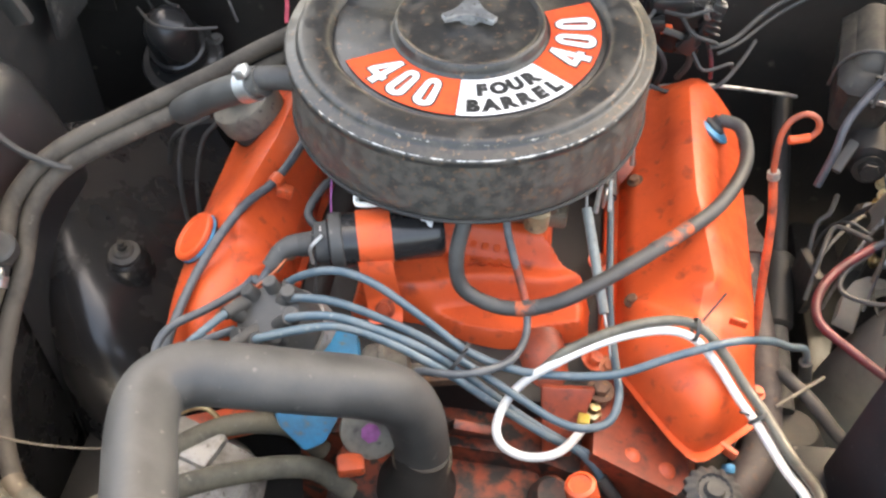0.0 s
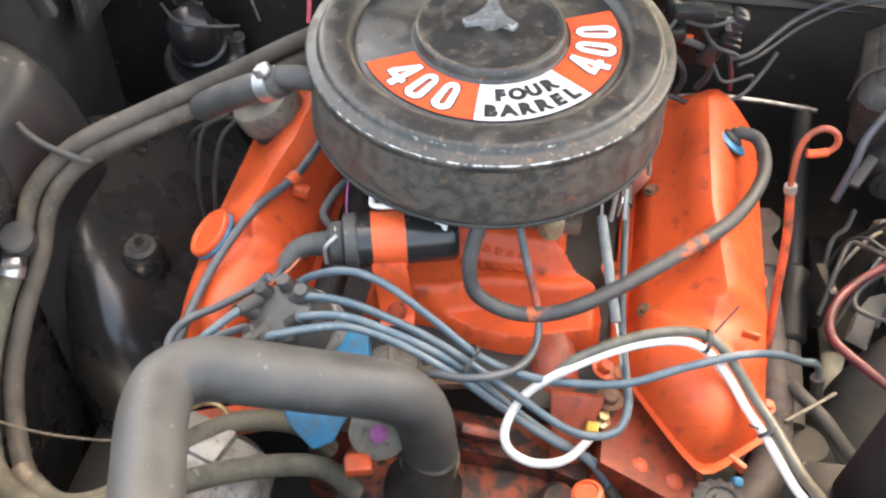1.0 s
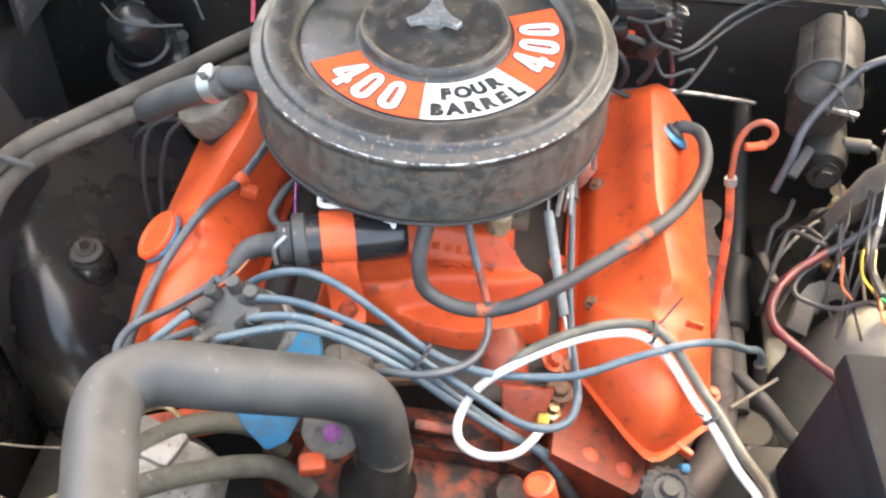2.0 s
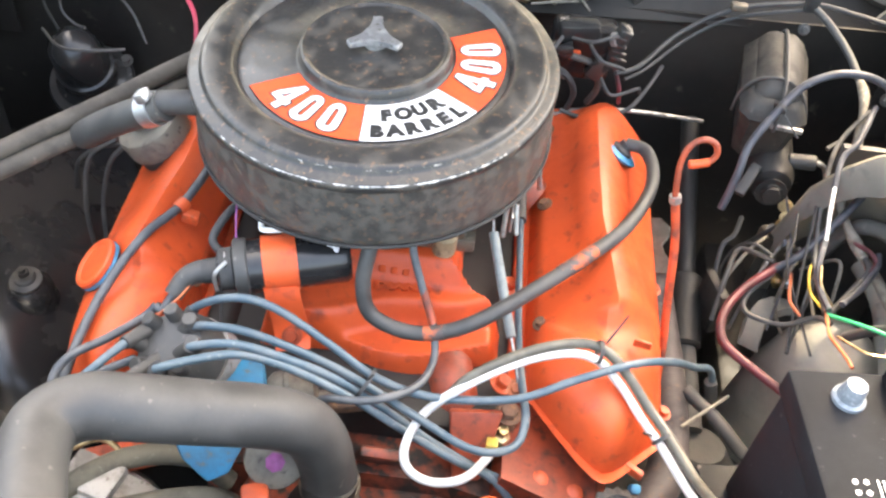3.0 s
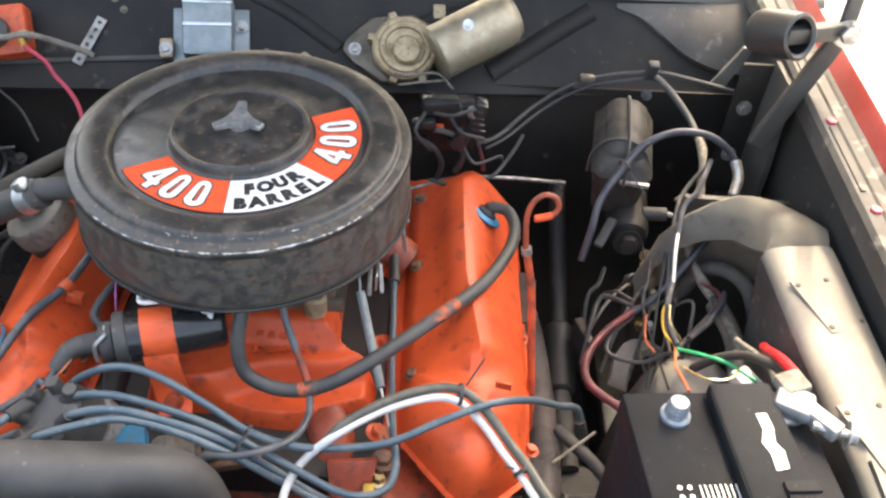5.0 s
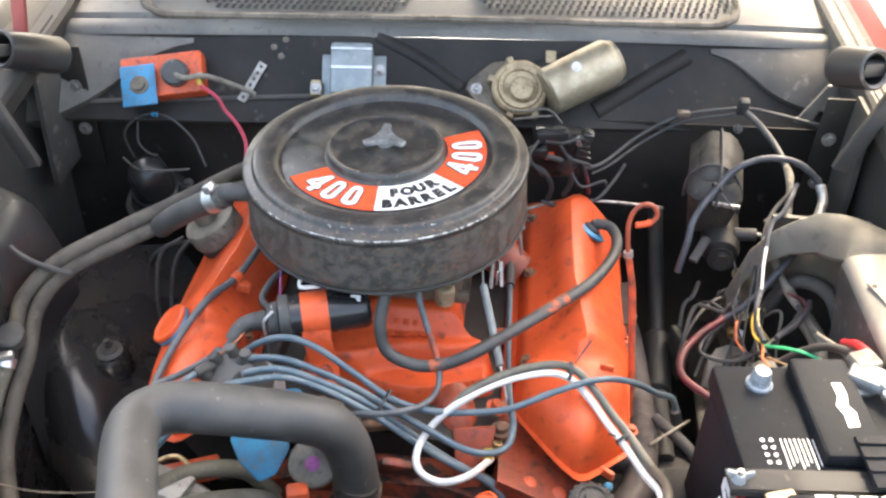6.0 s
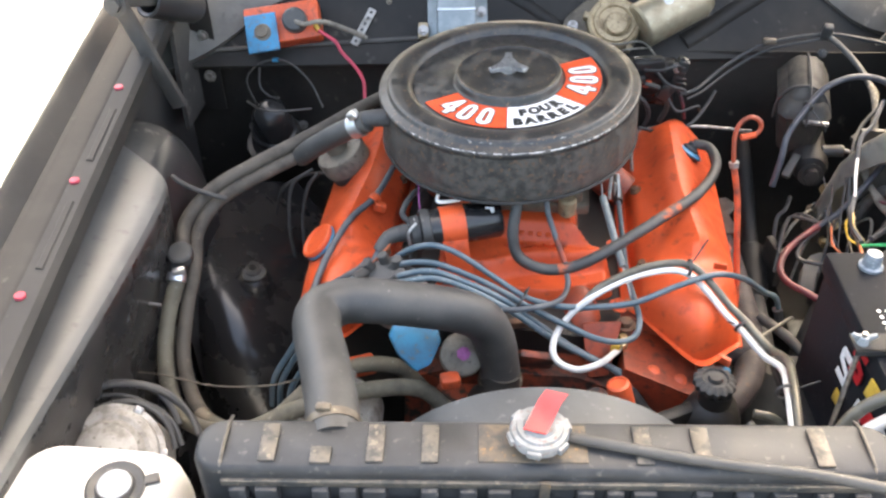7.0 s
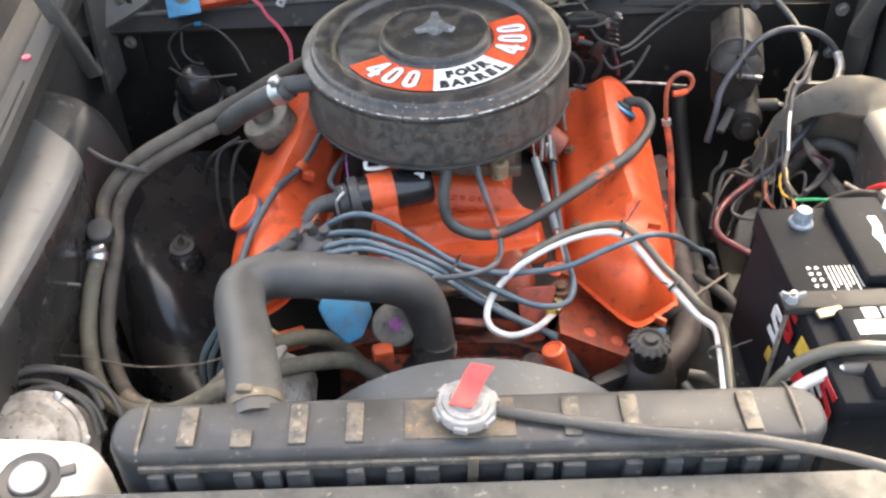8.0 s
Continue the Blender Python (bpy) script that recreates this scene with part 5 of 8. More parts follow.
wn_ = B()
star = []
for k in range(3):
    a0, a1 = radians(93 + 120 * k), radians(213 + 120 * k)
    p0 = Vector((0.030 * math.cos(a0) - 0.0048 * math.sin(a0), 0.030 * math.sin(a0) + 0.0048 * math.cos(a0)))
    p1 = Vector((0.030 * math.cos(a1) + 0.0048 * math.sin(a1), 0.030 * math.sin(a1) - 0.0048 * math.cos(a1)))
    c = Vector((math.cos((a0 + a1) / 2), math.sin((a0 + a1) / 2))) * 0.0045
    for i in range(9):
        q = i / 8
        star.append(tuple(p0 * (1 - q) ** 2 + c * 2 * q * (1 - q) + p1 * q * q))
t = B()
prism(t, star, Matrix.Translation((0, 0, 0.945)), 0.0060, 0.0008, 1)
for v in t.verts:
    rr_ = math.hypot(v.co.x, v.co.y)
    v.co.z += 0.05 * max(0.0, v.co.y) * (v.co.z > 0.95) + 0.006 * max(0, 1 - rr_ / 0.014) * (v.co.z > 0.95)
t.transform(TILT_AC)
join(wn_, t)
lathe(wn_, TILT_AC @ Vector((0, 0, 0.937)), UP, [(0.0115, 0), (0.0105, 0.012), (0.0085, 0.012)], 24)
part("wing_nut", wn_, NUT, AT, "pitted grey three-pointed nut")

# breather hose from the cleaner to the cap on the far cover
BH = thing("breather_hose", (-0.24, -0.07, 0.80), "short grey rubber breather hose with a bright clamp", "hose")
part("hose", tube(B(), [(-0.190, -0.100, 0.898), (-0.232, -0.092, 0.872), (-0.272, -0.078, 0.840), (-0.298, -0.064, 0.814), (-0.306, -0.052, 0.802)], 0.0158, 18), RUBBER, BH)
ca = Vector((-0.206, -0.097, 0.888))
cd = Vector((-0.042, 0.008, -0.026)).normalized()
part("clamp", lathe(B(), ca, cd, [(0.0155, -0.008), (0.0178, -0.008), (0.0178, 0.008), (0.0155, 0.008)], 28, closed=True), ZINC, BH, "bright zinc band clamp")
part("clamp_screw", box(B(), ca + Vector((-0.004, -0.006, 0.021)), (0.014, 0.011, 0.014), axis_matrix(cd).to_3x3(), 0.002), ZINC, BH)
part("spout", tube(B(), [(-0.150, -0.088, 0.897), (-0.175, -0.097, 0.902), (-0.198, -0.098, 0.898)], 0.0125, 16), RUBBER_DARK, BH)
BC = thing("crankcase_breather", (-0.262, 0.01, 0.735), "tan-grey round crankcase breather on the valve cover", "breather")
bx = Vector((-0.42, -0.12, 0.9))
part("can", lathe(B(), (-0.252, 0.020, 0.742), bx, [(0, 0), (0.040, 0), (0.041, 0.004), (0.041, 0.026), (0.039, 0.030), (0.030, 0.032), (0.018, 0.034), (0.018, 0.048), (0, 0.049)], 32), DUSTCAN, BC)
part("base", lathe(B(), (-0.248, 0.021, 0.726), bx, [(0, 0), (0.034, 0), (0.034, 0.017), (0, 0.017)], 28), RUBBER_DARK, BC)

# ---- ignition ----
IC = thing("ignition_coil", (-0.07, -0.195, 0.765), "black ignition coil in an orange band bracket", "ignition coil")
c0, c1 = Vector((-0.107, -0.200, 0.784)), Vector((0.004, -0.168, 0.790))
cx = (c1 - c0).normalized()
part("can", lathe(B(), c0, cx, [(0, 0), (0.022, 0), (0.0275, 0.004), (0.0275, 0.112), (0.024, 0.117), (0, 0.118)], 32), DARKGLOSS, IC)
part("end_ring", lathe(B(), c0 + cx * 0.002, cx, [(0.0272, 0), (0.0292, 0.001), (0.0292, 0.012), (0.0272, 0.014)], 32, closed=True), RUBBER, IC, "grey crimped end ring")
part("clip", tube(B(), [c0 + Vector((-0.002, -0.012, 0.022)), c0 + Vector((-0.012, -0.022, 0.012)), c0 + Vector((-0.010, -0.026, -0.006))], 0.0022, 8), STEEL, IC)
part("chip", box(B(), c1 + Vector((-0.014, -0.0145, 0.0225)), (0.014, 0.010, 0.004), Matrix.Rotation(0.55, 3, "X"), 0.0015), LABEL_WHITE, IC, "bare metal chipped paint")
part("band", lathe(B(), c0 + cx * 0.030, cx, [(0.0272, 0), (0.0290, 0), (0.0290, 0.034), (0.0272, 0.034)], 32, closed=True), ORANGE, IC)
strap = spline([(-0.056, -0.2135, 0.781), (-0.053, -0.2185, 0.768), (-0.050, -0.2205, 0.752), (-0.047, -0.2225, 0.736), (-0.043, -0.230, 0.722), (-0.041, -0.240, 0.716)], 4)
sx, sn = Vector((0.0168, 0.0045, 0)), Vector((0.0006, -0.0024, 0.001))
part("foot", loft(B(), [[Vector(p) - sx, Vector(p) + sx, Vector(p) + sx + sn, Vector(p) - sx + sn] for p in strap]), ORANGE, IC)
part("foot_bolt", hexbolt(B(), (-0.044, -0.2305, 0.727), (0, -0.8, 0.6), 0.007, 0.005), DARK_ORANGE, IC)
part("tower", lathe(B(), c0, -cx, [(0.022, 0), (0.021, 0.012), (0.013, 0.016), (0.012, 0.030), (0, 0.030)], 24), RUBBER_DARK, IC)
for k in (-1, 1):
    part("terminal", hexbolt(rod(B(), c0 + Vector((0, 0, 0.014 * k)), c0 - cx * 0.014 + Vector((0, -0.004, 0.014 * k)), 0.0025), c0 - cx * 0.006 + Vector((0, 0, 0.014 * k)), -cx, 0.005, 0.004), STEEL, IC)
part("boot", tube(B(), [c0 - cx * 0.018, c0 - cx * 0.034, c0 - cx * 0.046 + Vector((0, -0.004, -0.003)), c0 - cx * 0.052 + Vector((-0.004, -0.016, -0.014))], lambda t: 0.0125 - 0.003 * t, 14), RUBBER, IC, "grey rubber boot")
part("lead", tube(B(), [c0 - cx * 0.051 + Vector((-0.004, -0.014, -0.012)), c0 - cx * 0.058 + Vector((-0.006, -0.028, -0.022)), (-0.176, -0.240, 0.760)], 0.0044, 10), WIRE_GREY, IC)

DI = thing("distributor", (-0.13, -0.30, 0.66), "dusty distributor with blue cap clip and vacuum can", "distributor")
dax = Vector((-0.35, -0.30, 0.88))
part("housing", lathe(B(), (-0.118, -0.268, 0.698), dax, [(0.024, -0.05), (0.026, 0.0), (0.040, 0.012), (0.044, 0.020), (0.044, 0.044), (0, 0.044)], 28), ALU, DI)
CPX = Vector((-0.118, -0.268, 0.698)) + dax.normalized() * 0.044
part("cap", lathe(B(), CPX, dax, [(0.041, 0.0), (0.042, 0.006), (0.040, 0.024), (0.034, 0.036), (0.016, 0.040), (0, 0.040)], 28), RUBBER, DI, "dusty grey cap")
dm = axis_matrix(dax).to_3x3()
for k in range(8):
    a = k * math.pi / 4
    p = CPX + dm @ Vector((0.027 * math.cos(a), 0.027 * math.sin(a), 0.030))
    part("cap_tower", rod(B(), p, p + dm @ Vector((0.006 * math.cos(a), 0.006 * math.sin(a), 0.019)), 0.0085, 0.0075, 12, 0.001), RUBBER, DI)
bm = B()
prism(bm, [(-0.034, 0.012), (-0.020, -0.012), (0.006, -0.032), (0.024, -0.022), (0.036, 0.010), (0.030, 0.026), (-0.030, 0.026)], Matrix.Translation((-0.098, -0.362, 0.716)) @ Matrix.Rotation(radians(38), 4, "X") @ Matrix.Rotation(0.25, 4, "Y"), 0.010, 0.003)
part("shield", bm, BLUE, DI, "bright blue plastic shield")
part("blue_clip", box(B(), (-0.086, -0.292, 0.722), (0.058, 0.045, 0.026), Matrix.Rotation(0.3, 3, "Z"), 0.010), BLUE, DI, "blue plastic clip")
part("vacuum_can", lathe(B(), (-0.050, -0.296, 0.694), (0.93, 0.25, 0.15), [(0, 0), (0.029, 0), (0.033, 0.006), (0.033, 0.016), (0.036, 0.018), (0.036, 0.023), (0.031, 0.028), (0.024, 0.044), (0.007, 0.047), (0.006, 0.062), (0, 0.062)], 28), DUSTCAN, DI, "grey vacuum advance can")
part("arm", box(B(), (0.030, -0.283, 0.694), (0.055, 0.012, 0.012), Matrix.Rotation(0.25, 3, "Z"), 0.003), RUST, DI)
part("clear_cover", lathe(B(), (-0.034, -0.357, 0.702), (0.1, -0.6, 0.75), [(0, 0), (0.030, 0), (0.028, 0.010), (0.019, 0.016), (0, 0.018)], 28), DUSTCAN, DI)
part("purple_mark", lathe(B(), (-0.030, -0.3725, 0.7205), (0.1, -0.55, 0.80), [(0, 0), (0.0095, 0), (0.006, 0.002), (0, 0.002)], 7), PURPLE, DI, "purple paint mark")
part("terminal_block", box(B(), (-0.046, -0.392, 0.690), (0.026, 0.02, 0.016), Matrix.Rotation(0.3, 3, "Z"), 0.004), ORANGE_DIRTY, DI)

# ---- hoses and wires over the engine ----
def hose(name, pts, r, material, label, category="hose", seg=10, group="", sub=6):
    return solo(name, tube(B(), pts, r, seg, sub), material, label, category, group)


RH = thing("radiator_hose", (-0.09, -0.45, 0.68), "thick grey-black upper radiator hose, bent twice", "hose")
part("hose", tube(B(), [(-0.138, -0.634, 0.848), (-0.150, -0.585, 0.850), (-0.172, -0.520, 0.846), (-0.193, -0.462, 0.838), (-0.196, -0.425, 0.832), (-0.172, -0.404, 0.830), (-0.130, -0.398, 0.828), (-0.085, -0.387, 0.815),
                        (-0.040, -0.372, 0.796), (-0.008, -0.358, 0.768), (0.008, -0.352, 0.730), (0.016, -0.354, 0.680), (0.018, -0.358, 0.652)], lambda t: 0.0285 - 0.001 * t, 26, 6), RUBBER, RH)
cdir = Vector((-0.012, 0.049, 0.002)).normalized()
part("clamp", lathe(B(), (-0.142, -0.616, 0.849), cdir, [(0.0275, -0.004), (0.0297, -0.004), (0.0297, 0.006), (0.0275, 0.006)], 30, closed=True), BRONZE, RH, "worn steel band clamp")
part("clamp_screw", box(B(), (-0.150, -0.614, 0.879), (0.016, 0.009, 0.007), bev=0.002), BRONZE, RH)
part("clamp", lathe(B(), (0.0175, -0.357, 0.662), (0.05, -0.1, -0.9), [(0.0270, -0.004), (0.0300, -0.004), (0.0300, 0.007), (0.0270, 0.007)], 30, closed=True), BRONZE, RH, "worn steel band clamp")

VH = thing("vacuum_hose", (0.19, -0.1, 0.74), "black rubber vacuum hose looping over the valve cover", "hose")
VHP = [(0.029, -0.165, 0.838), (0.028, -0.186, 0.826), (0.024, -0.203, 0.790), (0.034, -0.214, 0.757), (0.069, -0.219, 0.742), (0.105, -0.220, 0.748), (0.140, -0.212, 0.762), (0.186, -0.181, 0.775), (0.249, -0.122, 0.781),
       (0.294, -0.066, 0.777), (0.326, 0.005, 0.765), (0.338, 0.065, 0.752), (0.330, 0.100, 0.752), (0.308, 0.110, 0.750)]
part("hose", tube(B(), VHP, 0.0080, 14), RUBBER, VH)
part("overspray", tube(B(), [(0.222, -0.148, 0.7795), (0.240, -0.131, 0.7812), (0.258, -0.112, 0.7818)], 0.0082, 14), mat("overspray_on_rubber", (0.075, 0.06, 0.055), (0.45, 0.10, 0.04), rough=0.6, scale=70, cut=(0.45, 0.6)), VH, "orange paint overspray")
part("overspray", tube(B(), [(0.090, -0.2205, 0.7440), (0.100, -0.2205, 0.7463), (0.110, -0.2198, 0.7495)], 0.0082, 14), bpy.data.materials["overspray_on_rubber"], VH, "orange paint overspray")
FL = thing("fuel_line", (0.06, -0.25, 0.71), "thin grey fuel line with an orange painted stretch", "fuel line")
part("tube", tube(B(), [(0.066, -0.160, 0.838), (0.070, -0.174, 0.812), (0.082, -0.190, 0.782), (0.098, -0.213, 0.750), (0.103, -0.246, 0.735), (0.088, -0.286, 0.742), (0.048, -0.312, 0.750), (0.006, -0.308, 0.738), (-0.006, -0.290, 0.70)], 0.0041, 10), WIRE_GREY, FL)
part("painted_stretch", tube(B(), [(0.084, -0.192, 0.778), (0.091, -0.202, 0.764), (0.0975, -0.212, 0.751)], 0.0043, 10), DARK_ORANGE, FL, "orange overspray")

PLUG = [
    [(-0.150, -0.262, 0.745), (-0.137, -0.245, 0.768), (-0.095, -0.245, 0.794), (-0.054, -0.247, 0.788), (0.000, -0.258, 0.757), (0.047, -0.276, 0.738), (0.093, -0.290, 0.738), (0.140, -0.293, 0.743), (0.192, -0.288, 0.751),
     (0.244, -0.268, 0.765), (0.297, -0.246, 0.771), (0.345, -0.212, 0.738), (0.388, -0.172, 0.682), (0.418, -0.148, 0.648), (0.432, -0.150, 0.600)],
    [(-0.140, -0.276, 0.770), (-0.125, -0.279, 0.787), (-0.081, -0.284, 0.797), (-0.036, -0.284, 0.781), (0.009, -0.284, 0.757), (0.052, -0.290, 0.733), (0.103, -0.312, 0.724), (0.141, -0.330, 0.721), (0.169, -0.333, 0.720), (0.192, -0.321, 0.720),
     (0.199, -0.297, 0.728), (0.194, -0.259, 0.730), (0.189, -0.175, 0.712), (0.186, -0.06, 0.712), (0.182, 0.06, 0.715)],
    [(-0.132, -0.300, 0.770), (-0.121, -0.303, 0.787), (-0.078, -0.301, 0.797), (-0.030, -0.294, 0.773), (0.015, -0.291, 0.746), (0.060, -0.293, 0.710), (0.107, -0.303, 0.680), (0.153, -0.315, 0.662), (0.202, -0.318, 0.635), (0.245, -0.31, 0.58)],
    [(-0.150, -0.318, 0.765), (-0.140, -0.338, 0.797), (-0.111, -0.322, 0.795), (-0.072, -0.306, 0.789), (-0.027, -0.300, 0.767), (0.028, -0.301, 0.734), (0.085, -0.306, 0.693), (0.138, -0.319, 0.672), (0.179, -0.322, 0.648), (0.225, -0.34, 0.59)],
    [(-0.168, -0.268, 0.765), (-0.185, -0.300, 0.775), (-0.208, -0.335, 0.772), (-0.236, -0.350, 0.744), (-0.266, -0.356, 0.690), (-0.294, -0.364, 0.640), (-0.306, -0.360, 0.580)],
    [(-0.155, -0.305, 0.760), (-0.180, -0.345, 0.768), (-0.202, -0.362, 0.760), (-0.230, -0.370, 0.732), (-0.258, -0.372, 0.690), (-0.282, -0.374, 0.640), (-0.292, -0.370, 0.580)],
    [(-0.160, -0.318, 0.752), (-0.188, -0.358, 0.752), (-0.216, -0.382, 0.728), (-0.244, -0.386, 0.686), (-0.266, -0.386, 0.640), (-0.276, -0.380, 0.580)],
]
for k, pts in enumerate(PLUG):
    w = thing("spark_plug_wire", pts[0], "blue-grey rubber spark plug wire from the distributor", "ignition wire", group="spark plug wires")
    part("jacket", tube(B(), pts, 0.0042, 12), WIRE_BLUE, w)
    a, b = Vector(pts[0]), Vector(pts[1])
    part("boot", tube(B(), [a + (a - b) * 0.15, a.lerp(b, 0.5), b], lambda t: 0.0085 - 0.0022 * t, 12), RUBBER, w, "grey rubber boot")
    if k < 4:
        a, b = Vector(pts[-1]), Vector(pts[-2])
        part("boot", tube(B(), [a, a.lerp(b, 0.6)], 0.0075, 12), RUBBER, w, "grey rubber boot")
hose("coil_wire", [(-0.176, -0.240, 0.760), (-0.186, -0.250, 0.752), (-0.212, -0.280, 0.752), (-0.240, -0.308, 0.752), (-0.250, -0.328, 0.742), (-0.243, -0.340, 0.730), (-0.215, -0.318, 0.742), (-0.178, -0.300, 0.752)], 0.0044, WIRE_GREY,
     "dark grey ignition wire from coil to distributor", "ignition wire")
CWR = thing("plug_wire_in_clip", (-0.235, -0.2, 0.74), "dark wire held by an orange clip on the valve cover", "ignition wire")
part("jacket", tube(B(), [(-0.168, -0.040, 0.78), (-0.176, -0.075, 0.775), (-0.190, -0.112, 0.768), (-0.214, -0.160, 0.768), (-0.236, -0.225, 0.752), (-0.246, -0.285, 0.735), (-0.250, -0.330, 0.715)], 0.0050, 12), WIRE_GREY, CWR)
part("clip", lathe(B(), (-0.188, -0.108, 0.767), (-0.3, -0.7, -0.1), [(0.0062, -0.006), (0.0085, -0.006), (0.0085, 0.006), (0.0062, 0.006)], 16, closed=True), ORANGE_DIRTY, CWR, "orange painted clip")
part("clip_foot", box(B(), (-0.178, -0.112, 0.756), (0.018, 0.012, 0.014), Matrix.Rotation(0.3, 3, "Y"), 0.002), ORANGE_DIRTY, CWR)
hose("thin_wire", [(-0.14, -0.20, 0.78), (-0.150, -0.235, 0.775), (-0.178, -0.262, 0.760), (-0.205, -0.275, 0.742), (-0.205, -0.295, 0.735), (-0.18, -0.30, 0.738)], 0.0013, COPPER, "thin orange loose wire", "wire", 6)
hose("thin_wire", [(-0.122, -0.196, 0.762), (-0.118, -0.222, 0.735), (-0.115, -0.245, 0.70), (-0.11, -0.25, 0.66)], 0.002, RUBBER_DARK, "thin dark wire below the coil", "wire", 6)
hose("thin_wire", [(-0.116, -0.13, 0.835), (-0.112, -0.16, 0.81), (-0.108, -0.178, 0.802)], 0.0010, PURPLE, "thin purple wire to the coil", "wire", 6)


def zip_tie(p, axis, r, tail):
    th = thing("zip_tie", p, "black nylon zip tie round the wires", "zip tie", group="zip ties")
    part("loop", lathe(B(), p, axis, [(r, -0.002), (r + 0.0012, -0.002), (r + 0.0012, 0.002), (r, 0.002)], 18, closed=True), RUBBER_DARK, th)
    a = Vector(p) + Vector(tail).normalized() * r
    part("tail", tube(B(), [a, a + Vector(tail) * 0.6, a + Vector(tail)], 0.0011, 6), RUBBER_DARK, th)


zip_tie((0.040, -0.288, 0.742), (0.9, -0.3, -0.4), 0.0165, (0.006, -0.008, 0.022))
zip_tie((0.262, -0.242, 0.778), (0.9, 0, -0.1), 0.0105, (0.018, 0.020, 0.022))
zip_tie((0.331, -0.302, 0.733), (0.5, -0.7, -0.3), 0.0105, (-0.01, 0, 0.003))
zip_tie((0.352, -0.452, 0.772), (0.1, -0.9, 0.0), 0.0105, (0.03, 0.01, 0.006))

WW = [(0.176, -0.300, 0.672), (0.149, -0.345, 0.690), (0.119, -0.351, 0.682), (0.093, -0.346, 0.690), (0.086, -0.329, 0.704), (0.101, -0.300, 0.722), (0.136, -0.287, 0.757), (0.183, -0.262, 0.770), (0.232, -0.243, 0.771), (0.262, -0.246, 0.769),
      (0.288, -0.260, 0.752), (0.310, -0.283, 0.737), (0.329, -0.309, 0.732), (0.352, -0.350, 0.728), (0.362, -0.395, 0.752), (0.356, -0.446, 0.770), (0.352, -0.497, 0.768), (0.350, -0.58, 0.745), (0.352, -0.615, 0.70)]
hose("white_cable", WW, 0.0045, WHITE, "white insulated cable arching over the valve cover", "cable", 12)
OL = [(p[0] + 0.006, p[1] + 0.008, p[2] + 0.007) for p in WW[6:]]
hose("sleeved_cable", [(0.118, -0.292, 0.735)] + OL, 0.0052, OLIVE, "brownish sleeved cable beside the white one", "cable", 12)

SPR = thing("return_spring", (0.165, -0.17, 0.75), "throttle return spring in a grey sleeve", "spring")
s0, s1 = Vector((0.148, -0.125, 0.805)), Vector((0.178, -0.218, 0.752))
part("sleeve", rod(B(), s0, s1, 0.0052, seg=16, bev=0.001), GREYPL, SPR)
part("hook", tube(B(), [s0, s0 + (s0 - s1) * 0.15 + Vector((0, 0.01, 0.02)), s0 + Vector((0.0, 0.03, 0.045))], 0.0014, 8), STEEL, SPR)
part("hook", tube(B(), [s1, s1 + (s1 - s0) * 0.2, s1 + (s1 - s0) * 0.42 + Vector((0, 0, -0.004))], 0.0014, 8), STEEL, SPR)
part("anchor", hexbolt(box(B(), (0.189, -0.255, 0.718), (0.010, 0.022, 0.004), bev=0.001), (0.189, -0.258, 0.720), (0, -0.3, 1), 0.006, 0.006), COPPER, SPR)
SN = thing("temperature_sender", (0.185, -0.275, 0.675), "brass temperature sender with a bolt head", "sender")
part("body", lathe(B(), (0.180, -0.282, 0.662), (0.1, -0.1, 1), [(0, 0), (0.010, 0), (0.010, 0.012), (0.006, 0.014), (0.006, 0.024), (0, 0.024)], 6), BRASS, SN)
part("bolt", hexbolt(rod(B(), (0.186, -0.268, 0.672), (0.186, -0.268, 0.69), 0.010), (0.186, -0.268, 0.69), (0, 0, 1), 0.009, 0.008), RUST, SN)
part("connector", box(B(), (0.172, -0.300, 0.678), (0.012, 0.012, 0.016), bev=0.002), YELLOW, SN)

DS = thing("dipstick", (0.355, -0.10, 0.62), "orange painted oil dipstick with a looped handle", "dipstick")
part("guide_tube", tube(B(), [(0.362, -0.165, 0.600), (0.36, -0.135, 0.660), (0.356, -0.112, 0.700), (0.348, -0.080, 0.775), (0.336, -0.066, 0.826)], 0.0046, 12), CHIPPED, DS, "orange and bare metal tube")
part("collar", rod(B(), (0.3363, -0.0665, 0.825), (0.3345, -0.0655, 0.833), 0.0066, seg=14), STEEL, DS)
part("handle", tube(B(), [(0.335, -0.066, 0.828), (0.332, -0.062, 0.850), (0.331, -0.055, 0.872), (0.336, -0.050, 0.888), (0.348, -0.047, 0.897), (0.361, -0.046, 0.893), (0.366, -0.048, 0.882), (0.36, -0.051, 0.872), (0.347, -0.053, 0.869)], 0.0033, 12), DARK_ORANGE, DS)
part("handle_tip", tube(B(), [(0.36, -0.051, 0.8718), (0.3475, -0.053, 0.8685), (0.34, -0.054, 0.868)], 0.0044, 10), ORANGE, DS, "orange painted tip")

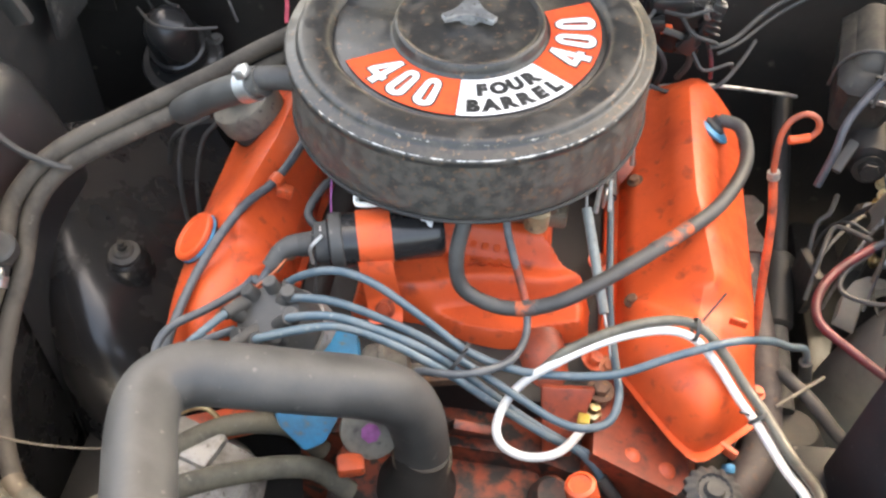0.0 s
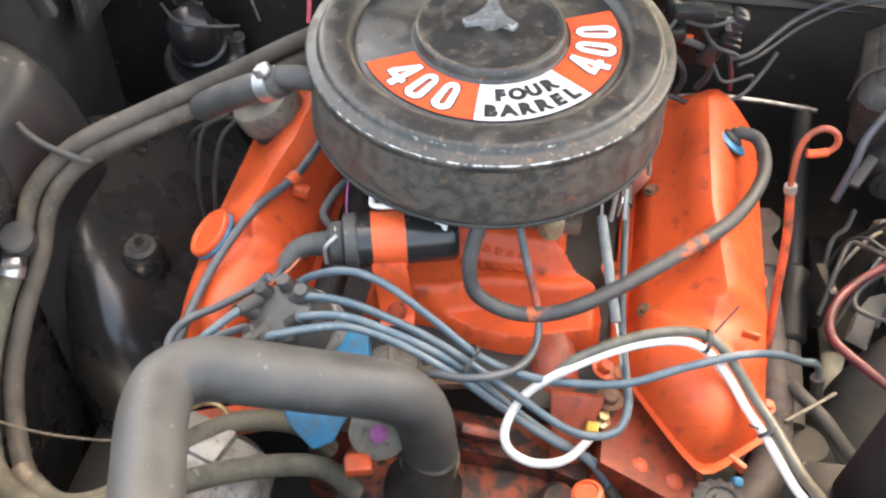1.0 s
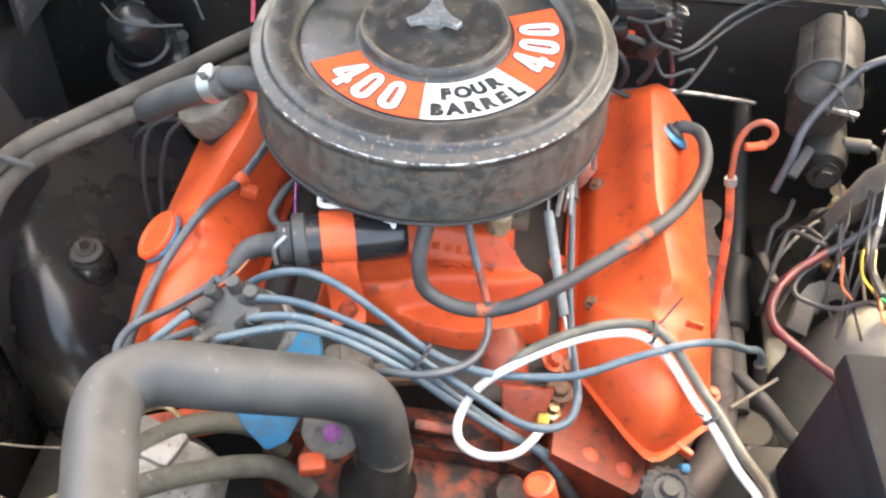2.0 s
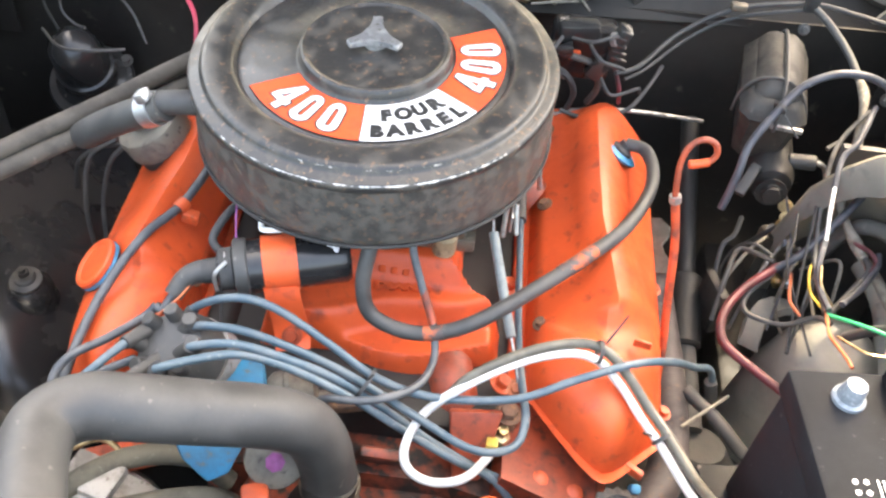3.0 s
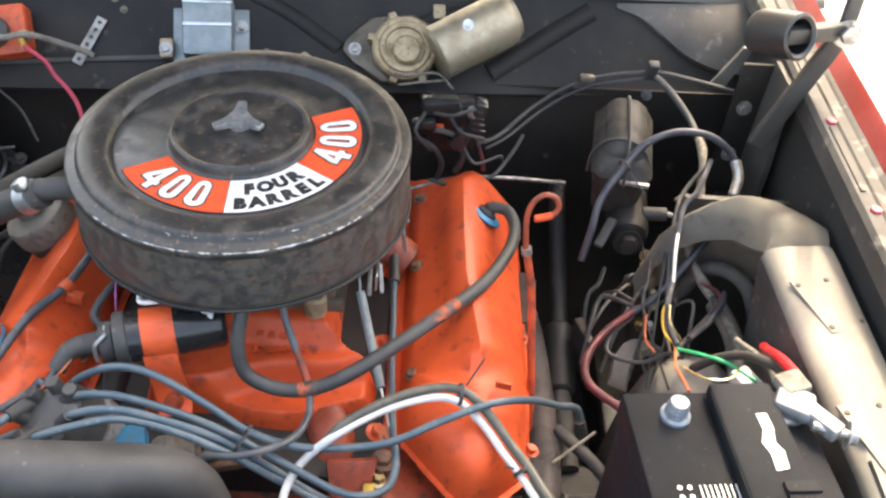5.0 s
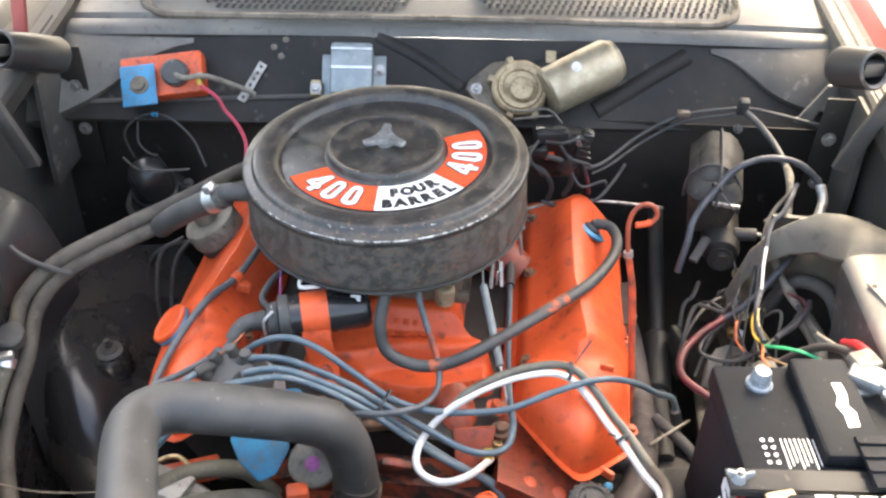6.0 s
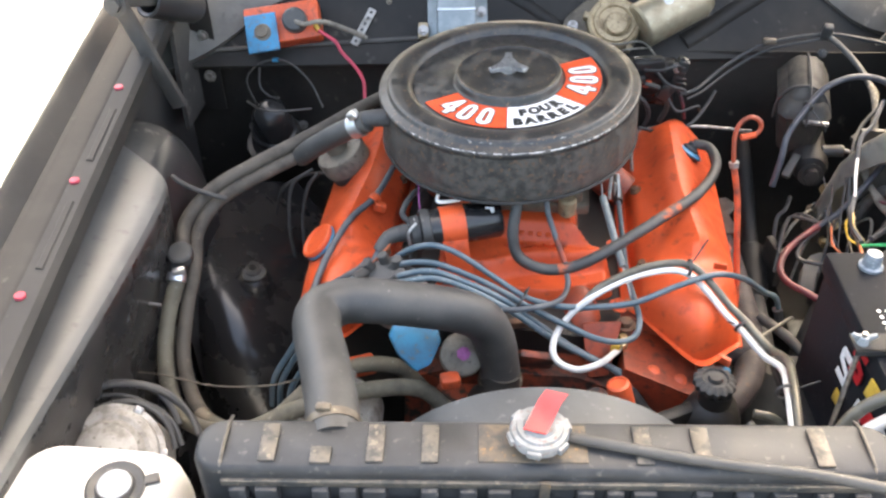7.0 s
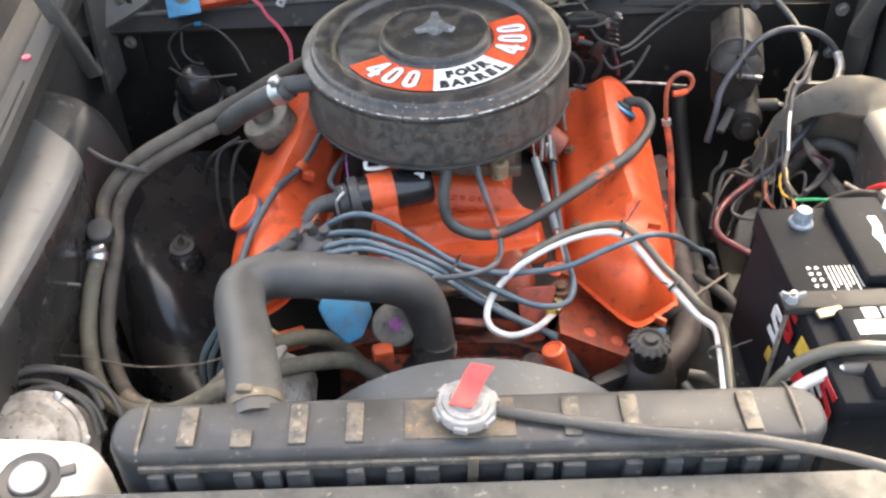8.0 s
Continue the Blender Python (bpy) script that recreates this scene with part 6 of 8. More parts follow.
EM = thing("exhaust_manifold", (0.375, -0.08, 0.55), "purple-grey heat-stained exhaust manifold", "exhaust manifold")
part("log", tube(B(), [(0.355, 0.12, 0.59), (0.372, 0.03, 0.600), (0.378, -0.08, 0.606), (0.380, -0.18, 0.606), (0.372, -0.255, 0.602), (0.350, -0.300, 0.598), (0.325, -0.322, 0.59)], 0.021, 18), MANIF, EM)
for y in (-0.22, -0.12, -0.02, 0.08):
    part("port", tube(B(), [(0.325, y, 0.606), (0.352, y, 0.606), (0.374, y, 0.606)], 0.023, 14), MANIF, EM)
hs = B()
loft(hs, [[(0.346, y, 0.678), (0.346 + w, y - 0.01, 0.690), (0.348 + w, y - 0.01, 0.688), (0.348, y, 0.675)] for y, w in ((-0.035, 0.018), (-0.015, 0.024), (0.0, 0.016), (0.012, 0.014), (0.028, 0.024), (0.045, 0.026), (0.058, 0.016))])
solo("heat_shield_tab", hs, GREYTAB, "thin grey metal tab beside the manifold", "bracket")
for s in (-1,):
    bm = B()
    tube(bm, [(-0.265, 0.10, 0.585), (-0.275, -0.05, 0.59), (-0.27, -0.2, 0.58)], 0.030, 14)
    solo("exhaust_manifold_far", bm, RUST, "dark exhaust manifold below the far cover", "exhaust manifold")

PS = thing("power_steering_pump", (0.30, -0.40, 0.58), "black power steering pump with a ribbed cap", "pump")
PC = Vector((0.296, -0.362, 0.680))
part("reservoir", lathe(B(), (PC.x + 0.004, PC.y - 0.004, 0.57), (0, 0, 1), [(0, 0), (0.036, 0), (0.040, 0.01), (0.040, 0.055), (0.032, 0.078), (0.022, 0.086), (0.022, 0.108), (0, 0.108)], 32), SHADE_BLACK, PS)
capb = B()
loft(capb, [[(PC.x + r * (1 + 0.06 * math.cos(16 * a) * (h < 0.014)) * math.cos(a), PC.y + r * (1 + 0.06 * math.cos(16 * a) * (h < 0.014)) * math.sin(a) - 0.08 * h, PC.z + h) for a in np.linspace(0, 2 * math.pi, 96, endpoint=False)]
            for r, h in ((0.025, 0.0), (0.0265, 0.002), (0.0265, 0.010), (0.023, 0.013), (0.017, 0.016), (0.015, 0.013), (0.010, 0.013), (0.008, 0.019), (0.003, 0.0195))])
part("cap", capb, RUBBER_DARK, PS, "black ribbed filler cap")
part("bracket", box(B(), (0.265, -0.375, 0.625), (0.09, 0.02, 0.05), Matrix.Rotation(0.5, 3, "Z"), 0.006), SHADE_BLACK, PS)
hose("steering_hose", [(0.345, -0.392, 0.665), (0.372, -0.398, 0.662), (0.398, -0.418, 0.640), (0.405, -0.45, 0.60)], 0.006, OLIVE, "thin brown power steering hose", "hose")
hose("steering_hose", [(0.340, -0.40, 0.655), (0.356, -0.425, 0.645), (0.362, -0.45, 0.60)], 0.006, OLIVE, "thin brown power steering hose", "hose")

# ---- front accessories ----
AL = thing("alternator", (-0.20, -0.41, 0.56), "dusty cast aluminium alternator with fins", "alternator")
part("housing", lathe(B(), (-0.205, -0.455, 0.605), (0.05, 1, 0.05), [(0, 0), (0.045, 0), (0.062, 0.012), (0.064, 0.05), (0.060, 0.085), (0.040, 0.10), (0, 0.102)], 32), ALU, AL)
for k in range(9):
    a = radians(20 + k * 17)
    part("fin", box(B(), (-0.203 + 0.058 * math.cos(a), -0.430, 0.605 + 0.058 * math.sin(a)), (0.016, 0.045, 0.005), Matrix.Rotation(-a, 3, "Y"), 0.001), ALU, AL)
part("bracket", box(B(), (-0.19, -0.355, 0.660), (0.075, 0.03, 0.016), Matrix.Rotation(0.4, 3, "Z"), 0.004), ORANGE_DIRTY, AL, "orange painted bracket")
part("bracket_ear", box(B(), (-0.205, -0.385, 0.672), (0.055, 0.04, 0.012), Matrix.Rotation(-0.3, 3, "Z"), 0.004), ALU, AL)
part("strap", tube(B(), [(-0.235, -0.36, 0.675), (-0.205, -0.35, 0.682), (-0.175, -0.365, 0.672)], 0.003, 8), BRASS, AL)
part("pulley", lathe(B(), (-0.205, -0.485, 0.605), (0.05, 1, 0.05), [(0, 0), (0.038, 0), (0.038, 0.004), (0.028, 0.012), (0.038, 0.02), (0.038, 0.024), (0, 0.024)], 32), RUST, AL)
WP = thing("water_pump_pulley", (0.02, -0.43, 0.44), "dull yellow-brown fan pulley ahead of the engine", "pulley")
part("rim", lathe(B(), (0.02, -0.44, 0.50), (0, 1, 0), [(0.06, 0), (0.095, 0.0), (0.097, 0.006), (0.085, 0.014), (0.097, 0.022), (0.097, 0.028), (0.06, 0.03)], 40, closed=True), BRONZE, WP)
part("hub", lathe(B(), (0.02, -0.455, 0.50), (0, 1, 0), [(0, 0), (0.035, 0), (0.04, 0.02), (0.065, 0.03), (0, 0.03)], 32), BRONZE, WP)
bm = B()
tube(bm, [(-0.205, -0.475, 0.64), (-0.10, -0.455, 0.605), (0.02, -0.43, 0.597)], 0.006, 8)
tube(bm, [(-0.205, -0.475, 0.568), (-0.10, -0.45, 0.46), (0.02, -0.43, 0.403)], 0.006, 8)
solo("fan_belt", bm, RUBBER_DARK, "black rubber fan belt round the pulleys", "belt")

HV = thing("heater_hose", (-0.43, -0.25, 0.58), "pair-mate dusty grey-brown heater hose with inline valve", "hose", group="heater hoses")
part("hose", tube(B(), [(-0.10, 0.21, 0.82), (-0.16, 0.12, 0.835), (-0.225, 0.045, 0.836), (-0.287, -0.020, 0.826), (-0.360, -0.080, 0.810), (-0.424, -0.130, 0.790), (-0.455, -0.180, 0.765), (-0.449, -0.225, 0.750)], 0.0100, 14), HEATER, HV)
part("lower_hose", tube(B(), [(-0.446, -0.270, 0.728), (-0.452, -0.299, 0.702), (-0.450, -0.350, 0.665), (-0.428, -0.405, 0.648), (-0.395, -0.450, 0.650), (-0.349, -0.478, 0.660), (-0.290, -0.488, 0.680), (-0.230, -0.466, 0.700), (-0.160, -0.422, 0.690), (-0.090, -0.390, 0.668), (-0.05, -0.39, 0.63)], 0.0112, 14), OLDHOSE, HV, "tan-stained lower hose")
part("valve_body", lathe(B(), (-0.449, -0.236, 0.750), (0.0, -0.55, -0.45), [(0, -0.012), (0.010, -0.012), (0.0125, 0), (0.0125, 0.03), (0.010, 0.04), (0, 0.04)], 20), RUBBER_DARK, HV)
part("valve_knob", lathe(B(), (-0.445, -0.243, 0.752), (0.05, -0.35, 0.9), [(0, -0.01), (0.016, -0.01), (0.018, 0.0), (0.018, 0.008), (0.015, 0.011), (0, 0.011)], 24), RUBBER, HV, "dusty round knob")
part("clamp", lathe(B(), (-0.4475, -0.268, 0.730), (0.0, -0.6, -0.45), [(0.0120, -0.006), (0.0142, -0.006), (0.0142, 0.006), (0.0120, 0.006)], 20, closed=True), ZINC, HV, "bright worm-drive clamp")
part("clamp_screw", box(B(), (-0.441, -0.270, 0.745), (0.018, 0.010, 0.010), Matrix.Rotation(0.4, 3, "Z"), 0.002), ZINC, HV)
H2 = thing("heater_hose", (-0.40, -0.25, 0.58), "dusty grey-brown heater hose tied beside its twin", "hose", group="heater hoses")
part("hose", tube(B(), [(-0.09, 0.20, 0.80), (-0.15, 0.105, 0.812), (-0.217, 0.032, 0.818), (-0.279, -0.033, 0.810), (-0.351, -0.090, 0.796), (-0.415, -0.138, 0.775), (-0.438, -0.185, 0.750), (-0.432, -0.24, 0.720), (-0.430, -0.295, 0.695), (-0.424, -0.351, 0.660), (-0.398, -0.405, 0.645), (-0.365, -0.450, 0.645)], 0.0100, 14), HEATER, H2)
part("lower_hose", tube(B(), [(-0.366, -0.449, 0.645), (-0.318, -0.470, 0.652), (-0.270, -0.455, 0.662), (-0.230, -0.405, 0.672), (-0.180, -0.362, 0.672), (-0.125, -0.342, 0.656), (-0.09, -0.342, 0.615)], 0.0110, 14), OLDHOSE, H2, "tan-stained lower hose")
part("splice", tube(B(), [(-0.374, -0.440, 0.645), (-0.366, -0.449, 0.645), (-0.355, -0.455, 0.646)], 0.0122, 14), BRONZE, H2, "worn band clamp")
ST = B()
tube(ST, [(-0.482, -0.135, 0.812), (-0.468, -0.143, 0.807), (-0.445, -0.150, 0.800), (-0.415, -0.152, 0.792), (-0.402, -0.146, 0.783)], 0.0038, 8)
solo("hose_strap", ST, RUBBER_DARK, "black rubber strap holding the heater hoses", "strap")

# ---- battery corner ----
BT_M = Matrix.Translation((0.408, -0.296, 0.66)) @ Matrix.Rotation(radians(5), 4, "Z")     # x across, y back, z up from the rear corner at the engine


def bt(u, v, z=0.0):
    return BT_M @ Vector((u, -v, z))


def btbox(u0, u1, v0, v1, z0, z1, bev=0.003, m=None):
    t = B()
    box(t, ((u0 + u1) / 2, -(v0 + v1) / 2, (z0 + z1) / 2), (u1 - u0, v1 - v0, z1 - z0), m, bev)
    t.transform(BT_M)
    return t


BA = thing("battery", bt(0.088, 0.15), "black car battery with white and red printed labels", "battery")
part("case", btbox(0.004, 0.172, 0.004, 0.296, 0.0, 0.172, 0.006), BATTERY, BA)
TOP = part("lid", btbox(0.0, 0.176, 0.0, 0.30, 0.170, 0.200, 0.005), BATTERY, BA)
part("vent_bar", btbox(0.080, 0.142, 0.004, 0.142, 0.199, 0.218, 0.005), BATTERY, BA, "raised black vent cover")
part("vent_groove", btbox(0.0805, 0.086, 0.012, 0.135, 0.204, 0.2155, 0.001), RUBBER_DARK, BA)
part("vent_bar", btbox(0.026, 0.172, 0.186, 0.236, 0.199, 0.217, 0.005), BATTERY, BA, "raised black vent cover")
part("vent_bar", btbox(0.030, 0.172, 0.262, 0.298, 0.199, 0.220, 0.005), BATTERY, BA, "raised black vent cover")
part("handle_strap", btbox(0.112, 0.142, 0.118, 0.182, 0.2175, 0.222, 0.001), BATTERY, BA, "ribbed black carry strap")
for v in (0.128, 0.145, 0.162):
    part("strap_rib", btbox(0.112, 0.142, v, v + 0.003, 0.2215, 0.225, 0.0008), BATTERY, BA)
part("post", lathe(B(), bt(0.045, 0.030, 0.199), (0, 0, 1), [(0.0145, 0), (0.0142, 0.004), (0.0112, 0.006), (0.0094, 0.020), (0.0084, 0.022), (0, 0.022)], 24), mat("oxidised_lead", (0.21, 0.24, 0.27), (0.14, 0.16, 0.18), (0.38, 0.40, 0.41), rough=0.5, metal=0.3, scale=90, bump=0.4), BA, "blue-grey lead post")
part("post", lathe(B(), bt(0.156, 0.028, 0.199), (0, 0, 1), [(0.0165, 0), (0.0165, 0.004), (0.0125, 0.006), (0.0105, 0.022), (0, 0.022)], 24), STEEL, BA)
# printed marks, as plain bars and dots
for k in range(8):
    part("printed_line", btbox(0.046 + 0.0047 * k, 0.0472 + 0.0047 * k, 0.106, 0.144 - 0.004 * (k % 3), 0.1985, 0.2006, 0.0), LABEL_WHITE, BA)
for k in range(2):
    for j in range(4):
        part("printed_dot", lathe(B(), bt(0.028 + 0.009 * k, 0.108 + 0.0095 * j, 0.1996), (0, 0, 1), [(0.0023, 0), (0.0023, 0.0008), (0, 0.0008)], 12), LABEL_WHITE, BA)
part("printed_bar", btbox(0.087, 0.091, 0.108, 0.136, 0.1985, 0.2006, 0.0), LABEL_WHITE, BA)
part("rust_smear", btbox(0.018, 0.046, 0.146, 0.151, 0.1985, 0.2008, 0.0004), COPPER, BA)
for k in range(4):
    part("printed_bar", btbox(0.052 + 0.021 * k, 0.068 + 0.021 * k, 0.189, 0.203, 0.2155, 0.2178, 0.0), LABEL_WHITE, BA)
part("sticker", btbox(0.038, 0.14, 0.207, 0.226, 0.2155, 0.2180, 0.0), LABEL_WHITE, BA, "white bar-code sticker")
rngb = random.Random(8)
for k in range(14):
    u = 0.066 + 0.0042 * k
    part("code_bar", btbox(u, u + 0.0006 + 0.0018 * rngb.random(), 0.210, 0.219, 0.2175, 0.2186, 0.0), PRINT_BLACK, BA)
LOGO = [(0.0, 0.0), (0.012, 0.002), (0.014, 0.02), (0.009, 0.030), (0.013, 0.045), (0.012, 0.062), (0.002, 0.062), (0.003, 0.044), (-0.003, 0.03), (0.001, 0.018)]
t = B()
prism(t, LOGO, Matrix.Translation((0.112, -0.105, 0.2176)), 0.0008)
t.transform(BT_M)
part("printed_mark", t, LABEL_WHITE, BA, "white printed emblem")
ESS = [(0.0, 0.0), (0.030, 0.0), (0.034, 0.008), (0.034, 0.022), (0.010, 0.030), (0.010, 0.036), (0.032, 0.036), (0.034, 0.046), (0.004, 0.046), (0.0, 0.040), (0.0, 0.024), (0.024, 0.016), (0.024, 0.010), (0.002, 0.010)]


def side_mark(poly, v, z, size, material, label=""):
    """A flat printed shape on the battery's flank towards the engine."""
    t = B()
    prism(t, [(x * size, y * size) for x, y in poly], Matrix.Translation((-0.0008, -v, z)) @ Matrix.Rotation(radians(-90), 4, "Z") @ Matrix.Rotation(radians(90), 4, "X"), 0.0012)
    t.transform(BT_M)
    part("side_print", t, material, BA, label)


QUAD = [(0, 0), (0.024, 0.004), (0.026, 0.028), (0.004, 0.026)]
side_mark(ESS, 0.116, 0.112, 0.95, LABEL_WHITE, "white printed emblem")
side_mark(ESS, 0.140, 0.142, 0.95, RED_BRIGHT, "red printed emblem")
side_mark(ESS, 0.232, 0.128, 0.95, LABEL_WHITE, "white printed emblem")
side_mark(ESS, 0.254, 0.148, 0.95, RED_BRIGHT, "red printed emblem")
for v, z, size, c in ((0.128, 0.078, 0.8, YELLOW), (0.186, 0.150, 1.1, YELLOW), (0.196, 0.118, 1.0, RED_BRIGHT), (0.176, 0.110, 0.9, LABEL_WHITE), (0.212, 0.105, 0.8, LABEL_WHITE)):
    side_mark(QUAD, v, z, size, c)
HB = thing("battery_hold_down", bt(0.08, 0.165, 0.200), "black steel hold-down bar with a wing nut", "clamp bar")
part("bar", btbox(-0.022, 0.196, 0.152, 0.180, 0.2045, 0.2085, 0.001), FLANGE, HB)
part("flange", btbox(-0.022, 0.196, 0.176, 0.180, 0.2005, 0.2085, 0.001), FLANGE, HB)
part("j_bolt", rod(B(), bt(-0.012, 0.166, 0.0), bt(-0.012, 0.166, 0.222), 0.003, seg=10), STEEL, HB)
wnut = B()
for s in (-1, 1):
    prism(wnut, [(0, 0), (0.005 * s, -0.001), (0.014 * s, 0.010), (0.012 * s, 0.014), (0.004 * s, 0.009), (0, 0.008)][::s], Matrix.Translation(bt(-0.012, 0.166, 0.2085)) @ Matrix.Rotation(radians(90), 4, "X") @ Matrix.Translation((0, 0, -0.0015)), 0.003, 0.0007)
lathe(wnut, bt(-0.012, 0.166, 0.2085), (0, 0, 1), [(0, 0), (0.007, 0), (0.005, 0.009), (0, 0.009)], 16)
part("wing_nut", wnut, CAPZ, HB, "pale corroded wing nut")
part("corrosion", box(B(), bt(0.024, 0.184, 0.2075), (0.030, 0.012, 0.004), Matrix.Rotation(0.3, 3, "Z"), 0.0015), TAN, HB, "crusty pale corrosion")
TC = thing("terminal_clamp", bt(0.160, 0.030, 0.205), "grey corroded lead terminal clamp with bolt", "terminal clamp")
part("clamp", box(B(), bt(0.158, 0.028, 0.214), (0.036, 0.032, 0.016), Matrix.Rotation(-0.5, 3, "Z"), 0.005), RADCAP, TC)
part("jaw", box(B(), bt(0.176, 0.050, 0.215), (0.040, 0.018, 0.016), Matrix.Rotation(-0.9, 3, "Z"), 0.004), RADCAP, TC)
part("bolt", hexbolt(rod(B(), bt(0.165, 0.055, 0.215), bt(0.198, 0.068, 0.215), 0.005), bt(0.194, 0.0665, 0.215), (1, -0.3, 0), 0.0085, 0.008), STEEL, TC)
part("cable_lug", box(B(), bt(0.162, 0.008, 0.217), (0.030, 0.026, 0.014), Matrix.Rotation(0.4, 3, "Z"), 0.004), TAPE, TC, "pale crusted cable lug")
solo("battery_tray", btbox(-0.02, 0.20, -0.02, 0.32, -0.02, 0.0, 0.004), GLOSS, "black steel battery tray", "tray")

hose("red_battery_cable", [(0.615, -0.140, 0.770), (0.605, -0.165, 0.790), (0.588, -0.225, 0.842), (0.577, -0.280, 0.878)], 0.0062, RED_BRIGHT, "short bright red battery cable", "cable")
hose("black_battery_cable", [(0.545, -0.135, 0.72), (0.560, -0.155, 0.762), (0.576, -0.180, 0.796), (0.588, -0.222, 0.828), (0.578, -0.270, 0.868), (0.570, -0.292, 0.878)], 0.0055, RUBBER, "black battery cable curving to the clamp", "cable")
hose("heavy_cable", [(0.356, -0.60, 0.70), (0.366, -0.560, 0.765), (0.390, -0.538, 0.828), (0.426, -0.532, 0.862), (0.475, -0.540, 0.882), (0.55, -0.560, 0.886), (0.63, -0.59, 0.87)], 0.0070, OLIVE, "heavy brown sleeved cable across the battery", "cable", 12)
hose("heavy_cable_core", [(0.362, -0.605, 0.69), (0.374, -0.572, 0.755), (0.398, -0.552, 0.815), (0.430, -0.546, 0.846), (0.452, -0.549, 0.858)], 0.0066, WHITE, "white cable emerging from a sleeve", "cable", 12)
hose("cable_sleeve", [(0.446, -0.548, 0.857), (0.484, -0.555, 0.866), (0.55, -0.577, 0.868), (0.62, -0.60, 0.86)], 0.0075, RUBBER, "grey taped cable sleeve by the battery", "cable", 12)

# ---- wiring on the battery side ----
def wires(name, label, r, material, *lines):
    for pts in lines:
        hose(name, pts, r, material, label, "wire", 8)


LOOP = [(0.434, 0.060, 0.708), (0.442, 0.074, 0.752), (0.450, 0.096, 0.784), (0.482, 0.134, 0.816), (0.513, 0.160, 0.838), (0.556, 0.172, 0.850), (0.606, 0.176, 0.840), (0.642, 0.166, 0.808), (0.636, 0.126, 0.780), (0.595, 0.068, 0.747), (0.535, 0.010, 0.705), (0.501, -0.008, 0.682)]
CL = thing("looped_cable", (0.55, 0.1, 0.68), "dark grey cable loop turning dull red", "cable")
part("jacket", tube(B(), LOOP, 0.0050, 12), WIRE_DARK, CL)
part("red_stretch", tube(B(), [(0.506, -0.002, 0.683), (0.460, -0.038, 0.670), (0.434, -0.078, 0.665), (0.433, -0.114, 0.660), (0.464, -0.148, 0.660), (0.50, -0.175, 0.655)], 0.0054, 12), RED_WIRE, CL, "dull red stretch")
part("tape", tube(B(), [(0.641, 0.168, 0.811), (0.645, 0.150, 0.796), (0.637, 0.128, 0.781)], 0.0074, 12), STEEL, CL, "shiny tape wrap")
zip_tie((0.482, 0.134, 0.816), (0.6, 0.6, 0.4), 0.008, (0.02, -0.022, -0.018))
wires("branch_wire", "thin black wire looping beside the cable", 0.0032, RUBBER,
      [(0.505, 0.011, 0.675), (0.485, 0.030, 0.668), (0.468, 0.040, 0.660), (0.453, 0.005, 0.650), (0.440, -0.04, 0.61)],
      [(0.500, -0.010, 0.676), (0.470, -0.036, 0.662), (0.468, -0.060, 0.655), (0.504, -0.080, 0.665), (0.533, -0.085, 0.690), (0.545, -0.10, 0.70)],
      [(0.607, 0.173, 0.800), (0.570, 0.134, 0.770), (0.550, 0.067, 0.740), (0.541, -0.006, 0.705), (0.534, -0.082, 0.712), (0.530, -0.12, 0.72)],
      [(0.480, 0.10, 0.66), (0.468, 0.07, 0.655), (0.455, 0.06, 0.640), (0.450, 0.02, 0.60)],
      [(0.572, 0.16, 0.742), (0.590, 0.17, 0.745), (0.598, 0.155, 0.72), (0.592, 0.13, 0.68)],
      [(0.565, 0.12, 0.70), (0.54, 0.09, 0.68), (0.52, 0.10, 0.64), (0.50, 0.12, 0.58)])
TH = thing("taped_harness", (0.59, 0.1, 0.70), "tan cloth-taped wiring harness", "harness")
part("upper_run", tube(B(), [(0.539, 0.322, 0.850), (0.566, 0.300, 0.836), (0.591, 0.262, 0.818), (0.602, 0.225, 0.805)], 0.0052, 12), RUBBER, TH)
part("taped_run", tube(B(), [(0.602, 0.228, 0.806), (0.604, 0.194, 0.798), (0.596, 0.137, 0.762), (0.575, 0.089, 0.742), (0.582, 0.051, 0.722), (0.600, 0.005, 0.708), (0.616, -0.060, 0.705), (0.606, -0.112, 0.722), (0.602, -0.14, 0.70)], lambda q: 0.0050 + 0.0022 * math.sin(q * 19) ** 2, 12, wob=0.15), TAPE, TH)
part("tail", tube(B(), [(0.600, -0.002, 0.712), (0.596, -0.028, 0.716), (0.574, -0.054, 0.712), (0.545, -0.090, 0.716), (0.530, -0.105, 0.720)], 0.004, 10), RUBBER_DARK, TH)
part("red_tail", tube(B(), [(0.590, 0.020, 0.715), (0.602, 0.000, 0.722), (0.606, -0.016, 0.720), (0.596, -0.030, 0.718)], 0.0028, 8), RED_WIRE, TH)
part("connector", box(B(), (0.598, -0.165, 0.735), (0.026, 0.034, 0.018), Matrix.Rotation(0.5, 3, "Z"), 0.004), POLY, TH, "pale plastic connector")
hose("green_wire", [(0.528, -0.112, 0.728), (0.545, -0.152, 0.762), (0.566, -0.172, 0.772), (0.592, -0.196, 0.772)], 0.0024, GREEN, "bright green wire behind the battery", "wire", 8)
wires("orange_wire", "thin orange wire behind the battery", 0.0019, COPPER, [(0.530, -0.100, 0.722), (0.520, -0.135, 0.738), (0.512, -0.163, 0.752), (0.502, -0.219, 0.790), (0.50, -0.24, 0.80)],
      [(0.515, -0.02, 0.69), (0.508, -0.04, 0.70), (0.506, -0.065, 0.692), (0.515, -0.085, 0.69)])
